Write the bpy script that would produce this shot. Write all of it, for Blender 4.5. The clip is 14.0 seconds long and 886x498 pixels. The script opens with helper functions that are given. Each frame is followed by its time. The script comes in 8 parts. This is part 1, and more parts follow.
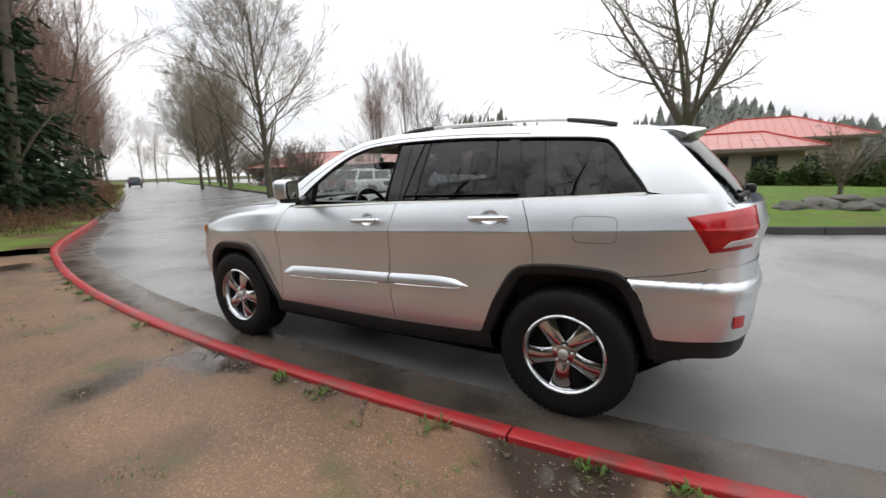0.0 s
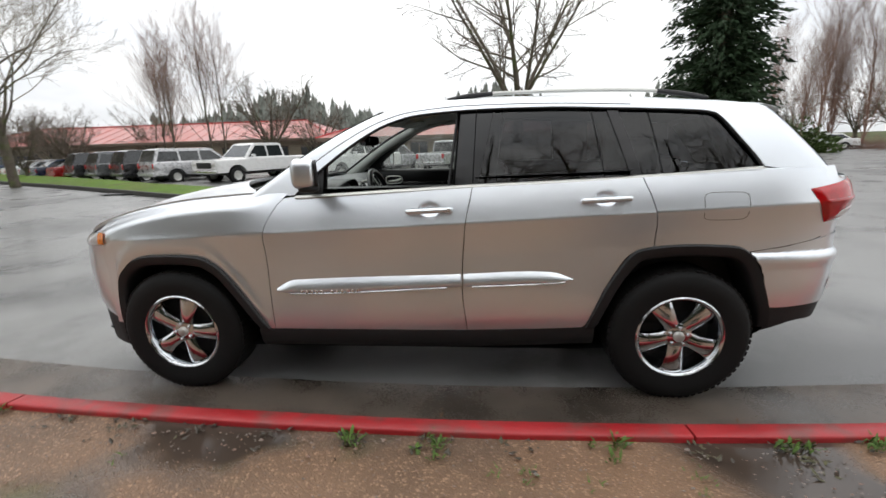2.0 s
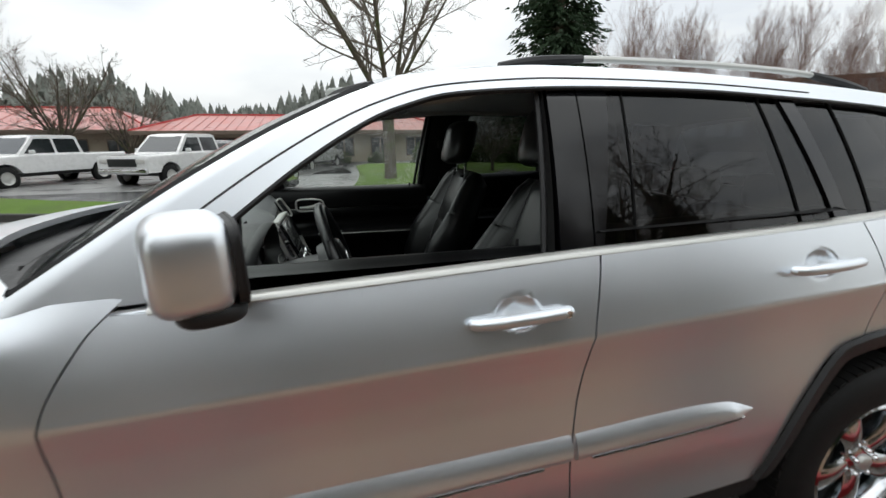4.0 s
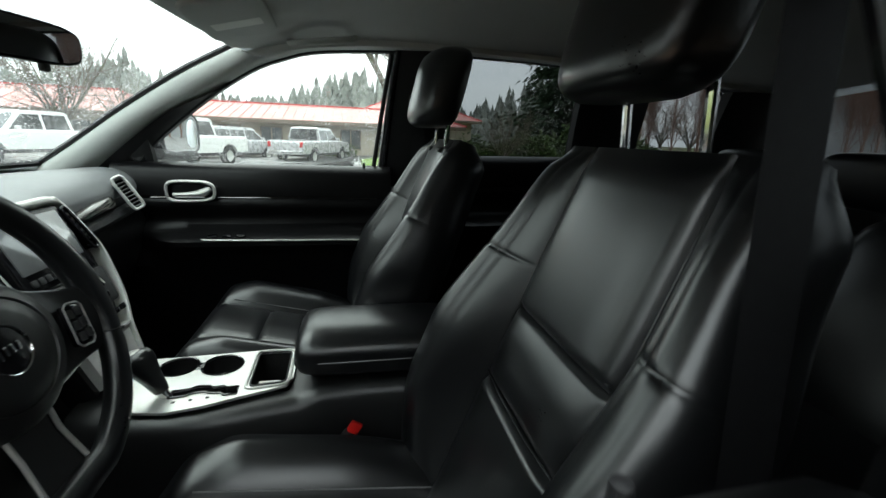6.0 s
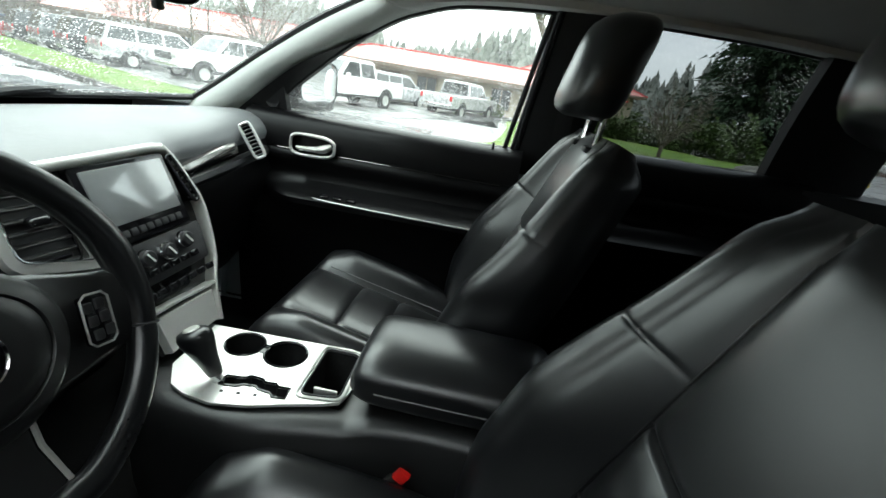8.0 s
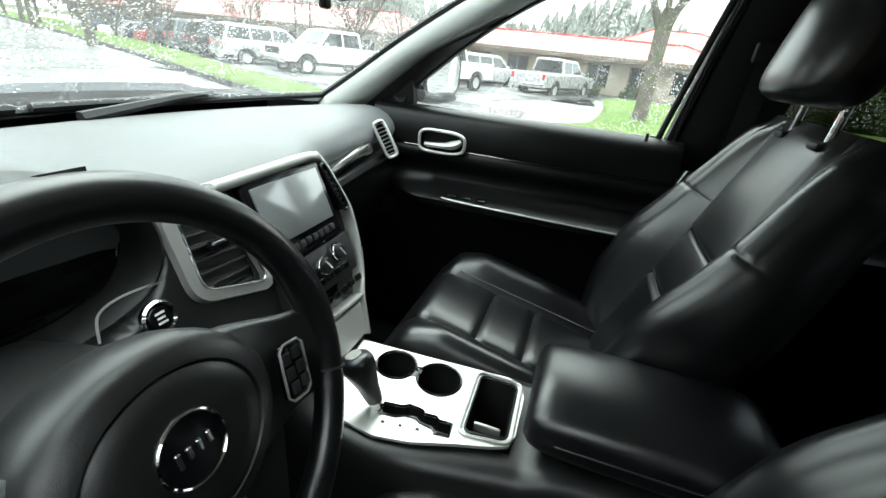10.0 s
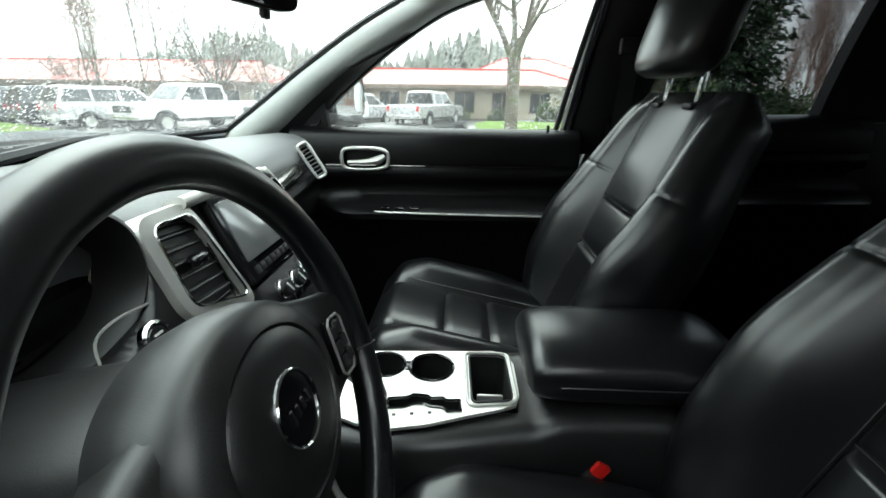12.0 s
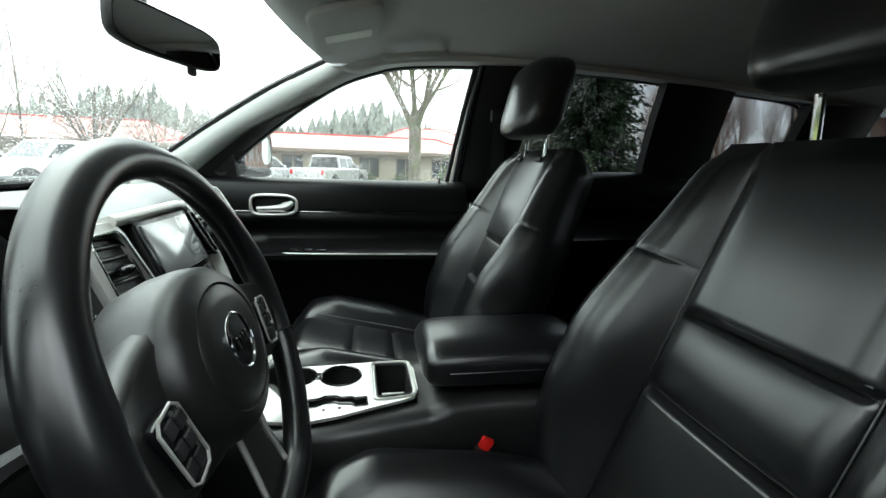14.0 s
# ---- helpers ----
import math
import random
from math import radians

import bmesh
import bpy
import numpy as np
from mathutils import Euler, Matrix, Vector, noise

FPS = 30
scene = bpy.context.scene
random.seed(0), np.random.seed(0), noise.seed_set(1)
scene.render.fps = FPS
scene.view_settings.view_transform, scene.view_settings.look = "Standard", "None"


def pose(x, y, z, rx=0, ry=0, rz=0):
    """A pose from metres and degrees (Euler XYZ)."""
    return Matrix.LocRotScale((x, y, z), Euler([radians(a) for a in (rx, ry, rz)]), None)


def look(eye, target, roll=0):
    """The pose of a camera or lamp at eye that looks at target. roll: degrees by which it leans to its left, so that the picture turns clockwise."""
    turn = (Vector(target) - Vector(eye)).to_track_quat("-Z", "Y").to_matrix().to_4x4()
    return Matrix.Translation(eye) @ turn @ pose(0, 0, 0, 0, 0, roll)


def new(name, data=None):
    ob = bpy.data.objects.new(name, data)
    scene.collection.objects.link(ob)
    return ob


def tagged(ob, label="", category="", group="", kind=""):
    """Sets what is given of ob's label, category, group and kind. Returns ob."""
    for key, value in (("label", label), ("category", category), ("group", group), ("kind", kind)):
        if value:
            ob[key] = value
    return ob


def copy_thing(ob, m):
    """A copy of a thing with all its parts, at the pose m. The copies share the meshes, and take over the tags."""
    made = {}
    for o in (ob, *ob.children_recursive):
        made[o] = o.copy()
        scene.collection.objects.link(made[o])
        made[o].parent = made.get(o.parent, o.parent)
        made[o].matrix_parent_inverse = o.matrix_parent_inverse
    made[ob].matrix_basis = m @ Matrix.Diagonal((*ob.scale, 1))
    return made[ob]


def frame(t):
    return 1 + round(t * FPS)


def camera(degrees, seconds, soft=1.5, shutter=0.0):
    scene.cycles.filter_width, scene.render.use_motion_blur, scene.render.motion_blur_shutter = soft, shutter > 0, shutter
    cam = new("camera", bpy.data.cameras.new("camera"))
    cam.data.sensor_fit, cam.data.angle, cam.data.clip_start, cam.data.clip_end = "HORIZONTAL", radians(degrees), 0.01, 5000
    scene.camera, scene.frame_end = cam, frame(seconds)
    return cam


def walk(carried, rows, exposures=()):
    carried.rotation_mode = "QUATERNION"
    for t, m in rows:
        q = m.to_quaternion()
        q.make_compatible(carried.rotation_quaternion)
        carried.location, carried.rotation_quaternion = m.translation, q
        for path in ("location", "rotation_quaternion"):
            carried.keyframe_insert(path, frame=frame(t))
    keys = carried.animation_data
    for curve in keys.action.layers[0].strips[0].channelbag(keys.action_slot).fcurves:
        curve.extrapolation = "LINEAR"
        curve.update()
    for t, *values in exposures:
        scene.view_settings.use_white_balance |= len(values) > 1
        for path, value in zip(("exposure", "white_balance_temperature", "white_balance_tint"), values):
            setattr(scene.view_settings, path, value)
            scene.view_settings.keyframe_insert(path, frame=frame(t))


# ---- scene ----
cam = camera(91.9, 14.0, shutter=0.3)
PATH = [
    (0, (3.492, -3.241, 1.449), (2.503, -1.541, 1.082), -1.8),
    (0.5, (3.093, -3.331, 1.47), (2.317, -1.518, 1.133), -1.7),
    (1, (2.687, -3.366, 1.453), (2.182, -1.469, 1.07), -0.4),
    (1.5, (2.267, -3.347, 1.449), (1.998, -1.418, 0.995), -0.8),
    (2, (1.833, -3.209, 1.462), (1.652, -1.276, 0.984), -1.7),
    (2.5, (1.435, -2.968, 1.495), (1.475, -1.034, 0.989), -3.9),
    (3, (1.23, -2.611, 1.474), (1.29, -0.663, 1.026), -2.9),
    (3.5, (1.147, -2.211, 1.495), (1.363, -0.279, 1.026), -0.9),
    (4, (1.159, -1.792, 1.51), (1.641, 0.084, 1.01), -0.5),
    (4.2, (1.197, -1.67, 1.48), (1.71, 0.214, 1.048), 0.1),
    (6.3, (1.549, -0.822, 1.357), (1.970, 1.058, 0.818), 3.4),
    (6.5, (1.557, -0.793, 1.362), (1.949, 1.087, 0.805), 5.2),
    (6.8, (1.588, -0.758, 1.363), (1.891, 1.139, 0.806), 6.2),
    (7, (1.594, -0.738, 1.361), (1.850, 1.158, 0.778), 7.4),
    (7.5, (1.601, -0.699, 1.375), (1.666, 1.196, 0.738), 7.6),
    (8, (1.579, -0.657, 1.407), (1.488, 1.210, 0.695), 9.6),
    (8.2, (1.561, -0.644, 1.411), (1.440, 1.216, 0.686), 11.0),
    (8.5, (1.528, -0.623, 1.424), (1.336, 1.218, 0.667), 11.7),
    (9, (1.476, -0.584, 1.430), (1.132, 1.212, 0.618), 9.4),
    (9.2, (1.464, -0.566, 1.437), (1.035, 1.194, 0.588), 8.7),
    (11.3, (1.317, -0.582, 1.342), (0.991, 1.230, 0.561), 1.3),
    (11.5, (1.310, -0.601, 1.342), (1.069, 1.227, 0.568), 1.7),
    (12, (1.301, -0.646, 1.337), (1.275, 1.239, 0.669), 0.7),
    (12.5, (1.292, -0.691, 1.338), (1.441, 1.236, 0.825), 1.3),
    (12.9, (1.291, -0.727, 1.320), (1.515, 1.207, 0.863), 0.5),
    (13, (1.292, -0.741, 1.320), (1.516, 1.193, 0.866), 0.1),
    (13.5, (1.304, -0.792, 1.311), (1.638, 1.139, 0.913), 1.1),
    (14, (1.307, -0.817, 1.301), (1.702, 1.106, 0.918), 1.9),
]
EXPOSURES = [(0, 0.05, 6500, 10), (3.0, 0.0, 6450, 8), (4.2, -0.15, 6350, 6), (6.3, 1.6, 6200, 0), (7.5, 1.8, 6200, 0), (8.5, 2.1, 6200, 0), (9.2, 2.1, 6200, 0), (11.3, 1.85, 6200, 0), (14, 1.95, 6200, 0)]
walk(cam, [(t, look(eye, target, roll)) for t, eye, target, roll in PATH], EXPOSURES)

# ---- sky and sun ----
world = bpy.data.worlds.new("overcast_sky")
scene.world = world
world.use_nodes = True
wn, wl = world.node_tree.nodes, world.node_tree.links
wn.clear()
w_out, w_bg = wn.new("ShaderNodeOutputWorld"), wn.new("ShaderNodeBackground")
w_sky = wn.new("ShaderNodeTexSky")
w_sky.sky_type, w_sky.sun_disc = "NISHITA", False
w_sky.sun_elevation, w_sky.sun_rotation = radians(57), radians(332)
w_sky.air_density, w_sky.dust_density = 1.0, 3.0
w_hs = wn.new("ShaderNodeHueSaturation")
w_hs.inputs["Saturation"].default_value = 0.3
w_tc, w_map, w_noise, w_ramp = (wn.new("ShaderNodeTexCoord"), wn.new("ShaderNodeMapping"),
                                wn.new("ShaderNodeTexNoise"), wn.new("ShaderNodeValToRGB"))
w_map.inputs["Scale"].default_value = (1.0, 1.0, 3.2)
w_noise.inputs["Scale"].default_value, w_noise.inputs["Detail"].default_value = 2.2, 6
w_ramp.color_ramp.elements[0].position, w_ramp.color_ramp.elements[0].color = 0.36, (7.2, 7.4, 7.8, 1)
w_ramp.color_ramp.elements[1].position, w_ramp.color_ramp.elements[1].color = 0.55, (9.6, 9.6, 9.6, 1)
w_mix = wn.new("ShaderNodeMix")
w_mix.data_type = "RGBA"
w_mix.inputs["Factor"].default_value = 0.85
wl.new(w_tc.outputs["Generated"], w_map.inputs["Vector"])
wl.new(w_map.outputs["Vector"], w_noise.inputs["Vector"])
wl.new(w_noise.outputs["Fac"], w_ramp.inputs["Fac"])
wl.new(w_sky.outputs["Color"], w_hs.inputs["Color"])
wl.new(w_hs.outputs["Color"], w_mix.inputs[6])
wl.new(w_ramp.outputs["Color"], w_mix.inputs[7])
# an overcast sky is about twice as bright overhead as at the horizon
w_sep, w_rise, w_dome = wn.new("ShaderNodeSeparateXYZ"), wn.new("ShaderNodeMapRange"), wn.new("ShaderNodeVectorMath")
wl.new(w_tc.outputs["Generated"], w_sep.inputs[0])
wl.new(w_sep.outputs["Z"], w_rise.inputs["Value"])
w_rise.inputs["To Min"].default_value, w_rise.inputs["To Max"].default_value = 0.90, 1.75
w_dome.operation = "SCALE"
wl.new(w_mix.outputs[2], w_dome.inputs[0])
wl.new(w_rise.outputs[0], w_dome.inputs["Scale"])
wl.new(w_dome.outputs[0], w_bg.inputs["Color"])
w_bg.inputs["Strength"].default_value = 0.125
wl.new(w_bg.outputs["Background"], w_out.inputs["Surface"])

sun_data = bpy.data.lights.new("sun", "SUN")
sun_data.energy, sun_data.angle, sun_data.color = 0.5, radians(60), (1.0, 0.97, 0.93)
sun = new("sun", sun_data)
sun.matrix_world = look((0, 0, 30), (9, -17, 0))


# ---- mesh helpers ----
def to_mesh(name, bm, material, smooth=35):
    bmesh.ops.remove_doubles(bm, verts=bm.verts, dist=1e-5)
    bmesh.ops.recalc_face_normals(bm, faces=bm.faces)
    me = bpy.data.meshes.new(name)
    bm.to_mesh(me)
    bm.free()
    for m in material if isinstance(material, (list, tuple)) else [material]:
        me.materials.append(m)
    if smooth:
        me.shade_smooth()
        if smooth < 180:
            me.set_sharp_from_angle(angle=radians(smooth))
    return me


def part(name, bm, material, parent=None, label="", smooth=35, at=None):
    ob = new(name, to_mesh(name, bm, material, smooth))
    ob.parent = parent
    if at is not None:
        ob.matrix_basis = at
    return tagged(ob, label)


def again(name, mesh, parent, at, label=""):
    ob = new(name, mesh)
    ob.parent = parent
    ob.matrix_basis = at
    return tagged(ob, label)


def thing(name, label, category, at=None, group="", kind=""):
    ob = new(name)
    if at is not None:
        ob.matrix_basis = at
    return tagged(ob, label, category, group, kind)


def grid(bm, rows, close_u=False, close_v=False, mat=0):
    vs = [[bm.verts.new(p) for p in row] for row in rows]
    n, m = len(vs), len(vs[0])
    for i in range(n if close_u else n - 1):
        for j in range(m if close_v else m - 1):
            q = (vs[i][j], vs[(i + 1) % n][j], vs[(i + 1) % n][(j + 1) % m], vs[i][(j + 1) % m])
            if len(set(q)) == 4:
                bm.faces.new(q).material_index = mat
    return vs


def shell(bm, rows, inward):
    """A grid with its rim turned in by the vector inward, so that it reads as a panel with thickness."""
    vs = grid(bm, rows)
    rim = [e for e in bm.edges if e.is_boundary and e.verts[0] in set(sum(vs, [])) and e.verts[1] in set(sum(vs, []))]
    made = bmesh.ops.extrude_edge_only(bm, edges=rim)
    for v in made["geom"]:
        if isinstance(v, bmesh.types.BMVert):
            v.co += Vector(inward)
    return vs


def box(bm, c, s, bevel=0.0, seg=2, m=None):
    made = bmesh.ops.create_cube(bm, size=1)["verts"]
    for v in made:
        v.co = Vector((v.co.x * s[0], v.co.y * s[1], v.co.z * s[2]))
    if bevel:
        edges = list({e for v in made for e in v.link_edges})
        made = list(set(made) | set(bmesh.ops.bevel(bm, geom=edges, offset=bevel, segments=seg, affect="EDGES", profile=0.5)["verts"]))
        made = [v for v in made if v.is_valid]
    t = Matrix.Translation(c) @ (m if m is not None else Matrix.Identity(4))
    for v in made:
        v.co = t @ v.co
    return made


def tube(bm, pts, r, n=8, cap=True, close=False, flat=1.0):
    """A pipe along points; r is a number or one radius a point."""
    pts = [Vector(p) for p in pts]
    rs = r if isinstance(r, (list, tuple)) else [r] * len(pts)
    rows, up = [], None
    for i, p in enumerate(pts):
        if close:
            d = pts[(i + 1) % len(pts)] - pts[i - 1]
        else:
            d = pts[min(i + 1, len(pts) - 1)] - pts[max(i - 1, 0)]
        d.normalize()
        if up is None:
            up = Vector((0, 0, 1)) if abs(d.z) < 0.9 else Vector((1, 0, 0))
        a = d.cross(up).normalized()
        up = a.cross(d).normalized()
        rows.append([p + (a * math.cos(k * 2 * math.pi / n) + up * flat * math.sin(k * 2 * math.pi / n)) * rs[i] for k in range(n)])
    vs = grid(bm, rows, close_u=close, close_v=True)
    if cap and not close:
        bm.faces.new(vs[0][::-1])
        bm.faces.new(vs[-1])
    return vs


def lathe(bm, profile, n=32, m=None):
    """Turns (radius, height) points round the z axis."""
    m = m if m is not None else Matrix.Identity(4)
    rows = [[m @ Vector((r * math.cos(a), r * math.sin(a), h)) for r, h in profile]
            for a in (k * 2 * math.pi / n for k in range(n))]
    grid(bm, rows, close_u=True)


def spline(pts, x):
    """A smooth curve through (x, value) points, without overshoot."""
    if x <= pts[0][0]:
        return pts[0][1]
    for i in range(len(pts) - 1):
        (x0, y0), (x1, y1) = pts[i], pts[i + 1]
        if x <= x1:
            def slope(k):
                if k == 0 or k == len(pts) - 1:
                    a = min(max(k, 1), len(pts) - 1)
                    return (pts[a][1] - pts[a - 1][1]) / (pts[a][0] - pts[a - 1][0])
                s0 = (pts[k][1] - pts[k - 1][1]) / (pts[k][0] - pts[k - 1][0])
                s1 = (pts[k + 1][1] - pts[k][1]) / (pts[k + 1][0] - pts[k][0])
                return 0 if s0 * s1 <= 0 else 2 * s0 * s1 / (s0 + s1)
            h, t = x1 - x0, (x - x0) / (x1 - x0)
            return ((2 * t**3 - 3 * t**2 + 1) * y0 + (t**3 - 2 * t**2 + t) * h * slope(i)
                    + (3 * t**2 - 2 * t**3) * y1 + (t**3 - t**2) * h * slope(i + 1))
    return pts[-1][1]


def along(pts, n, close=False):
    """n points evenly spaced along a Catmull-Rom curve through pts."""
    pts = [Vector(p) for p in pts]
    k = len(pts)
    fine = []
    for i in range(k if close else k - 1):
        if close:
            a, b, c, d = pts[i - 1], pts[i], pts[(i + 1) % k], pts[(i + 2) % k]
        else:
            a, b, c, d = pts[max(i - 1, 0)], pts[i], pts[i + 1], pts[min(i + 2, k - 1)]
        for j in range(16):
            t = j / 16
            fine.append(0.5 * (2 * b + (c - a) * t + (2 * a - 5 * b + 4 * c - d) * t * t + (3 * b - a - 3 * c + d) * t**3))
    fine.append(pts[0] if close else pts[-1])
    dist = [0.0]
    for a, b in zip(fine, fine[1:]):
        dist.append(dist[-1] + (b - a).length)
    out, j = [], 0
    for i in range(n):
        want = dist[-1] * i / (n if close else n - 1)
        while j < len(fine) - 2 and dist[j + 1] < want:
            j += 1
        span = dist[j + 1] - dist[j]
        out.append(fine[j].lerp(fine[j + 1], (want - dist[j]) / span if span > 1e-9 else 0))
    return out


def lerp(a, b, t):
    return a + (b - a) * t


def smooth01(t):
    t = min(max(t, 0.0), 1.0)
    return t * t * (3 - 2 * t)


# ---- materials ----
def material(name, colour, rough=0.5, metal=0.0, vary=0.12, scale=6.0, fine=90.0, bump=0.0, bump_scale=200.0, coat=0.0,
             rough_vary=0.1, spec=0.5, second=None, second_at=(0.5, 0.62), second_scale=3.0, each=0.0, sheen=0.0, distance=0.02):
    """A surface with colour and gloss varied at two scales, fine relief, and a second colour in patches."""
    m = bpy.data.materials.new(name)
    m.use_nodes = True
    n, l = m.node_tree.nodes, m.node_tree.links
    b = n["Principled BSDF"]
    tc = n.new("ShaderNodeTexCoord")
    n1, n2 = n.new("ShaderNodeTexNoise"), n.new("ShaderNodeTexNoise")
    n1.inputs["Scale"].default_value, n1.inputs["Detail"].default_value = scale, 5
    n2.inputs["Scale"].default_value, n2.inputs["Detail"].default_value = fine, 3
    l.new(tc.outputs["Object"], n1.inputs["Vector"])
    l.new(tc.outputs["Object"], n2.inputs["Vector"])
    add = n.new("ShaderNodeMath")
    add.operation = "MULTIPLY_ADD"
    add.inputs[1].default_value = 0.6
    mul = n.new("ShaderNodeMath")
    mul.operation = "MULTIPLY"
    mul.inputs[1].default_value = 0.4
    l.new(n2.outputs["Fac"], mul.inputs[0])
    l.new(n1.outputs["Fac"], add.inputs[0])
    l.new(mul.outputs[0], add.inputs[2])
    ramp = n.new("ShaderNodeMapRange")
    ramp.inputs["From Min"].default_value, ramp.inputs["From Max"].default_value = 0.3, 0.7
    ramp.inputs["To Min"].default_value, ramp.inputs["To Max"].default_value = 1 - vary, 1 + vary
    l.new(add.outputs[0], ramp.inputs["Value"])
    base = n.new("ShaderNodeRGB")
    base.outputs[0].default_value = (*colour, 1)
    src = base.outputs[0]
    if second:
        n3, r3, mix3 = n.new("ShaderNodeTexNoise"), n.new("ShaderNodeMapRange"), n.new("ShaderNodeMix")
        n3.inputs["Scale"].default_value, n3.inputs["Detail"].default_value = second_scale, 6
        l.new(tc.outputs["Object"], n3.inputs["Vector"])
        r3.inputs["From Min"].default_value, r3.inputs["From Max"].default_value = second_at
        l.new(n3.outputs["Fac"], r3.inputs["Value"])
        mix3.data_type = "RGBA"
        mix3.inputs[7].default_value = (*second, 1)
        l.new(r3.outputs[0], mix3.inputs["Factor"])
        l.new(src, mix3.inputs[6])
        src = mix3.outputs[2]
    if each:
        info, re, hs = n.new("ShaderNodeObjectInfo"), n.new("ShaderNodeMapRange"), n.new("ShaderNodeHueSaturation")
        re.inputs["To Min"].default_value, re.inputs["To Max"].default_value = 1 - each, 1 + each
        l.new(info.outputs["Random"], re.inputs["Value"])
        l.new(re.outputs[0], hs.inputs["Value"])
        l.new(src, hs.inputs["Color"])
        src = hs.outputs["Color"]
    vm = n.new("ShaderNodeVectorMath")
    vm.operation = "SCALE"
    l.new(src, vm.inputs[0])
    l.new(ramp.outputs[0], vm.inputs["Scale"])
    l.new(vm.outputs[0], b.inputs["Base Color"])
    rr = n.new("ShaderNodeMapRange")
    rr.inputs["From Min"].default_value, rr.inputs["From Max"].default_value = 0.3, 0.7
    rr.inputs["To Min"].default_value, rr.inputs["To Max"].default_value = max(rough - rough_vary, 0.0), min(rough + rough_vary, 1.0)
    l.new(add.outputs[0], rr.inputs["Value"])
    l.new(rr.outputs[0], b.inputs["Roughness"])
    b.inputs["Metallic"].default_value = metal
    b.inputs["Specular IOR Level"].default_value = spec
    b.inputs["Coat Weight"].default_value = coat
    b.inputs["Coat Roughness"].default_value = 0.04
    b.inputs["Sheen Weight"].default_value = sheen
    if bump:
        n4, bp = n.new("ShaderNodeTexNoise"), n.new("ShaderNodeBump")
        n4.inputs["Scale"].default_value, n4.inputs["Detail"].default_value = bump_scale, 4
        l.new(tc.outputs["Object"], n4.inputs["Vector"])
        l.new(n4.outputs["Fac"], bp.inputs["Height"])
        bp.inputs["Strength"].default_value, bp.inputs["Distance"].default_value = bump, distance
        l.new(bp.outputs["Normal"], b.inputs["Normal"])
    return m


def glass(name, tint, rough=0.0, drops=0.0, milky=0.4, haze=0.0, cells=120):
    """A thin pane: tinted, with mirror gloss that grows towards grazing, and milky rain drops."""
    m = bpy.data.materials.new(name)
    m.use_nodes = True
    n, l = m.node_tree.nodes, m.node_tree.links
    n.remove(n["Principled BSDF"])
    tr, gl, lw, pw, ma, mx = (n.new("ShaderNodeBsdfTransparent"), n.new("ShaderNodeBsdfGlossy"), n.new("ShaderNodeLayerWeight"),
                              n.new("ShaderNodeMath"), n.new("ShaderNodeMath"), n.new("ShaderNodeMixShader"))
    tr.inputs["Color"].default_value = (*tint, 1)
    gl.inputs["Roughness"].default_value = rough
    lw.inputs["Blend"].default_value = 0.5
    pw.operation, pw.inputs[1].default_value = "POWER", 4.5
    ma.operation, ma.inputs[1].default_value, ma.inputs[2].default_value = "MULTIPLY_ADD", 0.75, 0.055
    l.new(lw.outputs["Facing"], pw.inputs[0])
    l.new(pw.outputs[0], ma.inputs[0])
    l.new(ma.outputs[0], mx.inputs[0])
    l.new(tr.outputs[0], mx.inputs[1])
    l.new(gl.outputs[0], mx.inputs[2])
    last = mx.outputs[0]
    if drops:
        tc, vo, nz, mm, tl, m2 = (n.new("ShaderNodeTexCoord"), n.new("ShaderNodeTexVoronoi"), n.new("ShaderNodeTexNoise"), n.new("ShaderNodeMath"),
                                  n.new("ShaderNodeBsdfTranslucent"), n.new("ShaderNodeMixShader"))
        vo.inputs["Scale"].default_value = cells
        nz.inputs["Scale"].default_value, nz.inputs["Detail"].default_value = 9, 5
        l.new(tc.outputs["Object"], vo.inputs["Vector"])
        l.new(tc.outputs["Object"], nz.inputs["Vector"])
        r4, r5 = n.new("ShaderNodeMapRange"), n.new("ShaderNodeMapRange")
        r4.inputs["From Min"].default_value, r4.inputs["From Max"].default_value = 0.33, 0.25
        l.new(vo.outputs["Distance"], r4.inputs["Value"])
        r5.inputs["From Min"].default_value, r5.inputs["From Max"].default_value = 0.62 - 0.28 * drops, 0.66
        r5.inputs["To Max"].default_value = milky
        l.new(nz.outputs["Fac"], r5.inputs["Value"])
        mm.operation, mm.inputs[2].default_value = "MULTIPLY_ADD", haze
        l.new(r4.outputs[0], mm.inputs[0])
        l.new(r5.outputs[0], mm.inputs[1])
        tl.inputs["Color"].default_value = (0.85, 0.87, 0.86, 1)
        l.new(mm.outputs[0], m2.inputs[0])
        l.new(last, m2.inputs[1])
        l.new(tl.outputs[0], m2.inputs[2])
        last = m2.outputs[0]
    l.new(last, n["Material Output"].inputs["Surface"])
    return m


def glow(name, colour, strength):
    m = bpy.data.materials.new(name)
    m.use_nodes = True
    b = m.node_tree.nodes["Principled BSDF"]
    b.inputs["Base Color"].default_value = (*colour, 1)
    b.inputs["Emission Color"].default_value = (*colour, 1)
    b.inputs["Emission Strength"].default_value = strength
    return m


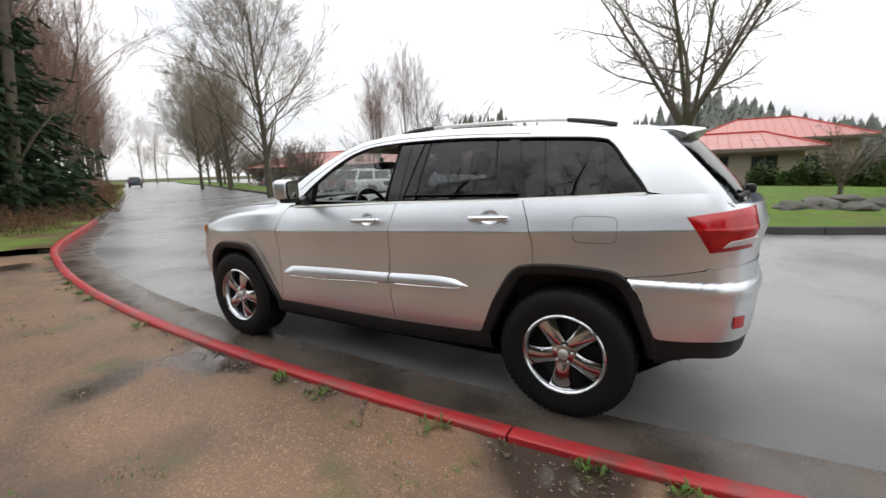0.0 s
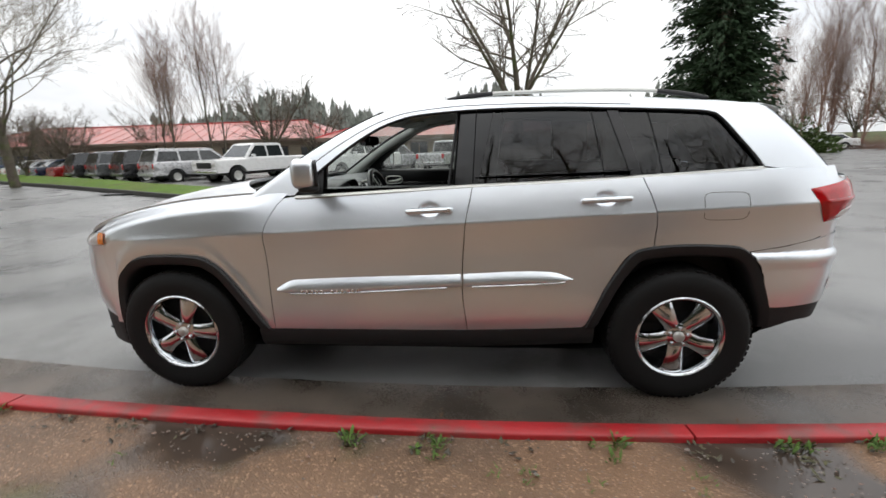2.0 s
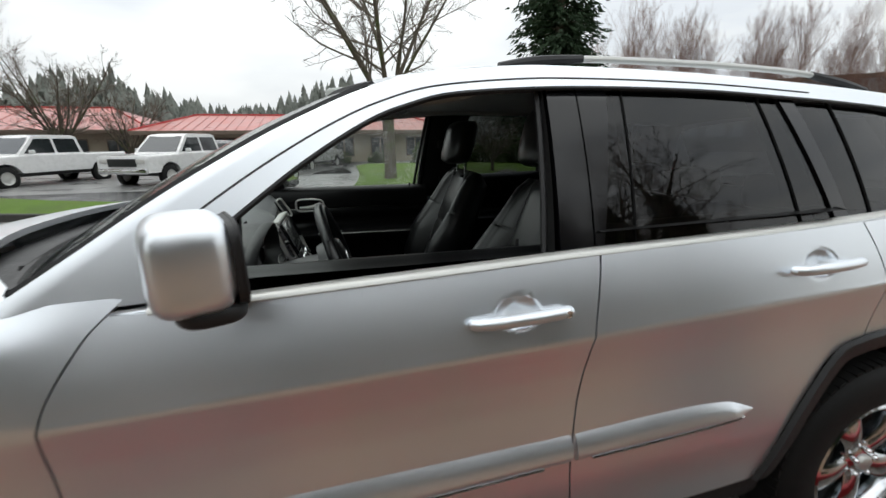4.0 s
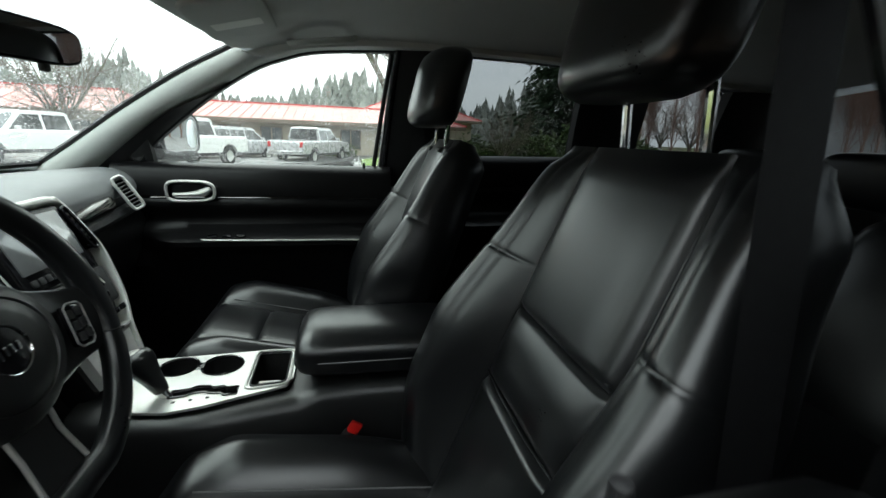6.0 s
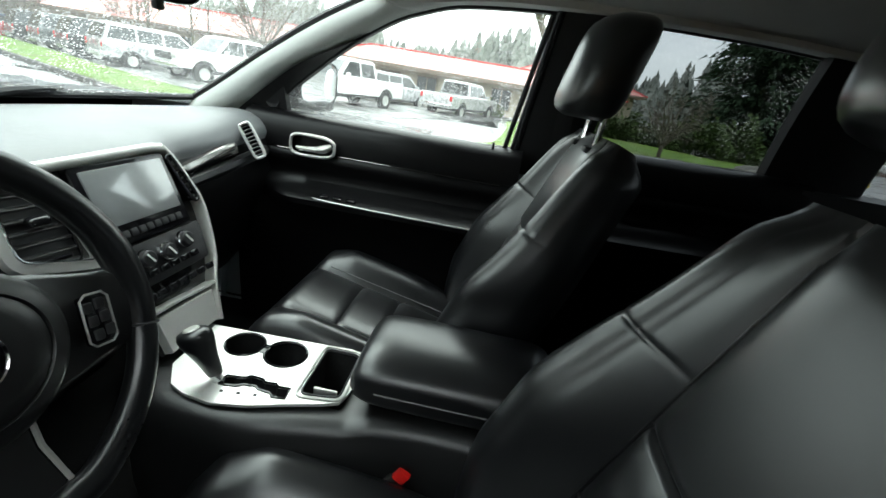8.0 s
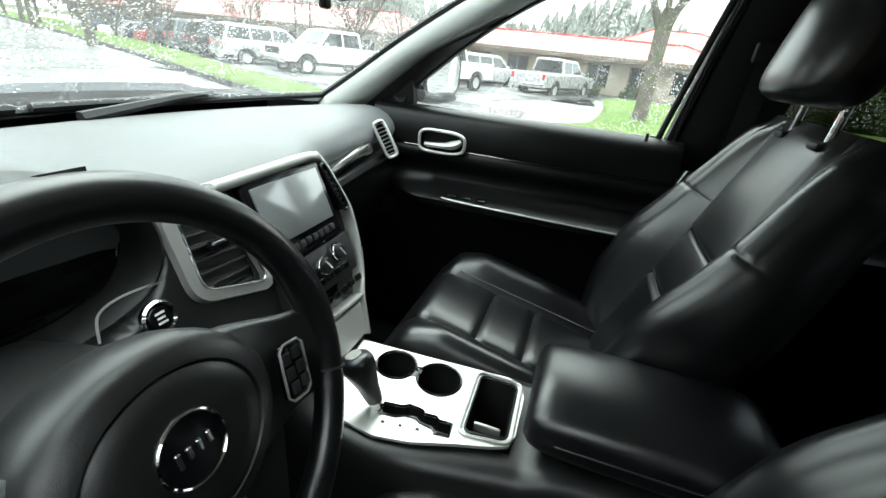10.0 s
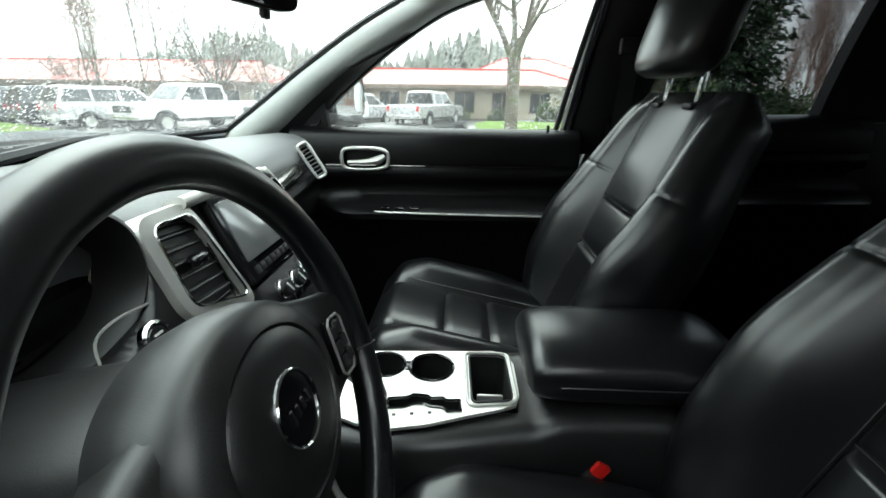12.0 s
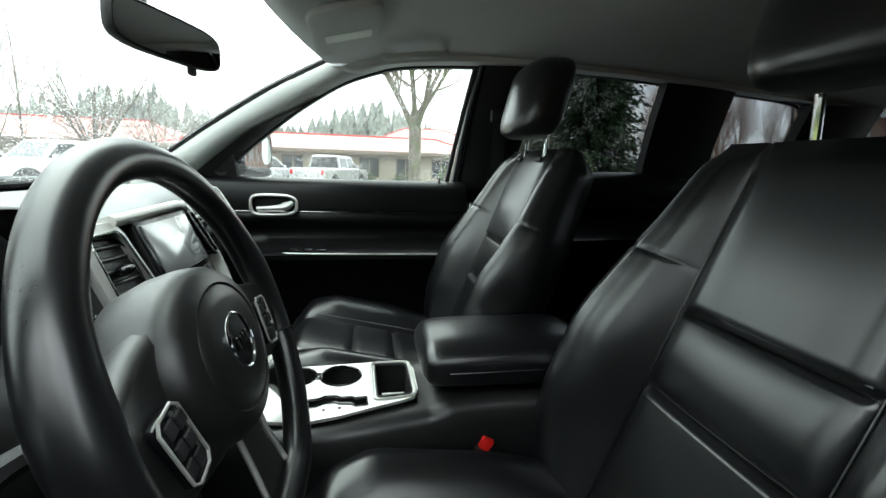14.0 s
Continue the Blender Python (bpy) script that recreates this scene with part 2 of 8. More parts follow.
SILVER = material("silver_paint", (0.835, 0.870, 0.905), 0.32, 0.90, vary=0.05, scale=2.0, fine=1400, coat=0.35, rough_vary=0.06)
BLACK_TRIM = material("black_plastic", (0.011, 0.011, 0.012), 0.55, vary=0.2, bump=0.15, bump_scale=900, distance=0.002)
GLOSS_BLACK = material("gloss_black", (0.006, 0.006, 0.007), 0.12, coat=0.0, rough_vary=0.04)
CHROME = material("chrome", (0.75, 0.75, 0.76), 0.07, 1.0, vary=0.03, rough_vary=0.03)
SATIN = material("satin_silver_trim", (0.60, 0.60, 0.57), 0.42, 0.65, vary=0.04, rough_vary=0.05)
PLATE = material("brushed_silver_plate", (0.74, 0.74, 0.71), 0.34, 0.6, vary=0.05, fine=300, rough_vary=0.06)
RUBBER = material("tyre_rubber", (0.007, 0.007, 0.007), 0.7, spec=0.3, vary=0.3, scale=9, bump=0.3, bump_scale=160, distance=0.004)
WHEEL_CHROME = material("road_dusted_chrome", (0.68, 0.70, 0.72), 0.11, 1.0, vary=0.06, scale=12, rough_vary=0.05)
LEATHER = material("black_leather", (0.0040, 0.0044, 0.0050), 0.30, vary=0.22, scale=8, fine=240, bump=0.03, bump_scale=300, rough_vary=0.03, distance=0.001, spec=0.80)
LEATHER_SOFT = material("black_leather_insert", (0.008, 0.0082, 0.0086), 0.38, vary=0.15, scale=5, fine=500, spec=0.85, bump=0.05, bump_scale=900, rough_vary=0.06, distance=0.002)
STITCH = material("grey_thread", (0.16, 0.16, 0.16), 0.7, vary=0.3, fine=800)
DASH = material("satin_black_plastic", (0.0075, 0.0078, 0.0080), 0.38, vary=0.12, scale=7, bump=0.12, bump_scale=1100, rough_vary=0.05, distance=0.0015, spec=0.7)
# lightened copy of the dash black: windscreen light is put into its colour
DASH_TOP_LIT = material("grained_dash_top_lit", (0.050, 0.055, 0.058), 0.44, vary=0.12, scale=7, bump=0.2, bump_scale=700, rough_vary=0.05, distance=0.0015, spec=0.6, sheen=0.3)
DOOR_SKIN = material("black_door_skin", (0.003, 0.003, 0.0033), 0.34, spec=0.22, vary=0.15, bump=0.08, bump_scale=650, distance=0.0015, rough_vary=0.05)
CARPET = material("black_carpet", (0.012, 0.012, 0.012), 0.95, vary=0.3, fine=600, bump=0.5, bump_scale=800, spec=0.1)
HEADLINER = material("grey_headliner", (0.55, 0.56, 0.54), 0.9, vary=0.05, fine=700, bump=0.2, bump_scale=900, spec=0.2, distance=0.002)
PILLAR = material("light_grey_pillar_trim", (0.46, 0.48, 0.455), 0.6, vary=0.05, bump=0.15, bump_scale=700, spec=0.3, distance=0.002)
DARK_PILLAR = material("dark_pillar_trim", (0.008, 0.008, 0.0085), 0.55, vary=0.1, bump=0.2, bump_scale=700, distance=0.002)
RED_LENS = material("red_lamp_lens", (0.50, 0.006, 0.010), 0.10, vary=0.25, scale=14, coat=0.6, rough_vary=0.03)
WHITE_LENS = material("clear_lamp_lens", (0.62, 0.60, 0.58), 0.12, vary=0.1, scale=20, coat=0.5, rough_vary=0.03)
AMBER = material("amber_lens", (0.80, 0.22, 0.01), 0.15, vary=0.1, coat=0.5, rough_vary=0.03)
BUCKLE_RED = material("red_buckle_button", (0.60, 0.012, 0.010), 0.35, vary=0.06)
# base raised to grey, so part of the sky's reflection is painted in
SCREEN = material("greyed_screen_glass", (0.20, 0.21, 0.21), 0.16, spec=1.0, vary=0.06, coat=1.0, rough_vary=0.02)
WHITE_LABEL = material("white_label", (0.78, 0.78, 0.74), 0.6, vary=0.05)
MIRROR = material("mirror_silver", (0.86, 0.87, 0.88), 0.01, 1.0, vary=0.0, rough_vary=0.0)
CLEAR_GLASS = glass("wet_windscreen_glass", (0.74, 0.79, 0.76), drops=1.2, milky=0.55, haze=0.04, cells=150)
SIDE_GLASS = glass("side_window_glass", (0.74, 0.78, 0.75), drops=1.0, milky=0.55, haze=0.03, cells=190)
SMOKED = material("smoked_bright_trim", (0.30, 0.29, 0.28), 0.14, 1.0, vary=0.25, scale=14, rough_vary=0.05)
CLEAN_GLASS = glass("clean_glass", (0.93, 0.96, 0.94))
TINT_GLASS = glass("privacy_window_glass", (0.14, 0.148, 0.155), drops=0.6, milky=0.06, cells=150)

# ---- ground materials ----
ASPHALT = material("wet_asphalt", (0.215, 0.214, 0.209), 0.32, vary=0.25, scale=0.9, fine=160, coat=0.06, bump=0.25, bump_scale=240, rough_vary=0.16,
                   second=(0.11, 0.11, 0.108), second_at=(0.48, 0.66), second_scale=0.35, distance=0.006)
LOT = material("wet_parking_asphalt", (0.055, 0.056, 0.058), 0.22, vary=0.3, scale=0.7, fine=120, bump=0.2, bump_scale=150, rough_vary=0.15, distance=0.005)
GUTTER = material("wet_gutter_concrete", (0.10, 0.080, 0.064), 0.30, vary=0.35, scale=2.5, fine=120, bump=0.3, bump_scale=180, rough_vary=0.2,
                  second=(0.055, 0.045, 0.036), second_at=(0.45, 0.62), second_scale=1.6, distance=0.004)
KERB_RED = material("worn_red_kerb_paint", (0.37, 0.020, 0.024), 0.42, vary=0.25, scale=3, fine=120, bump=0.3, bump_scale=160, rough_vary=0.15,
                    second=(0.22, 0.050, 0.045), second_at=(0.50, 0.64), second_scale=5, distance=0.004)
KERB_GREY = material("grey_kerb_concrete", (0.20, 0.19, 0.17), 0.7, vary=0.25, scale=3, fine=90, bump=0.4, bump_scale=120)
KERB_DARK = material("mossy_dark_kerb", (0.050, 0.047, 0.042), 0.7, vary=0.35, scale=3, fine=60, bump=0.4, bump_scale=120)
GRASS = material("wet_lawn", (0.105, 0.185, 0.022), 0.75, vary=0.35, scale=1.3, fine=45, bump=1.0, bump_scale=40, spec=0.2,
                 second=(0.13, 0.16, 0.035), second_at=(0.5, 0.68), second_scale=0.5, distance=0.05)
ROUGH_GRASS = material("rough_verge", (0.13, 0.185, 0.036), 0.85, vary=0.4, scale=1.5, fine=30, bump=1.0, bump_scale=30, spec=0.15,
                       second=(0.13, 0.085, 0.05), second_at=(0.46, 0.6), second_scale=0.6, distance=0.06)
FAR_GROUND = material("far_ground", (0.075, 0.095, 0.035), 0.9, vary=0.4, scale=0.05, fine=2.0, spec=0.1,
                      second=(0.07, 0.055, 0.038), second_at=(0.45, 0.6), second_scale=0.08)
CONCRETE = material("pale_wet_concrete", (0.26, 0.24, 0.21), 0.4, vary=0.2, scale=1.2, fine=80, bump=0.2, bump_scale=100)


def dirt_material():
    """Trodden brown gravel soil: pinkish chips, darker damp soil, and shallow puddles that lie flat and shine."""
    m = bpy.data.materials.new("wet_gravel_soil")
    m.use_nodes = True
    n, l = m.node_tree.nodes, m.node_tree.links
    b = n["Principled BSDF"]
    tc = n.new("ShaderNodeTexCoord")

    def noise_of(scale, detail=5):
        k = n.new("ShaderNodeTexNoise")
        k.inputs["Scale"].default_value, k.inputs["Detail"].default_value = scale, detail
        l.new(tc.outputs["Object"], k.inputs["Vector"])
        return k.outputs["Fac"]

    def span(value, a, c, lo=0.0, hi=1.0):
        k = n.new("ShaderNodeMapRange")
        k.inputs["From Min"].default_value, k.inputs["From Max"].default_value = a, c
        k.inputs["To Min"].default_value, k.inputs["To Max"].default_value = lo, hi
        l.new(value, k.inputs["Value"])
        return k.outputs[0]

    def mixed(f, a, c):
        k = n.new("ShaderNodeMix")
        k.data_type = "RGBA"
        l.new(f, k.inputs["Factor"])
        for i, v in ((6, a), (7, c)):
            if isinstance(v, tuple):
                k.inputs[i].default_value = (*v, 1)
            else:
                l.new(v, k.inputs[i])
        return k.outputs[2]

    vo = n.new("ShaderNodeTexVoronoi")
    vo.inputs["Scale"].default_value = 110
    l.new(tc.outputs["Object"], vo.inputs["Vector"])
    sep = n.new("ShaderNodeSeparateColor")
    l.new(vo.outputs["Color"], sep.inputs[0])
    soil = mixed(span(noise_of(1.1), 0.35, 0.65), (0.128, 0.074, 0.041), (0.205, 0.118, 0.066))
    chips = mixed(span(sep.outputs[0], 0.78, 0.96), soil, (0.33, 0.205, 0.125))
    dark = mixed(span(noise_of(0.9, 9), 0.50, 0.68), chips, (0.060, 0.043, 0.029))
    wet = span(noise_of(0.42, 4), 0.57, 0.62)
    moss = mixed(span(noise_of(1.7, 9), 0.58, 0.72), dark, (0.085, 0.090, 0.026))
    l.new(mixed(wet, moss, (0.060, 0.044, 0.034)), b.inputs["Base Color"])
    l.new(span(wet, 0, 1, 0.48, 0.06), b.inputs["Roughness"])
    bp = n.new("ShaderNodeBump")
    hgt = n.new("ShaderNodeMath")
    hgt.operation = "MULTIPLY"
    l.new(span(vo.outputs["Distance"], 0.0, 0.6, 1.0, 0.0), hgt.inputs[0])
    l.new(span(wet, 0, 1, 1.0, 0.03), hgt.inputs[1])
    l.new(hgt.outputs[0], bp.inputs["Height"])
    bp.inputs["Strength"].default_value, bp.inputs["Distance"].default_value = 0.45, 0.008
    l.new(bp.outputs["Normal"], b.inputs["Normal"])
    return m


SOIL = dirt_material()

# ---- lines of the plan: the near kerb, the far kerb, the inner edge of the far verge ----
NEAR = [(-180, 78), (-95, 40), (-60, 24.6), (-41.6, 16.6), (-25, 8.9), (-12.8, 2.9), (-8.2, 0.55), (-5.6, -0.34), (-3.2, -0.90), (-1.25, -1.19),
        (-0.1, -1.29), (1.0, -1.345), (2.0, -1.36), (3.06, -1.33), (3.9, -1.27), (6, -1.05), (10, -0.3), (20, 2.2), (60, 14), (150, 40)]
FAR = [(-180, 94), (-101, 55), (-60, 36), (-33, 22.6), (-17.7, 14.9), (-12.3, 12.0), (-6.5, 8.9), (-2, 7.5), (2, 7.0), (4.7, 7.05), (6.6, 7.6), (9.0, 8.5),
       (10.8, 9.5), (12.6, 10.9), (13.5, 12.4), (14.0, 14.5), (15.2, 18), (19, 27), (27, 45), (45, 80)]
INNER = [(-180, 100), (-101, 62), (-60, 43), (-33, 26.8), (-17.7, 18), (-13.7, 15.4), (-8.2, 12.2), (-4.8, 9.9), (-2.6, 9.4), (-0.7, 9.6), (0.8, 10.5), (1.8, 12.5), (2.4, 18), (2.6, 24)]


def curve2(pts, n):
    return [Vector((p.x, p.y, 0)) for p in along([(x, y, 0) for x, y in pts], n)]


def sides(line):
    """The unit normal to the left of a line's way, at each point."""
    out = []
    for i in range(len(line)):
        d = line[min(i + 1, len(line) - 1)] - line[max(i - 1, 0)]
        d.normalize()
        out.append(Vector((-d.y, d.x, 0)))
    return out


bm = bmesh.new()
grid(bm, [[(x, y, -0.55 if abs(x) < 150 and -40 < y < 200 else -0.5) for y in (-600, -200, -60, -20, 20, 60, 120, 250, 600, 1500)]
          for x in (-1500, -600, -250, -100, -40, 0, 40, 100, 250, 600, 1500)])
tagged(part("ground", bm, FAR_GROUND, None, "dull green and brown open ground to the horizon"), category="ground", kind="structure")

near = curve2([p for p in NEAR], 900)
near_n = sides(near)
far = curve2(FAR, 500)
far_n = sides(far)

# the road, from the near kerb to the far one and on into the side street
bm = bmesh.new()
cols = []
for i in range(0, 900, 6):
    p = near[i]
    cols.append([p + near_n[i] * d for d in (0.0, 0.5, 2, 4, 6, 8, 10, 14, 20, 40)])
grid(bm, cols)
for v in bm.verts:
    v.co.z = -0.0015 * max(0.0, v.co.y - 6)
tagged(part("road", bm, ASPHALT, None, "wet dark grey asphalt road with damp patches"), category="road", kind="structure")

# concrete gutter beside the near kerb
bm = bmesh.new()
rows = []
for i in range(300, 860, 2):
    if near[i].x > -14:
        rows.append([near[i] + near_n[i] * d + Vector((0, 0, z)) for d, z in ((-0.01, 0.0), (0.0, 0.004), (0.25, 0.006), (0.52, 0.005), (0.53, 0.0))])
grid(bm, rows)
tagged(part("gutter", bm, GUTTER, None, "brown wet concrete gutter along the kerb"), category="gutter", kind="structure")

# the lot behind the far verge, falling gently away
bm = bmesh.new()
grid(bm, [[(x, y, lerp(0.06, -0.30, min(max((y - 10) / 18, 0), 1.0))) for y in (8.5, 11, 14, 18, 22, 28, 40, 70, 120)] for x in range(-120, 31, 6)])
lot_faces = [f for f in bm.faces if f.calc_center_median().x > 2.5 or f.calc_center_median().y < 7.4 - 0.55 * min(f.calc_center_median().x + 4, 0)]
bmesh.ops.delete(bm, geom=lot_faces, context="FACES")
tagged(part("parking_lot", bm, LOT, None, "wet grey asphalt parking lot with shining puddles"), category="parking lot", kind="structure")


def lot_z(y):
    return lerp(0.06, -0.30, min(max((y - 10) / 18, 0), 1.0))


# near side: gravel soil, and rough grass farther along
bm = bmesh.new()
rows = []
for i in range(900):
    if -7.0 < near[i].x < 16:
        row = []
        for d in (0.115, 0.16, 0.24, 0.34, 0.46, 0.6, 0.8, 1.0, 1.3, 1.6, 2.0, 2.5, 3.0, 4.0, 6.0, 10, 18, 30):
            p = near[i] - near_n[i] * d
            dip = 0.02 * math.exp(-((d - 0.2) / 0.15) ** 2)
            row.append((p.x, p.y, 0.135 - dip + 0.018 * noise.noise((p.x * 1.3, p.y * 1.3, 0)) * min(d, 1) + 0.006 * noise.noise((p.x * 6, p.y * 6, 3)) + 0.004 * d))
        rows.append(row)
grid(bm, rows)
tagged(part("soil", bm, SOIL, None, "trodden brown gravel soil with puddles and moss"), category="ground", kind="structure")
bm = bmesh.new()
rows = []
for i in range(900):
    if near[i].x < -6.9 and i % 2 == 0:
        rows.append([near[i] - near_n[i] * d + Vector((0, 0, 0.12 + 0.03 * d ** 0.5 + 0.06 * noise.noise((near[i].x * 0.8, d, 0)) * min(d, 1)))
                     for d in (0.115, 0.3, 0.6, 1, 1.5, 2.2, 3, 4.5, 7, 12, 25, 60)])
grid(bm, rows)
tagged(part("verge", bm, ROUGH_GRASS, None, "rough verge of grass, leaves and brown litter before the woods"), category="verge", kind="structure")

# far verge: mown lawn raised behind its kerb
bm = bmesh.new()
inner = curve2(INNER, 160)
out_edge = [far[int(i * 380 / 159)] + far_n[int(i * 380 / 159)] * 0.14 for i in range(160)]
rows = []
for a, b in zip(out_edge, inner):
    rows.append([a.lerp(b, t) + Vector((0, 0, 0.12 + 0.10 * math.sin(math.pi * t) + 0.02 * noise.noise((a.x * 0.5, t * 4, 0)) - (0.11 if t == 1 else 0))) for t in (0, 0.05, 0.15, 0.3, 0.5, 0.7, 0.85, 0.95, 1)])
grid(bm, rows)
tagged(part("lawn", bm, GRASS, None, "bright green mown wet lawn beside the road"), category="lawn", kind="structure")
bm = bmesh.new()
rows = []
for i in range(300, 500, 2):
    if far[i].x < 2.2:
        continue
    a = far[i] + far_n[i] * 0.14
    rows.append([a + (Vector((2.6, 27, 0)) - a) * t + Vector((0, 0, 0.117 + 0.12 * math.sin(math.pi * min(t * 1.2, 1)) - 0.25 * t)) for t in (0, 0.03, 0.1, 0.2, 0.4, 0.6, 0.8, 0.97)])
grid(bm, rows)
tagged(part("corner_lawn", bm, GRASS, None, "bright green rounded corner lawn with a kerb"), category="lawn", kind="structure")

# kerbs: cast sections with open joints
KERB_PROFILE = [(0.0, -0.05), (0.005, 0.12), (0.009, 0.140), (0.018, 0.148), (0.104, 0.152), (0.112, 0.148), (0.115, 0.138), (0.115, -0.05)]


def kerb_run(name, label, line, normals, turn, pick, length, mats):
    top = tagged(thing(name, label, "kerb"), kind="structure")
    piece, start, done = [], None, 0.0
    for i, p in enumerate(line):
        if not pick(p):
            continue
        piece.append((p, normals[i] * turn))
        if len(piece) > 1:
            done += (piece[-1][0] - piece[-2][0]).length
        if done >= length:
            section(top, piece, mats)
            piece, done = piece[-1:], 0.0
    if len(piece) > 1:
        section(top, piece, mats)
    return top


def section(top, piece, mats):
    bm = bmesh.new()
    rows = []
    last = len(piece) - 1
    for k, (p, nn) in enumerate(piece):
        d = piece[min(k + 1, last)][0] - piece[max(k - 1, 0)][0]
        d.normalize()
        q = p + d * (0.006 if k == 0 else -0.006 if k == last else 0)
        rows.append([q + nn * o + Vector((0, 0, z + 0.003 * noise.noise((q.x * 3, q.y * 3, o * 20)))) for o, z in KERB_PROFILE])
    vs = grid(bm, rows)
    bm.faces.new(vs[0])
    bm.faces.new(vs[-1][::-1])
    part("kerb_section", bm, mats(piece[len(piece) // 2][0]), top, smooth=50)


kerb_run("kerb", "concrete kerb in sections painted worn red beside the gutter", near, near_n, -1, lambda p: -14 < p.x < 25, 3.15,
         lambda p: KERB_RED)
kerb_run("far_stretch_kerb", "weathered grey concrete kerb along the rough verge", near, near_n, -1, lambda p: -120 < p.x <= -13.9, 6, lambda p: KERB_GREY)
kerb_run("lawn_kerb", "dark mossy concrete kerb edging the lawn", far, far_n, 1, lambda p: -120 < p.x < 60, 4, lambda p: KERB_DARK)

# ---- the car: outer form ----
# x runs from the front axle (0) to the rear one (2.915), y from the driver's side (negative) to the passenger's, z up
car = thing("suv_car", "silver four-door sport utility car parked at the kerb, driver's window down", "car")
PLAN = along([(-0.86, 0, 0), (-0.85, 0.25, 0), (-0.81, 0.50, 0), (-0.74, 0.67, 0), (-0.64, 0.78, 0), (-0.52, 0.86, 0), (-0.40, 0.905, 0), (-0.1, 0.938, 0),
              (0.3, 0.953, 0), (0.8, 0.963, 0), (1.4, 0.968, 0), (2.0, 0.968, 0), (2.6, 0.962, 0), (3.05, 0.95, 0), (3.35, 0.93, 0), (3.58, 0.892, 0),
              (3.71, 0.83, 0), (3.79, 0.72, 0), (3.85, 0.5, 0), (3.885, 0, 0)], 700)
PLAN_N = [v if v.y > -0.2 else -v for v in sides(PLAN)]
SECTION = [(-0.75, -0.075), (-0.66, -0.050), (-0.55, -0.032), (-0.42, -0.025), (-0.30, -0.026), (-0.20, -0.028), (-0.12, -0.021), (-0.05, -0.007), (-0.010, 0.0035), (0.0, 0.0055),
           (0.012, 0.002), (0.10, -0.026), (0.20, -0.068), (0.27, -0.108), (0.35, -0.16)]
FRONT_ARCH = [(-0.40, 0.43), (-0.372, 0.70), (-0.30, 0.80), (-0.20, 0.858), (-0.05, 0.876), (0.186, 0.868), (0.28, 0.825), (0.346, 0.765), (0.459, 0.605), (0.575, 0.417)]
REAR_ARCH = [(2.40, 0.44), (2.504, 0.686), (2.62, 0.864), (2.70, 0.897), (2.80, 0.91), (2.92, 0.914), (3.10, 0.906), (3.18, 0.893), (3.24, 0.85), (3.295, 0.758),
             (3.376, 0.55), (3.395, 0.433)]
FENDER_TOP = [(-0.62, 0.995), (-0.45, 1.06), (-0.18, 1.135), (0.12, 1.185), (0.48, 1.213), (0.78, 1.226), (0.95, 1.230)]
BELT = [(0.70, 1.188), (0.95, 1.196), (1.35, 1.213), (1.78, 1.231), (2.2, 1.243), (2.67, 1.260), (3.0, 1.273), (3.3, 1.287), (3.7, 1.30)]
HANDLES = [(1.555, 1.118), (2.472, 1.160)]


def at_x(x):
    lo, hi = 0, len(PLAN) - 1
    while hi - lo > 1:
        mid = (lo + hi) // 2
        lo, hi = (mid, hi) if PLAN[mid].x < x else (lo, mid)
    t = (x - PLAN[lo].x) / max(PLAN[hi].x - PLAN[lo].x, 1e-9)
    return lo + min(max(t, 0), 1)


def body(s, z, side, proud=0.0):
    """The body's surface at a place s along the plan line and a height."""
    i = min(int(s), len(PLAN) - 2)
    p, n = PLAN[i].lerp(PLAN[i + 1], s - i), PLAN_N[i].lerp(PLAN_N[i + 1], s - i)
    zc = 1.0 + 0.042 * (p.x - 0.65)
    off = spline(SECTION, z - zc)
    if p.x < 0.7:
        top = spline(FENDER_TOP, p.x)
        off = lerp(off, spline(SECTION, z - zc) * 0.5, smooth01((0.7 - p.x) / 0.4)) - 0.055 * smooth01((z - top + 0.10) / 0.10) ** 2 * smooth01((0.7 - p.x) / 0.3)
        off += 0.010 * math.exp(-((z - spline(FRONT_ARCH, p.x) - 0.05) / 0.05) ** 2) * (1 if -0.4 < p.x < 0.57 else 0)
    for hx, hz in HANDLES:
        r = ((p.x - hx) / 0.062) ** 2 + ((z - hz - 0.002) / 0.040) ** 2
        if r < 1:
            off -= 0.024 * smooth01(1 - r)
    q = p + n * (off + proud)
    return Vector((q.x, side * q.y, z))


def panel(name, side, x0, x1, lo, hi, nx, nz, inward=0.03, label="", mat=None):
    """A pressed panel of the body between two upright seams, given as heights to x, and two lines, given as x to heights."""
    rows = []
    for i in range(nx + 1):
        u = i / nx
        xm = lerp(spline(x0, 0.9), spline(x1, 0.9), u)
        row = []
        for j in range(nz + 1):
            z = lerp(spline(lo, xm), spline(hi, xm), j / nz)
            x = lerp(spline(x0, z) + 0.0025, spline(x1, z) - 0.0025, u)
            row.append(body(at_x(x), z, side))
        rows.append(row)
    bm = bmesh.new()
    shell(bm, rows, (0, -side * inward, -0.004))
    return part(name, bm, mat or SILVER, car, label, smooth=28)


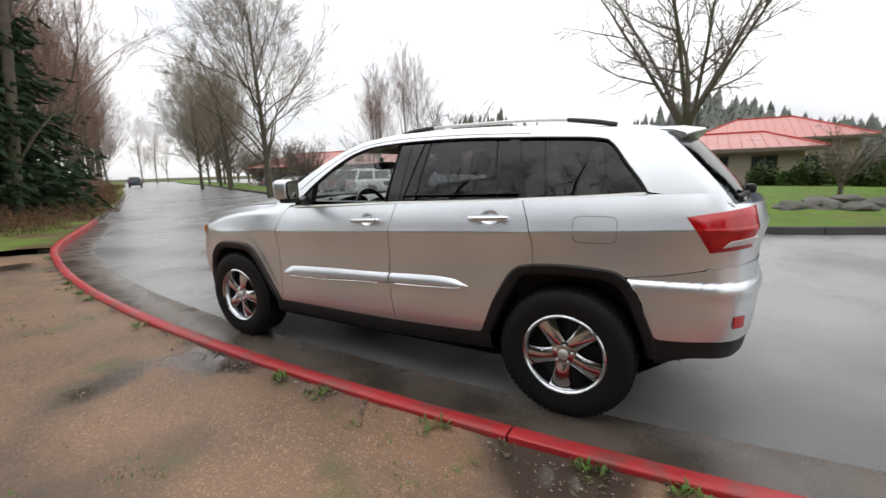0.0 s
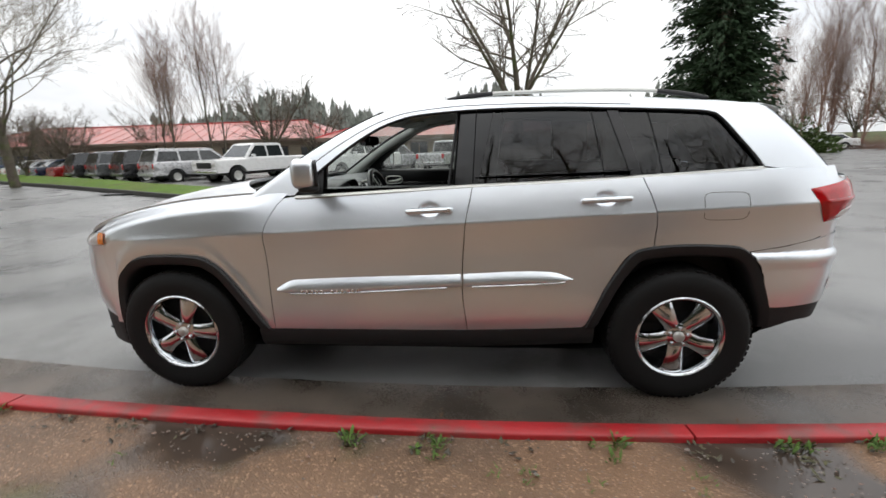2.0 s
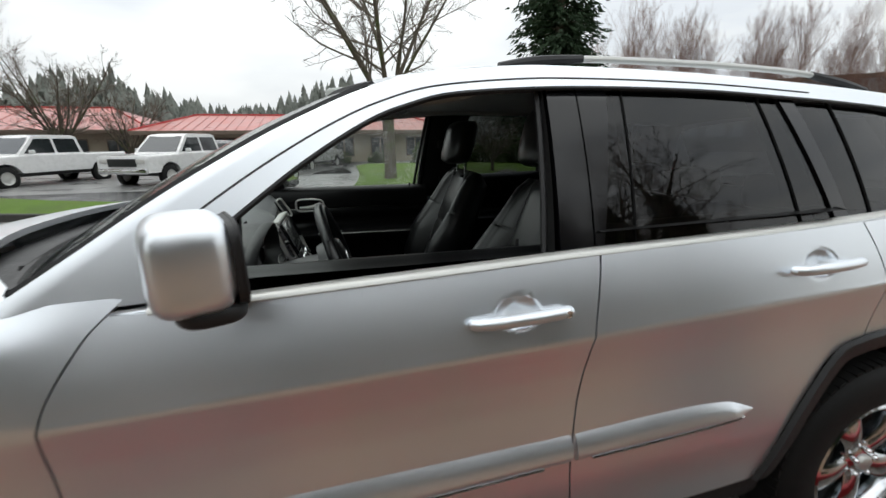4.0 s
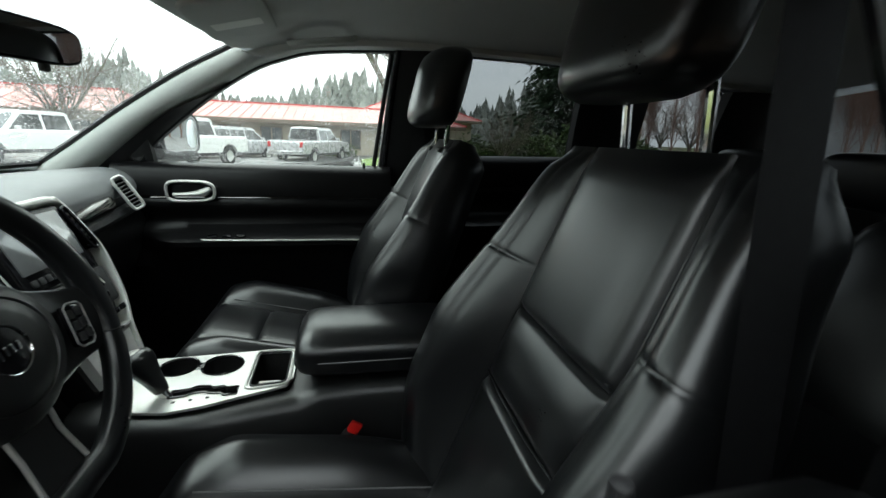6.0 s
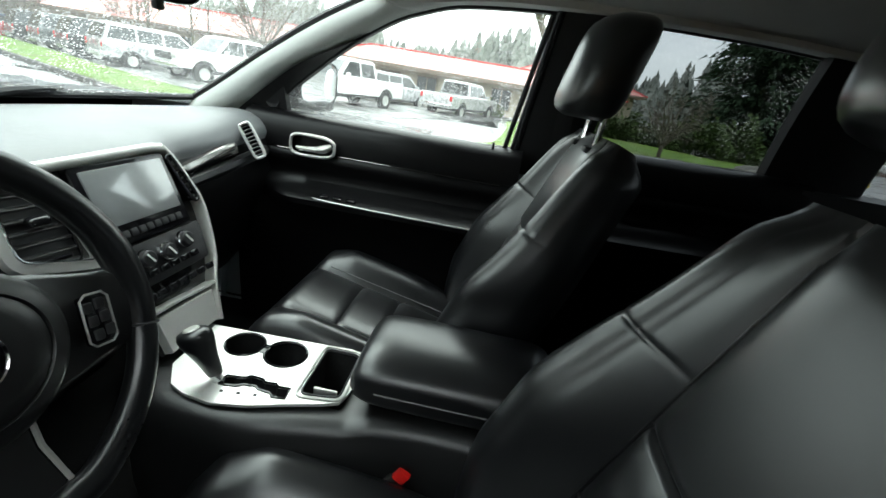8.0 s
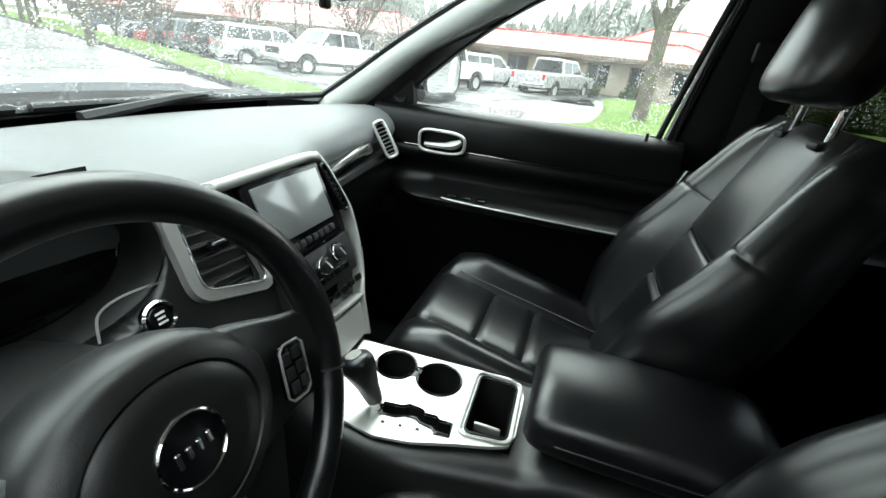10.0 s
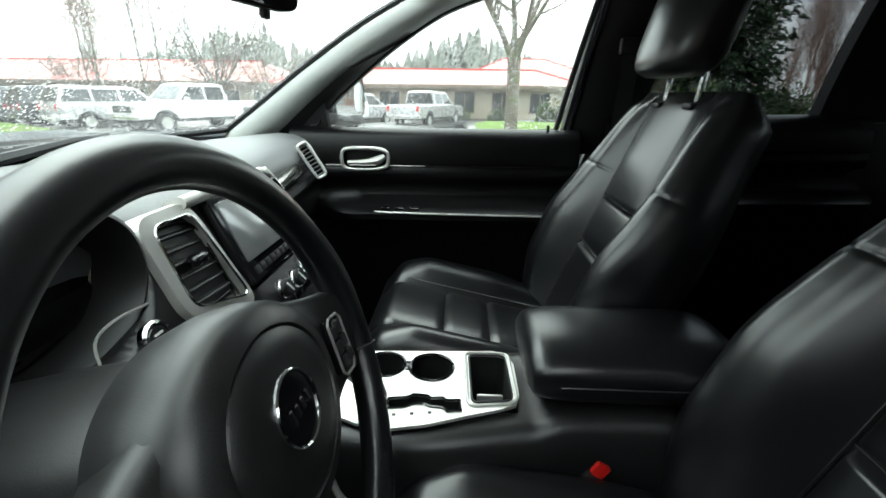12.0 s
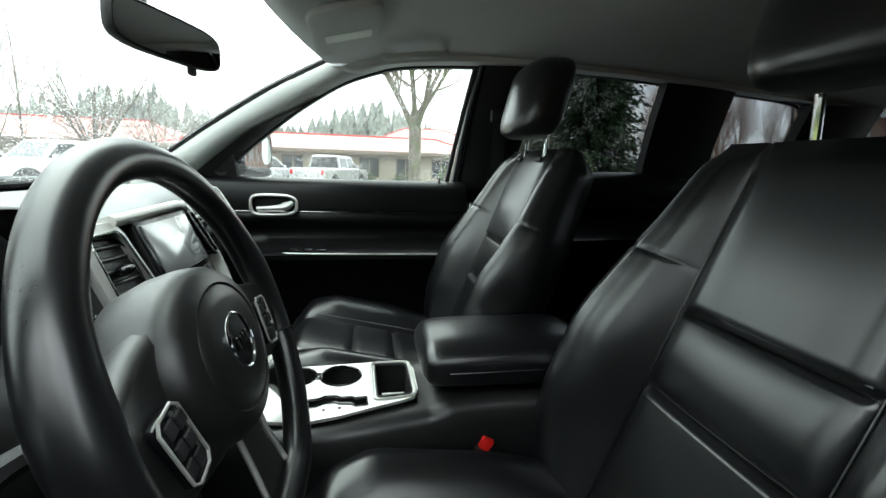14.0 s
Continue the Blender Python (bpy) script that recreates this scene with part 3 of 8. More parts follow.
SEAM_A = [(0.40, 0.60), (0.93, 0.605), (1.0, 0.612), (1.144, 0.685), (1.23, 0.772)]
SEAM_B = [(0.40, 1.748), (0.676, 1.722), (1.02, 1.742), (1.20, 1.778), (1.24, 1.786)]
SEAM_C = [(0.40, 2.735), (1.0, 2.735), (1.123, 2.713), (1.27, 2.66)]
SILL = [(0.5, 0.415), (1.7, 0.417), (2.40, 0.44)]
REAR_DOOR_LOW = [(1.7, 0.417), (2.38, 0.438)] + REAR_ARCH[1:5]
QUARTER_LOW = REAR_ARCH[2:8] + [(3.23, 0.868), (3.40, 0.89), (3.56, 0.922), (3.75, 0.95)]
doors = {}
for side in (-1, 1):
    who = "driver's" if side < 0 else "passenger's"
    panel("front_fender", side, [(0, -0.46), (2, -0.46)], SEAM_A, FRONT_ARCH[:-1] + [(0.575, 0.417), (0.62, 0.415)], FENDER_TOP, 70, 40)
    doors[side, 0] = panel("front_door", side, SEAM_A, SEAM_B, SILL, BELT, 170, 100, 0.05, "silver front door with a body-colour handle")
    doors[side, 1] = panel("rear_door", side, SEAM_B, SEAM_C, REAR_DOOR_LOW, BELT, 140, 90, 0.05, "silver rear door with a body-colour handle")
    panel("rear_quarter_panel", side, SEAM_C, [(0, 3.66), (2, 3.66)], QUARTER_LOW, BELT, 70, 40)

# bumpers wrap round the corners
def wrap(name, s0, s1, lo, hi, side, mat, proud=0.0, label="", ns=50, nz=14, profile=None, tuck=0.0):
    rows = []
    for i in range(ns + 1):
        s = lerp(s0, s1, i / ns)
        x = PLAN[min(int(s), 699)].x
        z0, z1 = (spline(lo, x) if isinstance(lo, list) else lo), (spline(hi, x) if isinstance(hi, list) else hi)
        w = smooth01((s1 - s) / tuck) if tuck else 1.0
        rows.append([body(s, lerp(z0, z1, j / nz), side, lerp(-0.006, proud + (spline(profile, lerp(z0, z1, j / nz)) if profile else 0), w)) for j in range(nz + 1)])
    bm = bmesh.new()
    grid(bm, rows)
    return part(name, bm, mat, car, label, smooth=30)


BUMP_R = [(0.40, -0.02), (0.55, 0.0), (0.76, 0.012), (0.82, 0.022), (0.846, 0.016), (0.86, 0.0), (0.95, 0.0)]
for side in (-1, 1):
    f0, f1 = 0, at_x(-0.455)
    wrap("front_bumper", f0, at_x(-0.395), 0.46, [(-0.86, 0.90), (-0.46, 0.935), (-0.3, 0.935)], side, SILVER, 0.002, tuck=22,
         profile=[(0.4, -0.03), (0.6, 0.015), (0.75, 0.02), (0.9, 0.0)])
    wrap("bumper_skirt", f0, at_x(-0.40), 0.27, 0.47, side, BLACK_TRIM, -0.01)
    wrap("headlamp", at_x(-0.78), at_x(-0.415), [(-0.86, 0.89), (-0.41, 0.93)], [(-0.86, 0.97), (-0.41, 1.01)], side, WHITE_LENS, 0.002, "clear headlamp lens at the corner")
    wrap("side_marker", at_x(-0.452), at_x(-0.405), 0.935, 1.005, side, AMBER, 0.007, "amber side marker lens", 6, 6)
    wrap("nose_panel", f0, at_x(-0.45), [(-0.86, 0.95), (-0.45, 0.99)], [(-0.86, 0.99), (-0.62, 1.01), (-0.45, 1.058)], side, SILVER, -0.002)
    wrap("rear_bumper", at_x(3.236), 699, [(3.236, 0.853), (3.295, 0.757), (3.376, 0.552), (3.42, 0.548), (3.70, 0.56), (3.9, 0.56)], [(3.236, 0.868), (3.40, 0.888), (3.56, 0.919), (3.75, 0.948), (3.9, 0.96)], side, SILVER, 0.0,
         profile=BUMP_R, nz=40, ns=110)
    wrap("tailgate_corner", at_x(3.655), 699, 0.89, 1.245, side, SILVER, -0.004)
    wrap("bumper_valance", at_x(3.385), 699, [(3.37, 0.40), (3.60, 0.46), (3.9, 0.46)], 0.555, side, BLACK_TRIM, -0.006)
    wrap("rear_reflector", at_x(3.722), at_x(3.772), 0.63, 0.69, side, RED_LENS, 0.012, "small red reflector in the bumper", 6, 6)

# lamps at the rear corner
for side in (-1, 1):
    def lamp_grid(corners, proud, mat, name, parent, label=""):
        rows = []
        for i in range(25):
            u = i / 24
            row = []
            for j in range(13):
                v = j / 12
                a = Vector(corners[0]).lerp(Vector(corners[1]), u)
                b = Vector(corners[3]).lerp(Vector(corners[2]), u)
                q = a.lerp(b, v)
                edge = min(u, 1 - u, v, 1 - v)
                row.append(body(at_x(q.x), q.y, side, proud * smooth01(edge / 0.12) + 0.002))
            rows.append(row)
        bm = bmesh.new()
        grid(bm, rows)
        return part(name, bm, mat, parent, label)
    tail = lamp_grid([(3.592, 1.012), (3.775, 1.035), (3.785, 1.235), (3.482, 1.188)], 0.014, RED_LENS, "tail_lamp", car, "red wrap-round tail lamp with a clear strip")
    lamp_grid([(3.62, 1.035), (3.772, 1.058), (3.778, 1.10), (3.655, 1.075)], 0.019, WHITE_LENS, "reversing_lens", tail, "clear strip low in the lamp")
    lamp_grid([(3.545, 1.105), (3.775, 1.125), (3.780, 1.150), (3.523, 1.135)], 0.0165, RED_LENS, "lamp_rib", tail)

# hood, with a raised middle
def hood_z(x, y):
    mid = spline([(-0.84, 0.965), (-0.75, 0.99), (-0.6, 1.045), (-0.46, 1.092), (-0.18, 1.172), (0.12, 1.225), (0.48, 1.258), (0.62, 1.262)], x)
    edge = spline(FENDER_TOP, max(x, -0.62)) + 0.004 - (0.03 if x < -0.62 else 0)
    y1 = abs(body(at_x(x), spline(FENDER_TOP, max(x, -0.62)), 1).y) - 0.004
    t = min(abs(y) / y1, 1.0)
    bulge = 0.012 * (smooth01((0.62 - t) / 0.06))
    return lerp(mid, edge, t ** 2.4) + bulge * smooth01((x + 0.8) / 0.3)


bm = bmesh.new()
rows = []
for i in range(61):
    v = i / 60
    row = []
    for j in range(65):
        w = j / 64 * 2 - 1
        x = lerp(-0.84 + 0.20 * abs(w) ** 2.5, 0.20 + 0.38 * abs(w) ** 2.2, v)
        y1 = abs(body(at_x(x), spline(FENDER_TOP, max(x, -0.62)), 1).y) - 0.004
        row.append((x, w * y1, hood_z(x, w * y1)))
    rows.append(row)
shell(bm, rows, (0, 0, -0.02))
part("hood", bm, SILVER, car, "silver hood with a raised middle", smooth=30)

# ---- the glasshouse ----
ROOF_LINE = [(0.50, 1.19), (0.66, 1.295), (0.857, 1.425), (1.10, 1.560), (1.33, 1.652), (1.62, 1.692), (1.83, 1.698), (2.2, 1.692), (2.52, 1.678), (3.0, 1.650),
             (3.25, 1.628), (3.36, 1.605), (3.43, 1.54), (3.50, 1.462), (3.61, 1.335), (3.68, 1.24)]
DLO_TOP = [(0.80, 1.206), (0.90, 1.303), (0.976, 1.366), (1.11, 1.465), (1.25, 1.549), (1.35, 1.588), (1.48, 1.618), (1.79, 1.637), (2.2, 1.637), (2.52, 1.623), (2.8, 1.608),
           (3.03, 1.590), (3.10, 1.560), (3.19, 1.442), (3.25, 1.365), (3.29, 1.303)]
DLO_LOW = [(0.80, 1.197), (0.95, 1.203), (1.35, 1.220), (1.78, 1.238), (2.2, 1.250), (2.67, 1.267), (3.0, 1.280), (3.29, 1.296)]
TAPER = [(0.5, 0.03), (0.9, 0.006), (1.8, 0.0), (2.6, 0.012), (3.0, 0.035), (3.32, 0.066), (3.7, 0.12)]


def side_y(x, z):
    h = z - 1.235
    return 0.888 - 0.33 * h - 0.33 * h * abs(h) - spline(TAPER, x)


def chain(pts, n):
    return [(p.x, p.y) for p in along([(x, z, 0) for x, z in pts], n)]


N_RING = 80
top_in, top_out = chain(DLO_TOP, N_RING), chain(ROOF_LINE, N_RING)
low_in, low_out = chain(DLO_LOW, N_RING), chain([(0.50, 1.172), (0.66, 1.182), (0.95, 1.1955), (1.35, 1.2125), (1.78, 1.2305), (2.2, 1.2425), (2.67, 1.2595), (3.0, 1.2725), (3.3, 1.2865), (3.55, 1.29), (3.68, 1.23)], N_RING)


def gpoint(xz, side, inset=0.0):
    return Vector((xz[0], side * (side_y(xz[0], xz[1]) - inset), xz[1]))


for side in (-1, 1):
    bm = bmesh.new()
    rows = []
    for i in range(N_RING):
        row = []
        for t in (0, 0.03, 0.25, 0.5, 0.75, 0.92, 1.0):
            x, z = lerp(top_in[i][0], top_out[i][0], t), lerp(top_in[i][1], top_out[i][1], t)
            row.append(gpoint((x, z), side, -0.006 if 0.0 < t < 0.95 else 0.012 if t == 0 else 0.0))
        rows.append(row)
    grid(bm, rows)
    rows = []
    for i in range(N_RING):
        (x0, z0), (x1, z1) = low_in[i], low_out[i]
        b = body(at_x(min(max(x1, 0.5), 3.66)), z1, side)
        y1 = max(abs(b.y) - 0.012, side_y(x1, z1)) if x1 > 0.78 else side_y(x1, z1)
        rows.append([Vector((lerp(x0, x1, t), side * lerp(side_y(x0, z0) - 0.012 * (t == 0), y1, t), lerp(z0, z1, t))) for t in (0, 0.15, 1.0)])
    grid(bm, rows)
    part("window_surround", bm, SILVER, car, "silver roof rail, pillars and window surround", smooth=40)
    bm = bmesh.new()
    grid(bm, [[gpoint(p, side, 0.006) + Vector((0, 0, 0.006)), gpoint(p, side, -0.012) + Vector((0, 0, 0.0045)), gpoint(p, side, -0.021) + Vector((0, 0, -0.001)), gpoint(p, side, -0.024) + Vector((0, 0, -0.007)), gpoint(p, side, -0.015) + Vector((0, 0, -0.012))] for p in low_in])
    part("belt_moulding", bm, SATIN, car, "bright belt moulding under the windows")
    bm = bmesh.new()
    tube(bm, [gpoint(p, side, -0.004) for p in top_in], 0.006, 6)
    part("window_seal", bm, BLACK_TRIM, car)
    bm = bmesh.new()
    seam = [(lerp(a[0], b[0], 0.42), lerp(a[1], b[1], 0.42)) for a, b in zip(top_in, top_out)]
    tube(bm, [gpoint(p, side, -0.0055) for p in seam if 0.82 < p[0] < 2.64], 0.0028, 5)
    part("door_frame_seam", bm, BLACK_TRIM, car)


def dlo(name, side, b0, b1, t0, t1, mat, inset, label="", nx=24, nz=12, thick=0.0, parent=None, gap=0.0):
    rows = []
    for i in range(nx + 1):
        xb, xt = lerp(b0, b1, i / nx), lerp(t0, t1, i / nx)
        zb, zt = spline(DLO_LOW, xb) - gap, spline(DLO_TOP, xt) + gap * 0.5
        rows.append([gpoint((lerp(xb, xt, j / nz), lerp(zb, zt, j / nz)), side, inset) for j in range(nz + 1)])
    bm = bmesh.new()
    if thick:
        shell(bm, rows, (0, -side * thick, 0))
    else:
        grid(bm, rows)
    return part(name, bm, mat, parent or car, label, smooth=60)


for side in (-1, 1):
    dlo("pillar_cover", side, 1.690, 1.783, 1.722, 1.806, GLOSS_BLACK, 0.004, "gloss black door pillar cover", thick=0.03)
    dlo("pillar_cover", side, 1.788, 1.812, 1.811, 1.905, GLOSS_BLACK, 0.004, "gloss black door pillar cover", thick=0.03)
    dlo("pillar_cover", side, 2.615, 2.672, 2.510, 2.568, GLOSS_BLACK, 0.004, "gloss black door pillar cover", thick=0.03)
    dlo("mirror_sail", side, 0.80, 0.955 if side < 0 else 0.885, 0.80, 0.955 if side < 0 else 0.885, BLACK_TRIM, 0.002, "black mirror corner of the door", thick=0.04)
    for nm, a in (("rear_door_glass", (1.805, 2.622, 1.898, 2.517)), ("quarter_glass", (2.665, 3.287, 2.560, 3.035))):
        dlo(nm, side, *a, TINT_GLASS, 0.012, "dark privacy glass with rain drops", gap=0.006)
    dlo("quarter_glass_end", side, 3.22, 3.287, 3.03, 3.285, TINT_GLASS, 0.012, gap=0.006)
g = dlo("front_door_glass", 1, 0.875, 1.70, 0.875, 1.735, SIDE_GLASS, 0.012, "clear side window with rain drops", gap=0.006)
g.visible_shadow = False

# windscreen
def screen_edge(x, side):
    z = spline(ROOF_LINE, x)
    return Vector((x, side * (side_y(x, z) - 0.03), z + 0.004))


bm = bmesh.new()
rows = []
for i in range(33):
    v = i / 32
    a, b = screen_edge(lerp(0.55, 1.27, v), -1), screen_edge(lerp(0.55, 1.27, v), 1)
    rows.append([a.lerp(b, j / 32) + Vector((-(1 - (j / 16 - 1) ** 2) * lerp(0.20, 0.10, v), 0, (1 - (j / 16 - 1) ** 2) * lerp(-0.015, 0.015, v))) for j in range(33)])
windscreen_rows = [[p.copy() for p in r] for r in rows]
grid(bm, rows)
g = part("windscreen", bm, CLEAR_GLASS, car, "windscreen with rain drops")
g.visible_shadow = False
bm = bmesh.new()
tube(bm, [r[0] for r in rows] + rows[-1][1:] + [r[-1] for r in rows[::-1]][1:], 0.009, 6)
tube(bm, rows[0], 0.012, 6)
part("windscreen_seal", bm, BLACK_TRIM, car)
# cowl grille and wipers
bm = bmesh.new()
cowl = []
for j in range(33):
    p = rows[0][j]
    xh = 0.60 + 0.10 * abs(j / 16 - 1) ** 3
    cowl.append([Vector((min(p.x + 0.02, 0.62), p.y, p.z - 0.006)), Vector((p.x - 0.06, p.y, p.z - 0.012)), Vector((p.x - 0.16, p.y, p.z - 0.02)), Vector((p.x - 0.24, p.y * 1.02, p.z - 0.05))])
grid(bm, cowl)
part("cowl_grille", bm, BLACK_TRIM, car, "black cowl grille under the windscreen")
for y0, y1 in ((-0.62, 0.02), (0.05, 0.62)):
    bm = bmesh.new()
    tube(bm, [(0.47 - 0.10 * (1 - (y / 0.7) ** 2), y, 1.222) for y in [lerp(y0, y1, k / 10) for k in range(11)]], 0.010, 6)
    w = part("wiper", bm, BLACK_TRIM, car, "black wiper lying on the cowl")
    bm = bmesh.new()
    tube(bm, [(0.43, y0 + 0.05, 1.205), (0.44, lerp(y0, y1, 0.5), 1.232), (0.42, lerp(y0, y1, 0.75), 1.235)], [0.014, 0.009, 0.006], 6)
    part("wiper_arm", bm, BLACK_TRIM, w)

# roof, rails and spoiler
def roof_z(x, y):
    z0 = spline(ROOF_LINE, min(x, 3.3))
    y0 = side_y(x, z0)
    return z0 + 0.052 * (1 - min(abs(y) / y0, 1) ** 2.2) - (max(0, x - 3.3) * 0.25)


bm = bmesh.new()
rows = []
for i in range(49):
    v = i / 48
    row = []
    for j in range(33):
        w = j / 16 - 1
        x = lerp(1.268 - 0.10 * (1 - w * w), 3.37 + 0.03 * (1 - w * w), v)
        y0 = side_y(x, spline(ROOF_LINE, min(x, 3.3))) - 0.001
        row.append((x, w * y0, roof_z(x, w * y0)))
    rows.append(row)
shell(bm, rows, (0, 0, -0.012))
part("roof", bm, SILVER, car, "silver roof panel", smooth=40)
for side in (-1, 1):
    rail = [(x, side * (0.575 - 0.02 * (x - 1.7)), z) for x, z in ((1.64, 1.704), (1.75, 1.722), (1.90, 1.733), (2.1, 1.735), (2.4, 1.733), (2.65, 1.726), (2.82, 1.715), (2.98, 1.692), (3.10, 1.668))]
    bm = bmesh.new()
    tube(bm, along(rail, 30), 0.013, 8, flat=0.8)
    r = part("roof_rail", bm, SATIN, car, "bright roof rail with dark feet")
    for k in (0, -3):
        bm = bmesh.new()
        tube(bm, along(rail[k:k + 3] if k >= 0 else rail[-3:], 10), [0.0155 + 0.003 * math.sin(math.pi * j / 9) for j in range(10)], 8, flat=0.8)
        part("rail_foot", bm, BLACK_TRIM, r)
bm = bmesh.new()
rows = []
for j in range(33):
    w = j / 16 - 1
    y = w * 0.61
    xr = 3.55 - 0.10 * abs(w) ** 3
    z0 = roof_z(3.33, y) + 0.004
    rows.append([(3.32, y, z0), (lerp(3.32, xr, 0.5), y, z0 - 0.004), (xr - 0.01, y, z0 - 0.022), (xr, y, z0 - 0.032), (xr - 0.012, y, z0 - 0.046), (3.40, y, z0 - 0.075), (3.33, y, z0 - 0.05)])
vs = grid(bm, rows, close_v=True)
bm.faces.new(vs[0])
bm.faces.new(vs[-1][::-1])
part("roof_spoiler", bm, SILVER, car, "silver spoiler over the rear window", smooth=45)

# tailgate
bm = bmesh.new()
rows = []
for i in range(25):
    v = i / 24
    x, z = chain([(3.36, 1.605), (3.43, 1.54), (3.50, 1.462), (3.61, 1.335), (3.68, 1.24)], 25)[i]
    y = side_y(x, z) + 0.004
    rows.append([(x + 0.11 * (1 - (j / 12 - 1) ** 2) ** 0.8, (j / 12 - 1) * y, z + 0.012 * (1 - (j / 12 - 1) ** 2)) for j in range(25)])
grid(bm, rows)
part("rear_window", bm, TINT_GLASS, car, "dark tinted rear window", smooth=60)
bm = bmesh.new()
low = []
for j in range(25):
    w = j / 12 - 1
    top = Vector(rows[-1][j])
    low.append([top, Vector((lerp(top.x, 3.82 - 0.1 * w * w, 0.5) + 0.02, top.y, 1.15)), Vector((3.85 - 0.12 * w * w, top.y * 0.94, 1.0)), Vector((3.85 - 0.14 * w * w, top.y * 0.92, 0.92))])
grid(bm, low)
part("tailgate", bm, SILVER, car, "silver tailgate", smooth=60)
bm = bmesh.new()
tube(bm, [(3.69, -0.70, 1.27), (3.76, -0.45, 1.285), (3.78, -0.1, 1.29)], 0.012, 6)
box(bm, (3.76, -0.46, 1.30), (0.05, 0.06, 0.05), 0.015)
part("rear_wiper", bm, BLACK_TRIM, car, "black rear wiper")

# flares, wells, sills, underside
for side in (-1, 1):
    for hub, arch in ((0.0, FRONT_ARCH), (2.915, REAR_ARCH)):
        out = chain(arch, 48)
        bm = bmesh.new()
        rows = []
        for x, z in out:
            a = body(at_x(x), z, side, 0.002)
            k = 0.875
            ix, iz = hub + (x - hub) * k, 0.385 + (z - 0.385) * k
            if z < 0.47:
                iz = z
            mid = Vector((lerp(x, ix, 0.12), a.y + side * 0.014, lerp(z, iz, 0.12)))
            m2 = Vector((lerp(x, ix, 0.8), a.y + side * 0.010, lerp(z, iz, 0.8)))
            rows.append([a, mid, m2, Vector((ix, a.y - side * 0.006, iz)), Vector((ix, a.y - side * 0.06, iz))])
        grid(bm, rows)
        part("wheel_arch_flare", bm, BLACK_TRIM, car, "black plastic wheel arch flare", smooth=50)
        bm = bmesh.new()
        grid(bm, [[Vector((r[4].x, r[4].y, r[4].z)), Vector((r[4].x, side * 0.62, r[4].z)), Vector((hub, side * 0.60, r[4].z))] for r in rows])
        part("wheel_well", bm, BLACK_TRIM, car)
    bm = bmesh.new()
    rows = []
    for k in range(30):
        x = lerp(0.50, 2.46, k / 29)
        y = abs(body(at_x(x), 0.42, 1).y)
        z = spline(SILL, x)
        rows.append([(x, side * (y - 0.012), z + 0.012), (x, side * (y - 0.004), z - 0.008), (x, side * (y - 0.016), z - 0.075), (x, side * (y - 0.045), z - 0.125), (x, side * (y - 0.12), z - 0.160), (x, side * 0.5, z - 0.165)])
    grid(bm, rows)
    part("sill_cladding", bm, BLACK_TRIM, car, "black sill under the doors", smooth=50)
bm = bmesh.new()
grid(bm, [[(x, y, z) for y in (-0.80, -0.4, 0, 0.4, 0.80)] for x, z in ((-0.60, 0.36), (-0.42, 0.27), (0.5, 0.245), (2.4, 0.245), (3.3, 0.30), (3.5, 0.44))])
part("underbody", bm, BLACK_TRIM, car)

# side mouldings with a bright strip of small raised marks
for side in (-1, 1):
    for x0, x1, door in ((0.645, 1.716, 0), (1.730, 2.325, 1)):
        bm = bmesh.new()
        rows = []
        for k in range(41):
            x = lerp(x0, x1, k / 40)
            zt = spline([(0.645, 0.672), (0.75, 0.722), (1.72, 0.758), (2.10, 0.772), (2.22, 0.765), (2.325, 0.728)], x)
            zb = spline([(0.645, 0.655), (0.75, 0.640), (1.72, 0.683), (2.22, 0.705), (2.325, 0.722)], x)
            w = 0.024 * min(1, (zt - zb) / 0.05)
            s = at_x(x)
            rows.append([body(s, zt, side, 0.0), body(s, lerp(zb, zt, 0.75), side, w * 0.55), body(s, lerp(zb, zt, 0.38), side, w), body(s, lerp(zb, zt, 0.22), side, w * 0.97),
                         body(s, lerp(zb, zt, 0.06), side, w * 0.55), body(s, zb, side, 0.0)])
        vs = grid(bm, rows)
        bm.faces.new(vs[0])
        bm.faces.new(vs[-1][::-1])
        mo = part("side_moulding", bm, SILVER, doors[side, door], "silver door moulding", smooth=40)
        bm = bmesh.new()
        tube(bm, [r[4] + Vector((0, side * 0.003, 0)) for r in rows[3:-3]], 0.0045, 6)
        part("moulding_strip", bm, CHROME, mo, "thin bright strip")
        if door == 0 and side < 0:
            # the maker's name stays a row of plain bright bars
            for k in range(12):
                if k == 5:
                    continue
                x = 0.80 + k * 0.030
                s = at_x(x)
                c = body(s, spline([(0.645, 0.655), (0.75, 0.640), (1.72, 0.683)], x) + 0.018, side, 0.022)
                bm = bmesh.new()
                box(bm, c, (0.016, 0.005, 0.016), 0.002, 1)
                part("badge_bar", bm, CHROME, mo)

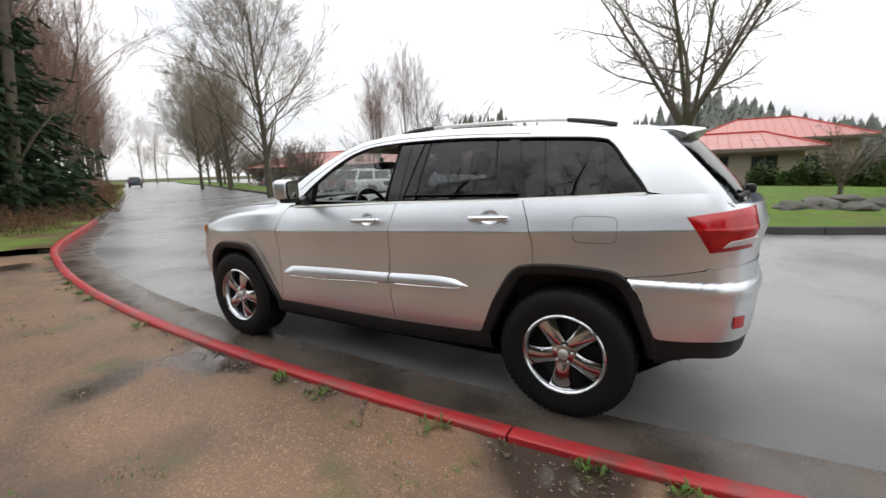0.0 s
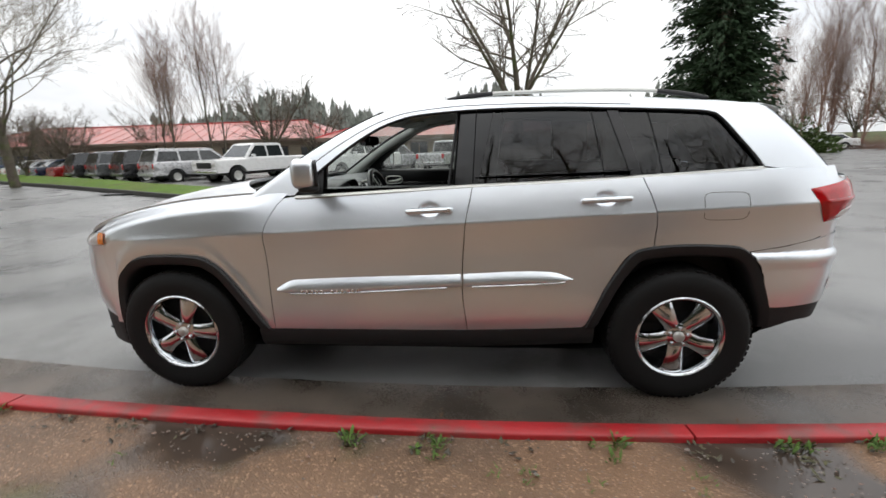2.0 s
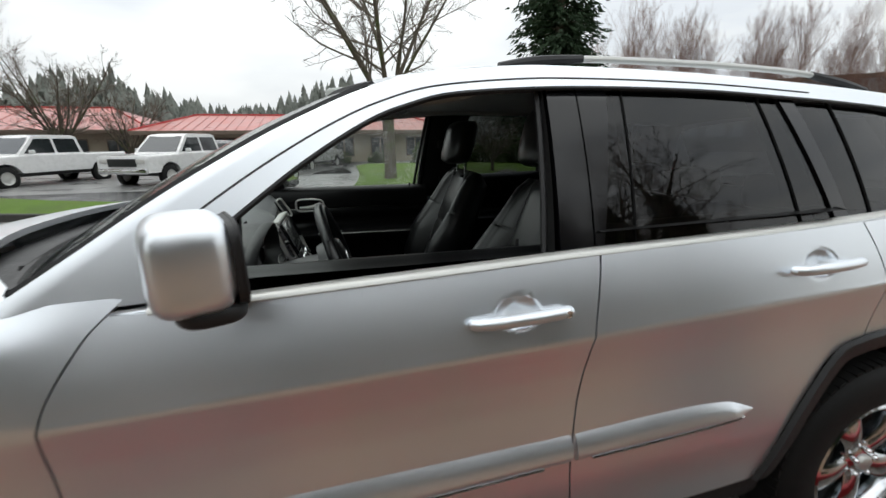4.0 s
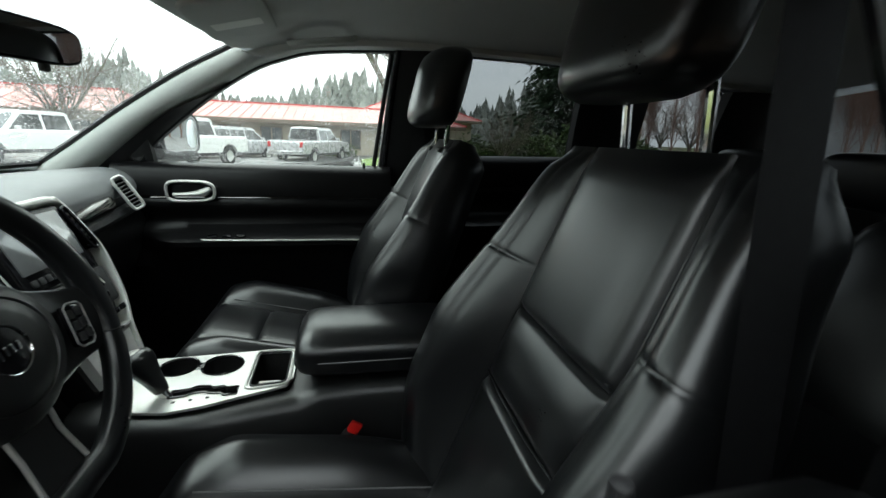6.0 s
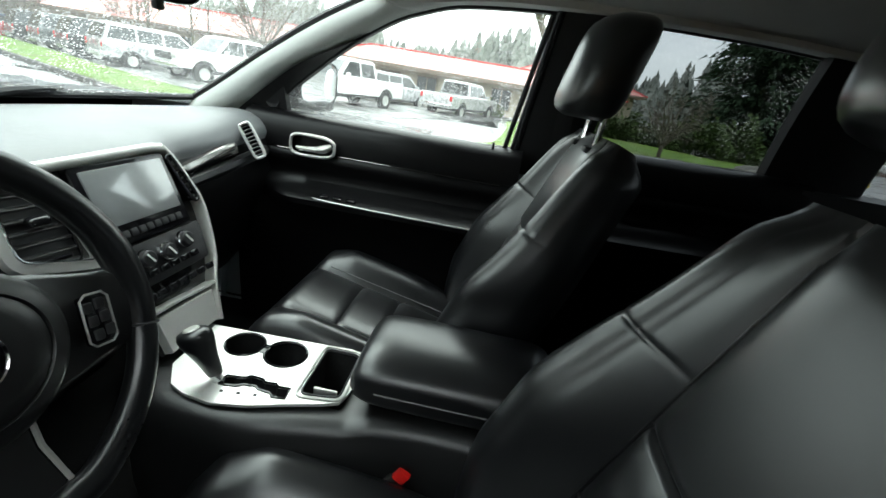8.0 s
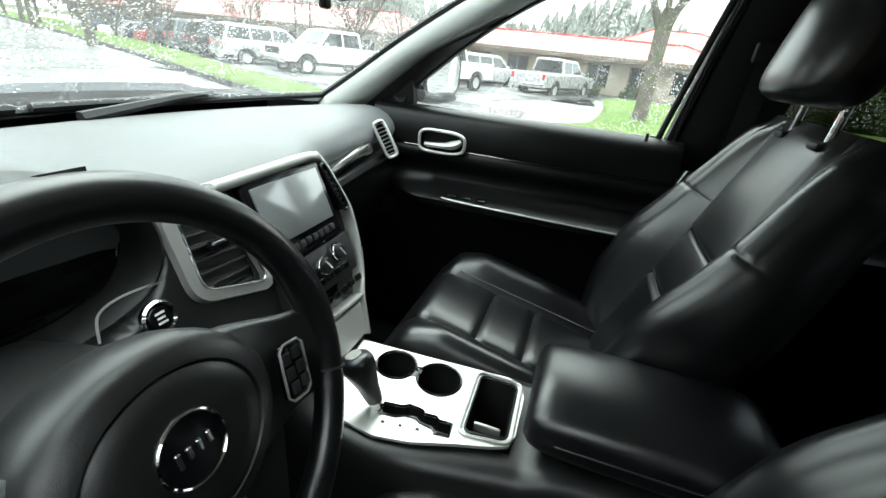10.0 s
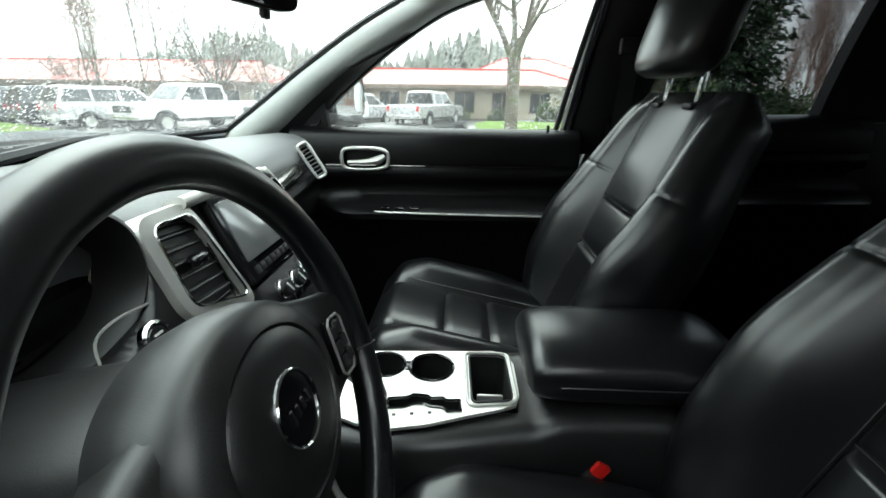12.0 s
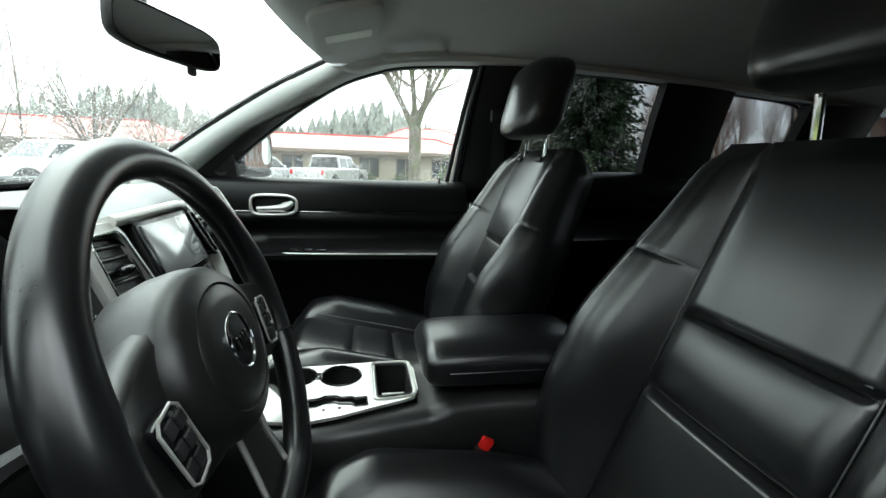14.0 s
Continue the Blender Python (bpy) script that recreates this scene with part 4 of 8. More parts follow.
# handles
for side in (-1, 1):
    for k, (hx, hz) in enumerate(HANDLES):
        bm = bmesh.new()
        pts = [body(at_x(hx + dx), hz + 0.004 * dx / 0.1, side, pr) for dx, pr in ((-0.118, 0.014), (-0.110, 0.026), (-0.06, 0.036), (0, 0.039), (0.06, 0.036), (0.108, 0.028), (0.118, 0.014))]
        y0, y1 = abs(body(at_x(hx - 0.14), hz, side).y), abs(body(at_x(hx + 0.14), hz, side).y)
        for v, pr in enumerate((0.010, 0.024, 0.030, 0.031, 0.030, 0.025, 0.012)):
            pts[v].y = side * (lerp(y0, y1, v / 6) + pr)
        tube(bm, along(pts, 24), [0.0145 + 0.003 * math.sin(math.pi * j / 23) - (0.004 if j in (0, 23) else 0) for j in range(24)], 12, flat=0.85)
        h = part("door_handle", bm, SILVER, doors[side, k], "silver pull handle")
        if k == 0 and side < 0:
            bm = bmesh.new()
            lathe(bm, [(0.0, 0.004), (0.009, 0.003), (0.011, 0.0)], 14, Matrix.Translation((hx + 0.104, side * (y1 + 0.037), hz + 0.004)) @ pose(0, 0, 0, 90))
            part("key_lock", bm, CHROME, h, "key lock")

# fuel flap on the driver's side: a raised lid with its seam
def fuel_outline(g):
    pts = []
    for k in range(40):
        a = 2 * math.pi * k / 40
        cx, cz = math.copysign(abs(math.cos(a)) ** 0.35, math.cos(a)), math.copysign(abs(math.sin(a)) ** 0.35, math.sin(a))
        pts.append((3.066 + cx * (0.110 + g), 1.113 + cz * (0.070 + g)))
    return pts


bm = bmesh.new()
tube(bm, [body(at_x(x), z, -1, 0.0005) for x, z in fuel_outline(0)], 0.0013, 5, close=True)
part("fuel_flap_seam", bm, BLACK_TRIM, car)
bm = bmesh.new()
tube(bm, [body(at_x(x), z, -1, 0.0005) for x, z in ((3.235, 0.868), (3.40, 0.890), (3.56, 0.921), (3.60, 0.935))], 0.002, 5)
part("bumper_seam", bm, BLACK_TRIM, car)

# door mirrors
def superbox(bm, c, r, e=0.5, nu=28, nv=16, m=None, keep=None):
    """A rounded box, as a superellipsoid of half sizes r."""
    m = m if m is not None else Matrix.Identity(4)

    def pw(t):
        return math.copysign(abs(t) ** e, t)
    rows = []
    for j in range(nv + 1):
        b = -math.pi / 2 + math.pi * j / nv
        rows.append([Vector(c) + m @ Vector((r[0] * pw(math.cos(b)) * pw(math.cos(a)), r[1] * pw(math.cos(b)) * pw(math.sin(a)), r[2] * pw(math.sin(b))))
                     for a in (2 * math.pi * i / nu for i in range(nu))])
    grid(bm, rows, close_v=True)


for side, mx, my, yaw, wide, tall in ((-1, 0.945, 1.106, 20, 0.080, 0.0735), (1, 0.868, 1.072, 28, 0.105, 0.086)):
    swing = pose(0, 0, 0, 0, 0, side * -yaw).to_3x3()
    bm = bmesh.new()
    superbox(bm, (mx, side * my, 1.336), (0.060, wide, tall), 0.50, m=swing)
    mi = part("door_mirror", bm, SILVER, car, "silver door mirror with a black base", smooth=60)
    bm = bmesh.new()
    superbox(bm, (mx + 0.011, side * (my - 0.028), 1.336 - tall), (0.052, wide + 0.008, 0.022), 0.6, m=swing)
    superbox(bm, (mx - 0.017, side * (my - 0.044), 1.330), (0.052, wide - 0.018, tall - 0.004), 0.5, m=swing)
    tube(bm, [(mx + 0.02, side * (my - 0.086), 1.245), (0.93, side * 0.95, 1.25), (0.89, side * 0.885, 1.262)], [0.03, 0.028, 0.034], 10, flat=0.6)
    part("mirror_base", bm, BLACK_TRIM, mi, "black mirror foot")
    bm = bmesh.new()
    rim = []
    for k in range(40):
        a = 2 * math.pi * k / 40
        rim.append((0.0, (wide - 0.006) * math.copysign(abs(math.cos(a)) ** 0.45, math.cos(a)), (tall - 0.0105) * math.copysign(abs(math.sin(a)) ** 0.45, math.sin(a))))
    face = Vector((mx, side * my, 1.335)) + swing @ Vector((0.0635, 0, 0))
    at = Matrix.Translation(face) @ pose(0, 0, 0, 0, -2 if side < 0 else 0.3, side * -(yaw if side < 0 else yaw - 8))
    grid(bm, [[Vector((0, 0, 0)) for _ in rim], [Vector(p) * 0.6 for p in rim], [Vector(p) for p in rim]], close_v=True)
    bmesh.ops.transform(bm, matrix=at, verts=bm.verts)
    part("mirror_glass", bm, MIRROR, mi, "mirror glass", smooth=0)
    bm = bmesh.new()
    tube(bm, [at @ Vector(p) for p in rim], 0.0035, 6, close=True)
    grid(bm, [[at @ (Vector(p) * 1.02) for p in rim], [at @ (Vector(p) * 1.0 + Vector((-0.012, 0, 0))) for p in rim]], close_v=True)
    part("mirror_rim", bm, BLACK_TRIM, mi)

# ---- wheels: axis along y, outer face towards -y ----
def wheel_meshes():
    turn = pose(0, 0, 0, 90)
    bm = bmesh.new()
    prof = [(0.215, 0.115), (0.232, 0.120), (0.245, 0.124), (0.30, 0.132), (0.345, 0.128), (0.368, 0.112), (0.380, 0.09), (0.3845, 0.05), (0.3845, -0.05), (0.380, -0.09), (0.368, -0.112),
            (0.345, -0.128), (0.30, -0.132), (0.245, -0.124), (0.215, -0.115)]
    lathe(bm, prof, 64, turn)
    tyre = to_mesh("tyre", bm, RUBBER, 40)
    bm = bmesh.new()
    for k in range(64):
        for row in (-0.075, 0.0, 0.075):
            a = 2 * math.pi * (k + (0.5 if row else 0)) / 64
            box(bm, (0.3795 * math.cos(a), row + 0.0, 0.3795 * math.sin(a)), (0.010, 0.055, 0.026), 0.0, m=Matrix.Rotation(-a, 4, "Y"))
    tread = to_mesh("tread", bm, RUBBER, 0)
    bm = bmesh.new()
    lathe(bm, [(0.236, 0.112), (0.238, 0.122), (0.231, 0.127), (0.222, 0.122), (0.214, 0.108), (0.205, 0.08), (0.198, 0.0), (0.205, -0.10)], 64, turn)
    rim = to_mesh("rim", bm, WHEEL_CHROME, 60)
    bm = bmesh.new()
    lathe(bm, [(0.0, 0.025), (0.15, 0.022), (0.20, 0.01)], 40, turn)
    disc = to_mesh("brake_disc", bm, BLACK_TRIM, 60)
    # one spoke: a broad bar with a raised keel, widening to the rim
    bm = bmesh.new()
    rows = []
    for i in range(13):
        t = i / 12
        r = lerp(0.045, 0.212, t)
        half = lerp(0.043, 0.060, smooth01((t - 0.15) / 0.85)) * (1 - 0.10 * math.sin(math.pi * t))
        dep = lerp(0.100, 0.104, t) + 0.010 * math.sin(math.pi * t)
        rows.append([(w * half, -(dep - 0.014 * abs(w) ** 2.4) if abs(w) <= 1 else -(dep - 0.045), r)
                     for w in (-1.04, -1, -0.84, -0.5, 0, 0.5, 0.84, 1, 1.04)])
    grid(bm, rows)
    spoke = to_mesh("spoke", bm, WHEEL_CHROME, 45)
    bm = bmesh.new()
    lathe(bm, [(0.0, 0.106), (0.05, 0.105), (0.072, 0.098), (0.076, 0.08)], 40, turn)
    hub = to_mesh("hub_plate", bm, WHEEL_CHROME, 50)
    bm = bmesh.new()
    lathe(bm, [(0.0, 0.123), (0.022, 0.122), (0.029, 0.116), (0.031, 0.10)], 28, turn)
    cap = to_mesh("centre_cap", bm, SATIN, 50)
    bm = bmesh.new()
    lathe(bm, [(0.0, 0.122), (0.006, 0.121), (0.0095, 0.115), (0.0100, 0.10)], 10, turn)
    nut = to_mesh("wheel_nut", bm, CHROME, 50)
    return tyre, tread, rim, disc, spoke, hub, cap, nut


tyre, tread, rim_mesh, disc, spoke, hub, cap, nut = wheel_meshes()
for k, (x, side) in enumerate(((0, -1), (2.915, -1), (0, 1), (2.915, 1))):
    w = again("wheel", rim_mesh, car, pose(x, side * 0.812, 0.385, 0, 0, 0 if side < 0 else 180) @ pose(0, 0, 0, 0, (18, 41, 7, 60)[k], 0), "chrome five-spoke wheel")
    again("tyre", tyre, w, Matrix.Identity(4), "black rubber tyre")
    again("tread", tread, w, Matrix.Identity(4))
    again("brake_disc", disc, w, Matrix.Identity(4))
    again("hub_plate", hub, w, Matrix.Identity(4))
    again("centre_cap", cap, w, Matrix.Identity(4))
    for j in range(5):
        again("spoke", spoke, w, pose(0, 0, 0, 0, 72 * j, 0))
        again("wheel_nut", nut, w, pose(0, 0, 0, 0, 72 * j + 36, 0) @ pose(0, 0, 0.050))

# ---- the car: inside ----
def loft(bm, rings, cap=True):
    vs = grid(bm, rings, close_v=True)
    if cap:
        bm.faces.new(vs[0][::-1])
        bm.faces.new(vs[-1])
    return vs


# floor and tunnel
bm = bmesh.new()
grid(bm, [[(x, y, z) for y, z in ((-0.86, 0.44), (-0.80, 0.42), (-0.2, 0.42), (-0.14, 0.55), (0.14, 0.55), (0.2, 0.42), (0.80, 0.42), (0.86, 0.44))] for x in (0.30, 0.6, 1.2, 2.0, 2.45, 2.5, 3.5)])
part("cabin_floor", bm, CARPET, car, "black carpet floor")
bm = bmesh.new()
grid(bm, [[(0.30, y, z) for y in (-0.86, 0, 0.86)] for z in (0.40, 0.8, 1.19)])
part("firewall", bm, CARPET, car)

# headliner and roof-side trims
def liner_z(x, y):
    edge = spline(ROOF_LINE, x) - 0.045
    return edge + 0.040 * (1 - min(abs(y) / 0.62, 1) ** 2.2)


bm = bmesh.new()
grid(bm, [[(lerp(1.10 + 0.12 * abs(j / 12 - 1) ** 2, 3.34, i / 30), (j / 12 - 1) * 0.615, liner_z(lerp(1.10 + 0.12 * abs(j / 12 - 1) ** 2, 3.34, i / 30), (j / 12 - 1) * 0.615)
            if i else spline(ROOF_LINE, 1.22) - 0.02 + 0.04 * (1 - (j / 12 - 1) ** 2)) for j in range(25)] for i in range(31)])
part("headliner", bm, HEADLINER, car, "light grey cloth headliner", smooth=60)
for side in (-1, 1):
    cut = max(i for i in range(N_RING) if top_out[i][0] < 1.24)
    a_rows, r_rows, corner = [], [], []
    for i in range(N_RING):
        d = gpoint(top_in[i], side, 0.034)
        x, z = top_out[i]
        if x > 3.30:
            break
        if x < 1.24:
            w = screen_edge(max(x, 0.54), side) + Vector((0.012, -side * 0.028, -0.022))
            lip = screen_edge(max(x, 0.54), side) + Vector((0.0, -side * 0.004, -0.012))
        else:
            w = Vector((x, side * 0.610, liner_z(x, 0.612)))
            lip = w
        if x < 1.24:
            outer = d
            d = w.lerp(d, lerp(0.60, 1.0, smooth01((x - 0.80) / 0.22)))
            if x < 1.04:
                corner.append([d + Vector((0.004, -side * 0.012, -0.006)), d.lerp(outer, 0.5) + Vector((0.003, -side * 0.008, 0)), outer + Vector((0, -side * 0.002, 0)), gpoint(top_in[i], side, 0.006)])
        m1 = w.lerp(d, 0.35) + Vector((0.006, -side * 0.022, -0.012))
        m2 = w.lerp(d, 0.75) + Vector((0.004, -side * 0.020, -0.008))
        row = [lip, w, m1, m2, d, gpoint(top_in[i], side, 0.004)]
        if i <= cut:
            a_rows.append(row)
        if i >= cut:
            r_rows.append(row)
    bm = bmesh.new()
    grid(bm, a_rows)
    part("windscreen_pillar_trim", bm, PILLAR, car, "light grey windscreen pillar trim", smooth=70)
    bm = bmesh.new()
    grid(bm, corner)
    part("pillar_corner_cover", bm, BLACK_TRIM, car, "black cover at the foot of the windscreen pillar", smooth=70)
    bm = bmesh.new()
    grid(bm, r_rows)
    part("roof_side_trim", bm, HEADLINER, car, "grey roof edge trim over the doors", smooth=70)
    bm = bmesh.new()
    tube(bm, [gpoint(p, side, 0.022) for p in top_in if p[0] < 1.74] , 0.008, 6)
    tube(bm, [gpoint((lerp(1.655, 1.705, t), lerp(1.225, 1.625, t)), side, 0.026) for t in (0, 0.25, 0.5, 0.75, 1)], 0.009, 6)
    part("door_weatherstrip", bm, BLACK_TRIM, car)
    # door pillars and rear pillars, dark
    for nm, b0, b1, t0, t1 in (("middle_pillar_trim", 1.668, 1.90, 1.715, 1.955), ("rear_pillar_trim", 2.497, 2.80, 2.425, 2.72), ("tail_pillar_trim", 3.16, 3.5, 3.04, 3.35)):
        rows = []
        for i in range(9):
            xb, xt = lerp(b0, b1, i / 8), lerp(t0, t1, i / 8)
            rows.append([Vector((lerp(xb, xt, j / 12), side * (side_y(min(lerp(xb, xt, j / 12), 3.3), lerp(1.16, 1.66, j / 12)) - 0.050 - 0.025 * math.sin(math.pi * i / 8)), lerp(1.16, 1.66 if xt < 3 else 1.575, j / 12))) for j in range(13)])
        bm = bmesh.new()
        shell(bm, rows, (0, side * 0.045, 0))
        part(nm, bm, DARK_PILLAR, car, "dark plastic pillar trim", smooth=60)
    bm = bmesh.new()
    rows = [[gpoint((lerp(1.690, 1.725, t) + dx, lerp(1.16, 1.645, t)), side, 0.048 + dy) for t in (0, 0.2, 0.4, 0.6, 0.8, 1.0)] for dx, dy in ((-0.012, 0.0), (-0.006, 0.012), (0.006, 0.014), (0.012, 0.002))]
    grid(bm, rows)
    part("pillar_seal", bm, GLOSS_BLACK, car, "black door seal along the pillar", smooth=70)
    # belt and its guide
    bm = bmesh.new()
    y = side * 0.705
    grid(bm, [[(1.80 + dx, side * (lerp(0.665, 0.735, t)), lerp(1.46, 0.62, t)) for t in (0, 0.3, 0.6, 1)] for dx in (-0.024, 0.024)])
    belt = part("seat_belt", bm, BLACK_TRIM, car, "black seat belt on the pillar")
    bm = bmesh.new()
    box(bm, (1.80, side * 0.668, 1.475), (0.07, 0.02, 0.045), 0.008)
    part("belt_guide", bm, DARK_PILLAR, belt)

# door inner panels
DOOR_PROFILE = [(1.236, 0.842), (1.240, 0.815), (1.238, 0.795), (1.228, 0.776), (1.210, 0.764), (1.185, 0.756), (1.160, 0.752), (1.140, 0.751), (1.132, 0.7505), (1.128, 0.7545), (1.122, 0.7545), (1.117, 0.749), (1.100, 0.746),
                (1.085, 0.748), (1.072, 0.760), (1.050, 0.764), (1.030, 0.757), (1.014, 0.732), (1.005, 0.700), (1.000, 0.662), (0.991, 0.645), (0.974, 0.645), (0.950, 0.664), (0.90, 0.692), (0.80, 0.712), (0.62, 0.722), (0.45, 0.735)]


def door_inner(side, x0, x1, lift, name, label):
    rows = []
    for i in range(41):
        x = lerp(x0, x1, i / 40)
        out = smooth01((x - x0 - 0.06) / 0.16) * smooth01((x1 + 0.06 - x) / 0.12)
        row = []
        for z, y in DOOR_PROFILE:
            if y < 0.735 and z > 0.9:
                y = lerp(0.735, y, out)
            row.append((x, side * y, z + lift(x) * smooth01((z - 0.5) / 0.6)))
        rows.append(row)
    bm = bmesh.new()
    shell(bm, rows, (0, side * 0.04, 0))
    return part(name, bm, DOOR_SKIN, car, label, smooth=38)


for side in (-1, 1):
    d = door_inner(side, 0.78, 1.715, lambda x: 0.0, "front_door_trim", "black padded front door trim with armrest")
    door_inner(side, 1.80, 2.62, lambda x: 0.045 + 0.02 * (x - 1.8), "rear_door_trim", "black padded rear door trim")
    bm = bmesh.new()
    tube(bm, along([(1.005, side * 0.700, 0.992), (1.08, side * 0.655, 0.996), (1.25, side * 0.643, 0.995), (1.50, side * 0.640, 0.993), (1.64, side * 0.648, 0.99)], 30), 0.0032, 6)
    part("armrest_strip", bm, SATIN, d, "thin bright strip along the armrest")
    bm = bmesh.new()
    tube(bm, along([(0.90, side * 0.7515, 1.126), (1.14, side * 0.7515, 1.1255), (1.40, side * 0.7515, 1.125), (1.66, side * 0.7515, 1.125)], 12), 0.0016, 6)
    part("waist_strip", bm, SMOKED, d)
    # pocket edge
    bm = bmesh.new()
    tube(bm, along([(1.00, side * 0.722, 0.965), (1.06, side * 0.716, 0.90), (1.2, side * 0.712, 0.855), (1.4, side * 0.712, 0.83), (1.6, side * 0.716, 0.82)], 24), 0.006, 6)
    part("pocket_edge", bm, DOOR_SKIN, d)
    # inner handle in a bright bezel
    c = Vector((1.031, side * 0.738, 1.150))

    def oval(rx, rz, e, dy, n=40):
        return [c + Vector((rx * math.copysign(abs(math.cos(a)) ** e, math.cos(a)), -side * dy, rz * math.copysign(abs(math.sin(a)) ** e, math.sin(a)) * (1 - 0.10 * math.cos(a))))
                for a in (2 * math.pi * k / n for k in range(n))]
    bm = bmesh.new()
    tube(bm, oval(0.074, 0.033, 0.55, 0.010), 0.0055, 8, close=True)
    hb = part("handle_bezel", bm, SATIN, d, "bright oval handle bezel")
    bm = bmesh.new()
    grid(bm, [oval(0.072, 0.031, 0.55, 0.006), oval(0.066, 0.026, 0.55, -0.018), oval(0.02, 0.006, 0.7, -0.020)], close_v=True)
    part("handle_cup", bm, GLOSS_BLACK, hb, "dark recess")
    bm = bmesh.new()
    tube(bm, along([c + Vector((dx, -side * dy, dz)) for dx, dy, dz in ((-0.055, 0.006, -0.012), (-0.02, 0.014, -0.011), (0.02, 0.016, -0.008), (0.045, 0.012, -0.002), (0.062, 0.008, 0.010))], 14),
         [0.006, 0.0065, 0.007, 0.0075, 0.008, 0.0085, 0.009, 0.0095, 0.011, 0.013, 0.014, 0.013, 0.011, 0.008], 8)
    part("handle_lever", bm, SATIN, hb, "bright lever")
    # switches on the armrest, lock pin on the sill
    for k in range(3):
        bm = bmesh.new()
        box(bm, (1.10 + 0.045 * k, side * 0.672, 1.004), (0.030, 0.020, 0.010), 0.003, m=pose(0, 0, 0, side * 12))
        part("window_switch", bm, GLOSS_BLACK, d)
    bm = bmesh.new()
    lathe(bm, [(0.0, 0.022), (0.004, 0.021), (0.005, 0.0)], 10, Matrix.Translation((1.615, side * 0.79, 1.234)))
    part("lock_pin", bm, BLACK_TRIM, d, "small lock pin")
    # mirror corner with its small speaker
    rows = []
    for i in range(10):
        x = lerp(0.70, 0.965 if side < 0 else 0.893, i / 9)
        zt = max(spline(DLO_TOP, max(x, 0.80)) + (0.03 if x < 0.9 else 0.02), 1.24)
        rows.append([Vector((x, side * (side_y(x, z) - 0.045), z)) for z in (lerp(1.19, zt, j / 6) for j in range(7))])
    bm = bmesh.new()
    shell(bm, rows, (0, side * 0.03, 0))
    part("mirror_corner_trim", bm, DARK_PILLAR, d, "black inner mirror corner with a small speaker", smooth=50)
    bm = bmesh.new()
    lathe(bm, [(0.0, 0.002), (0.018, 0.003), (0.022, 0.007), (0.026, 0.003), (0.027, 0.0)], 24, Matrix.Translation((0.868 if side < 0 else 0.845, side * 0.832, 1.262)) @ pose(0, 0, 0, 90 * side))
    part("tweeter", bm, BLACK_TRIM, d)

# the fittings stand turned a little in the shell
FITTED = Matrix.Translation((1.45, 0.55, 0)) @ Matrix.Rotation(radians(-1.5), 4, "Z") @ Matrix.Translation((-1.45, -0.55, 0))


def fitting(name, label):
    ob = new(name)
    ob.parent = car
    ob.matrix_basis = FITTED
    return tagged(ob, label)


# ---- seats ----
CREST = [(0.0, 0.045), (0.10, 0.082), (0.20, 0.104), (0.30, 0.104), (0.42, 0.078), (0.50, 0.058), (0.62, 0.036), (0.69, 0.015)]
WELTS = (0.273, 0.412)


def narrowing(s):
    """How a backrest grows narrower towards its top."""
    return 1.0 - 0.10 * smooth01((s - 0.45) / 0.25) - 0.08 * smooth01((s - 0.64) / 0.06)


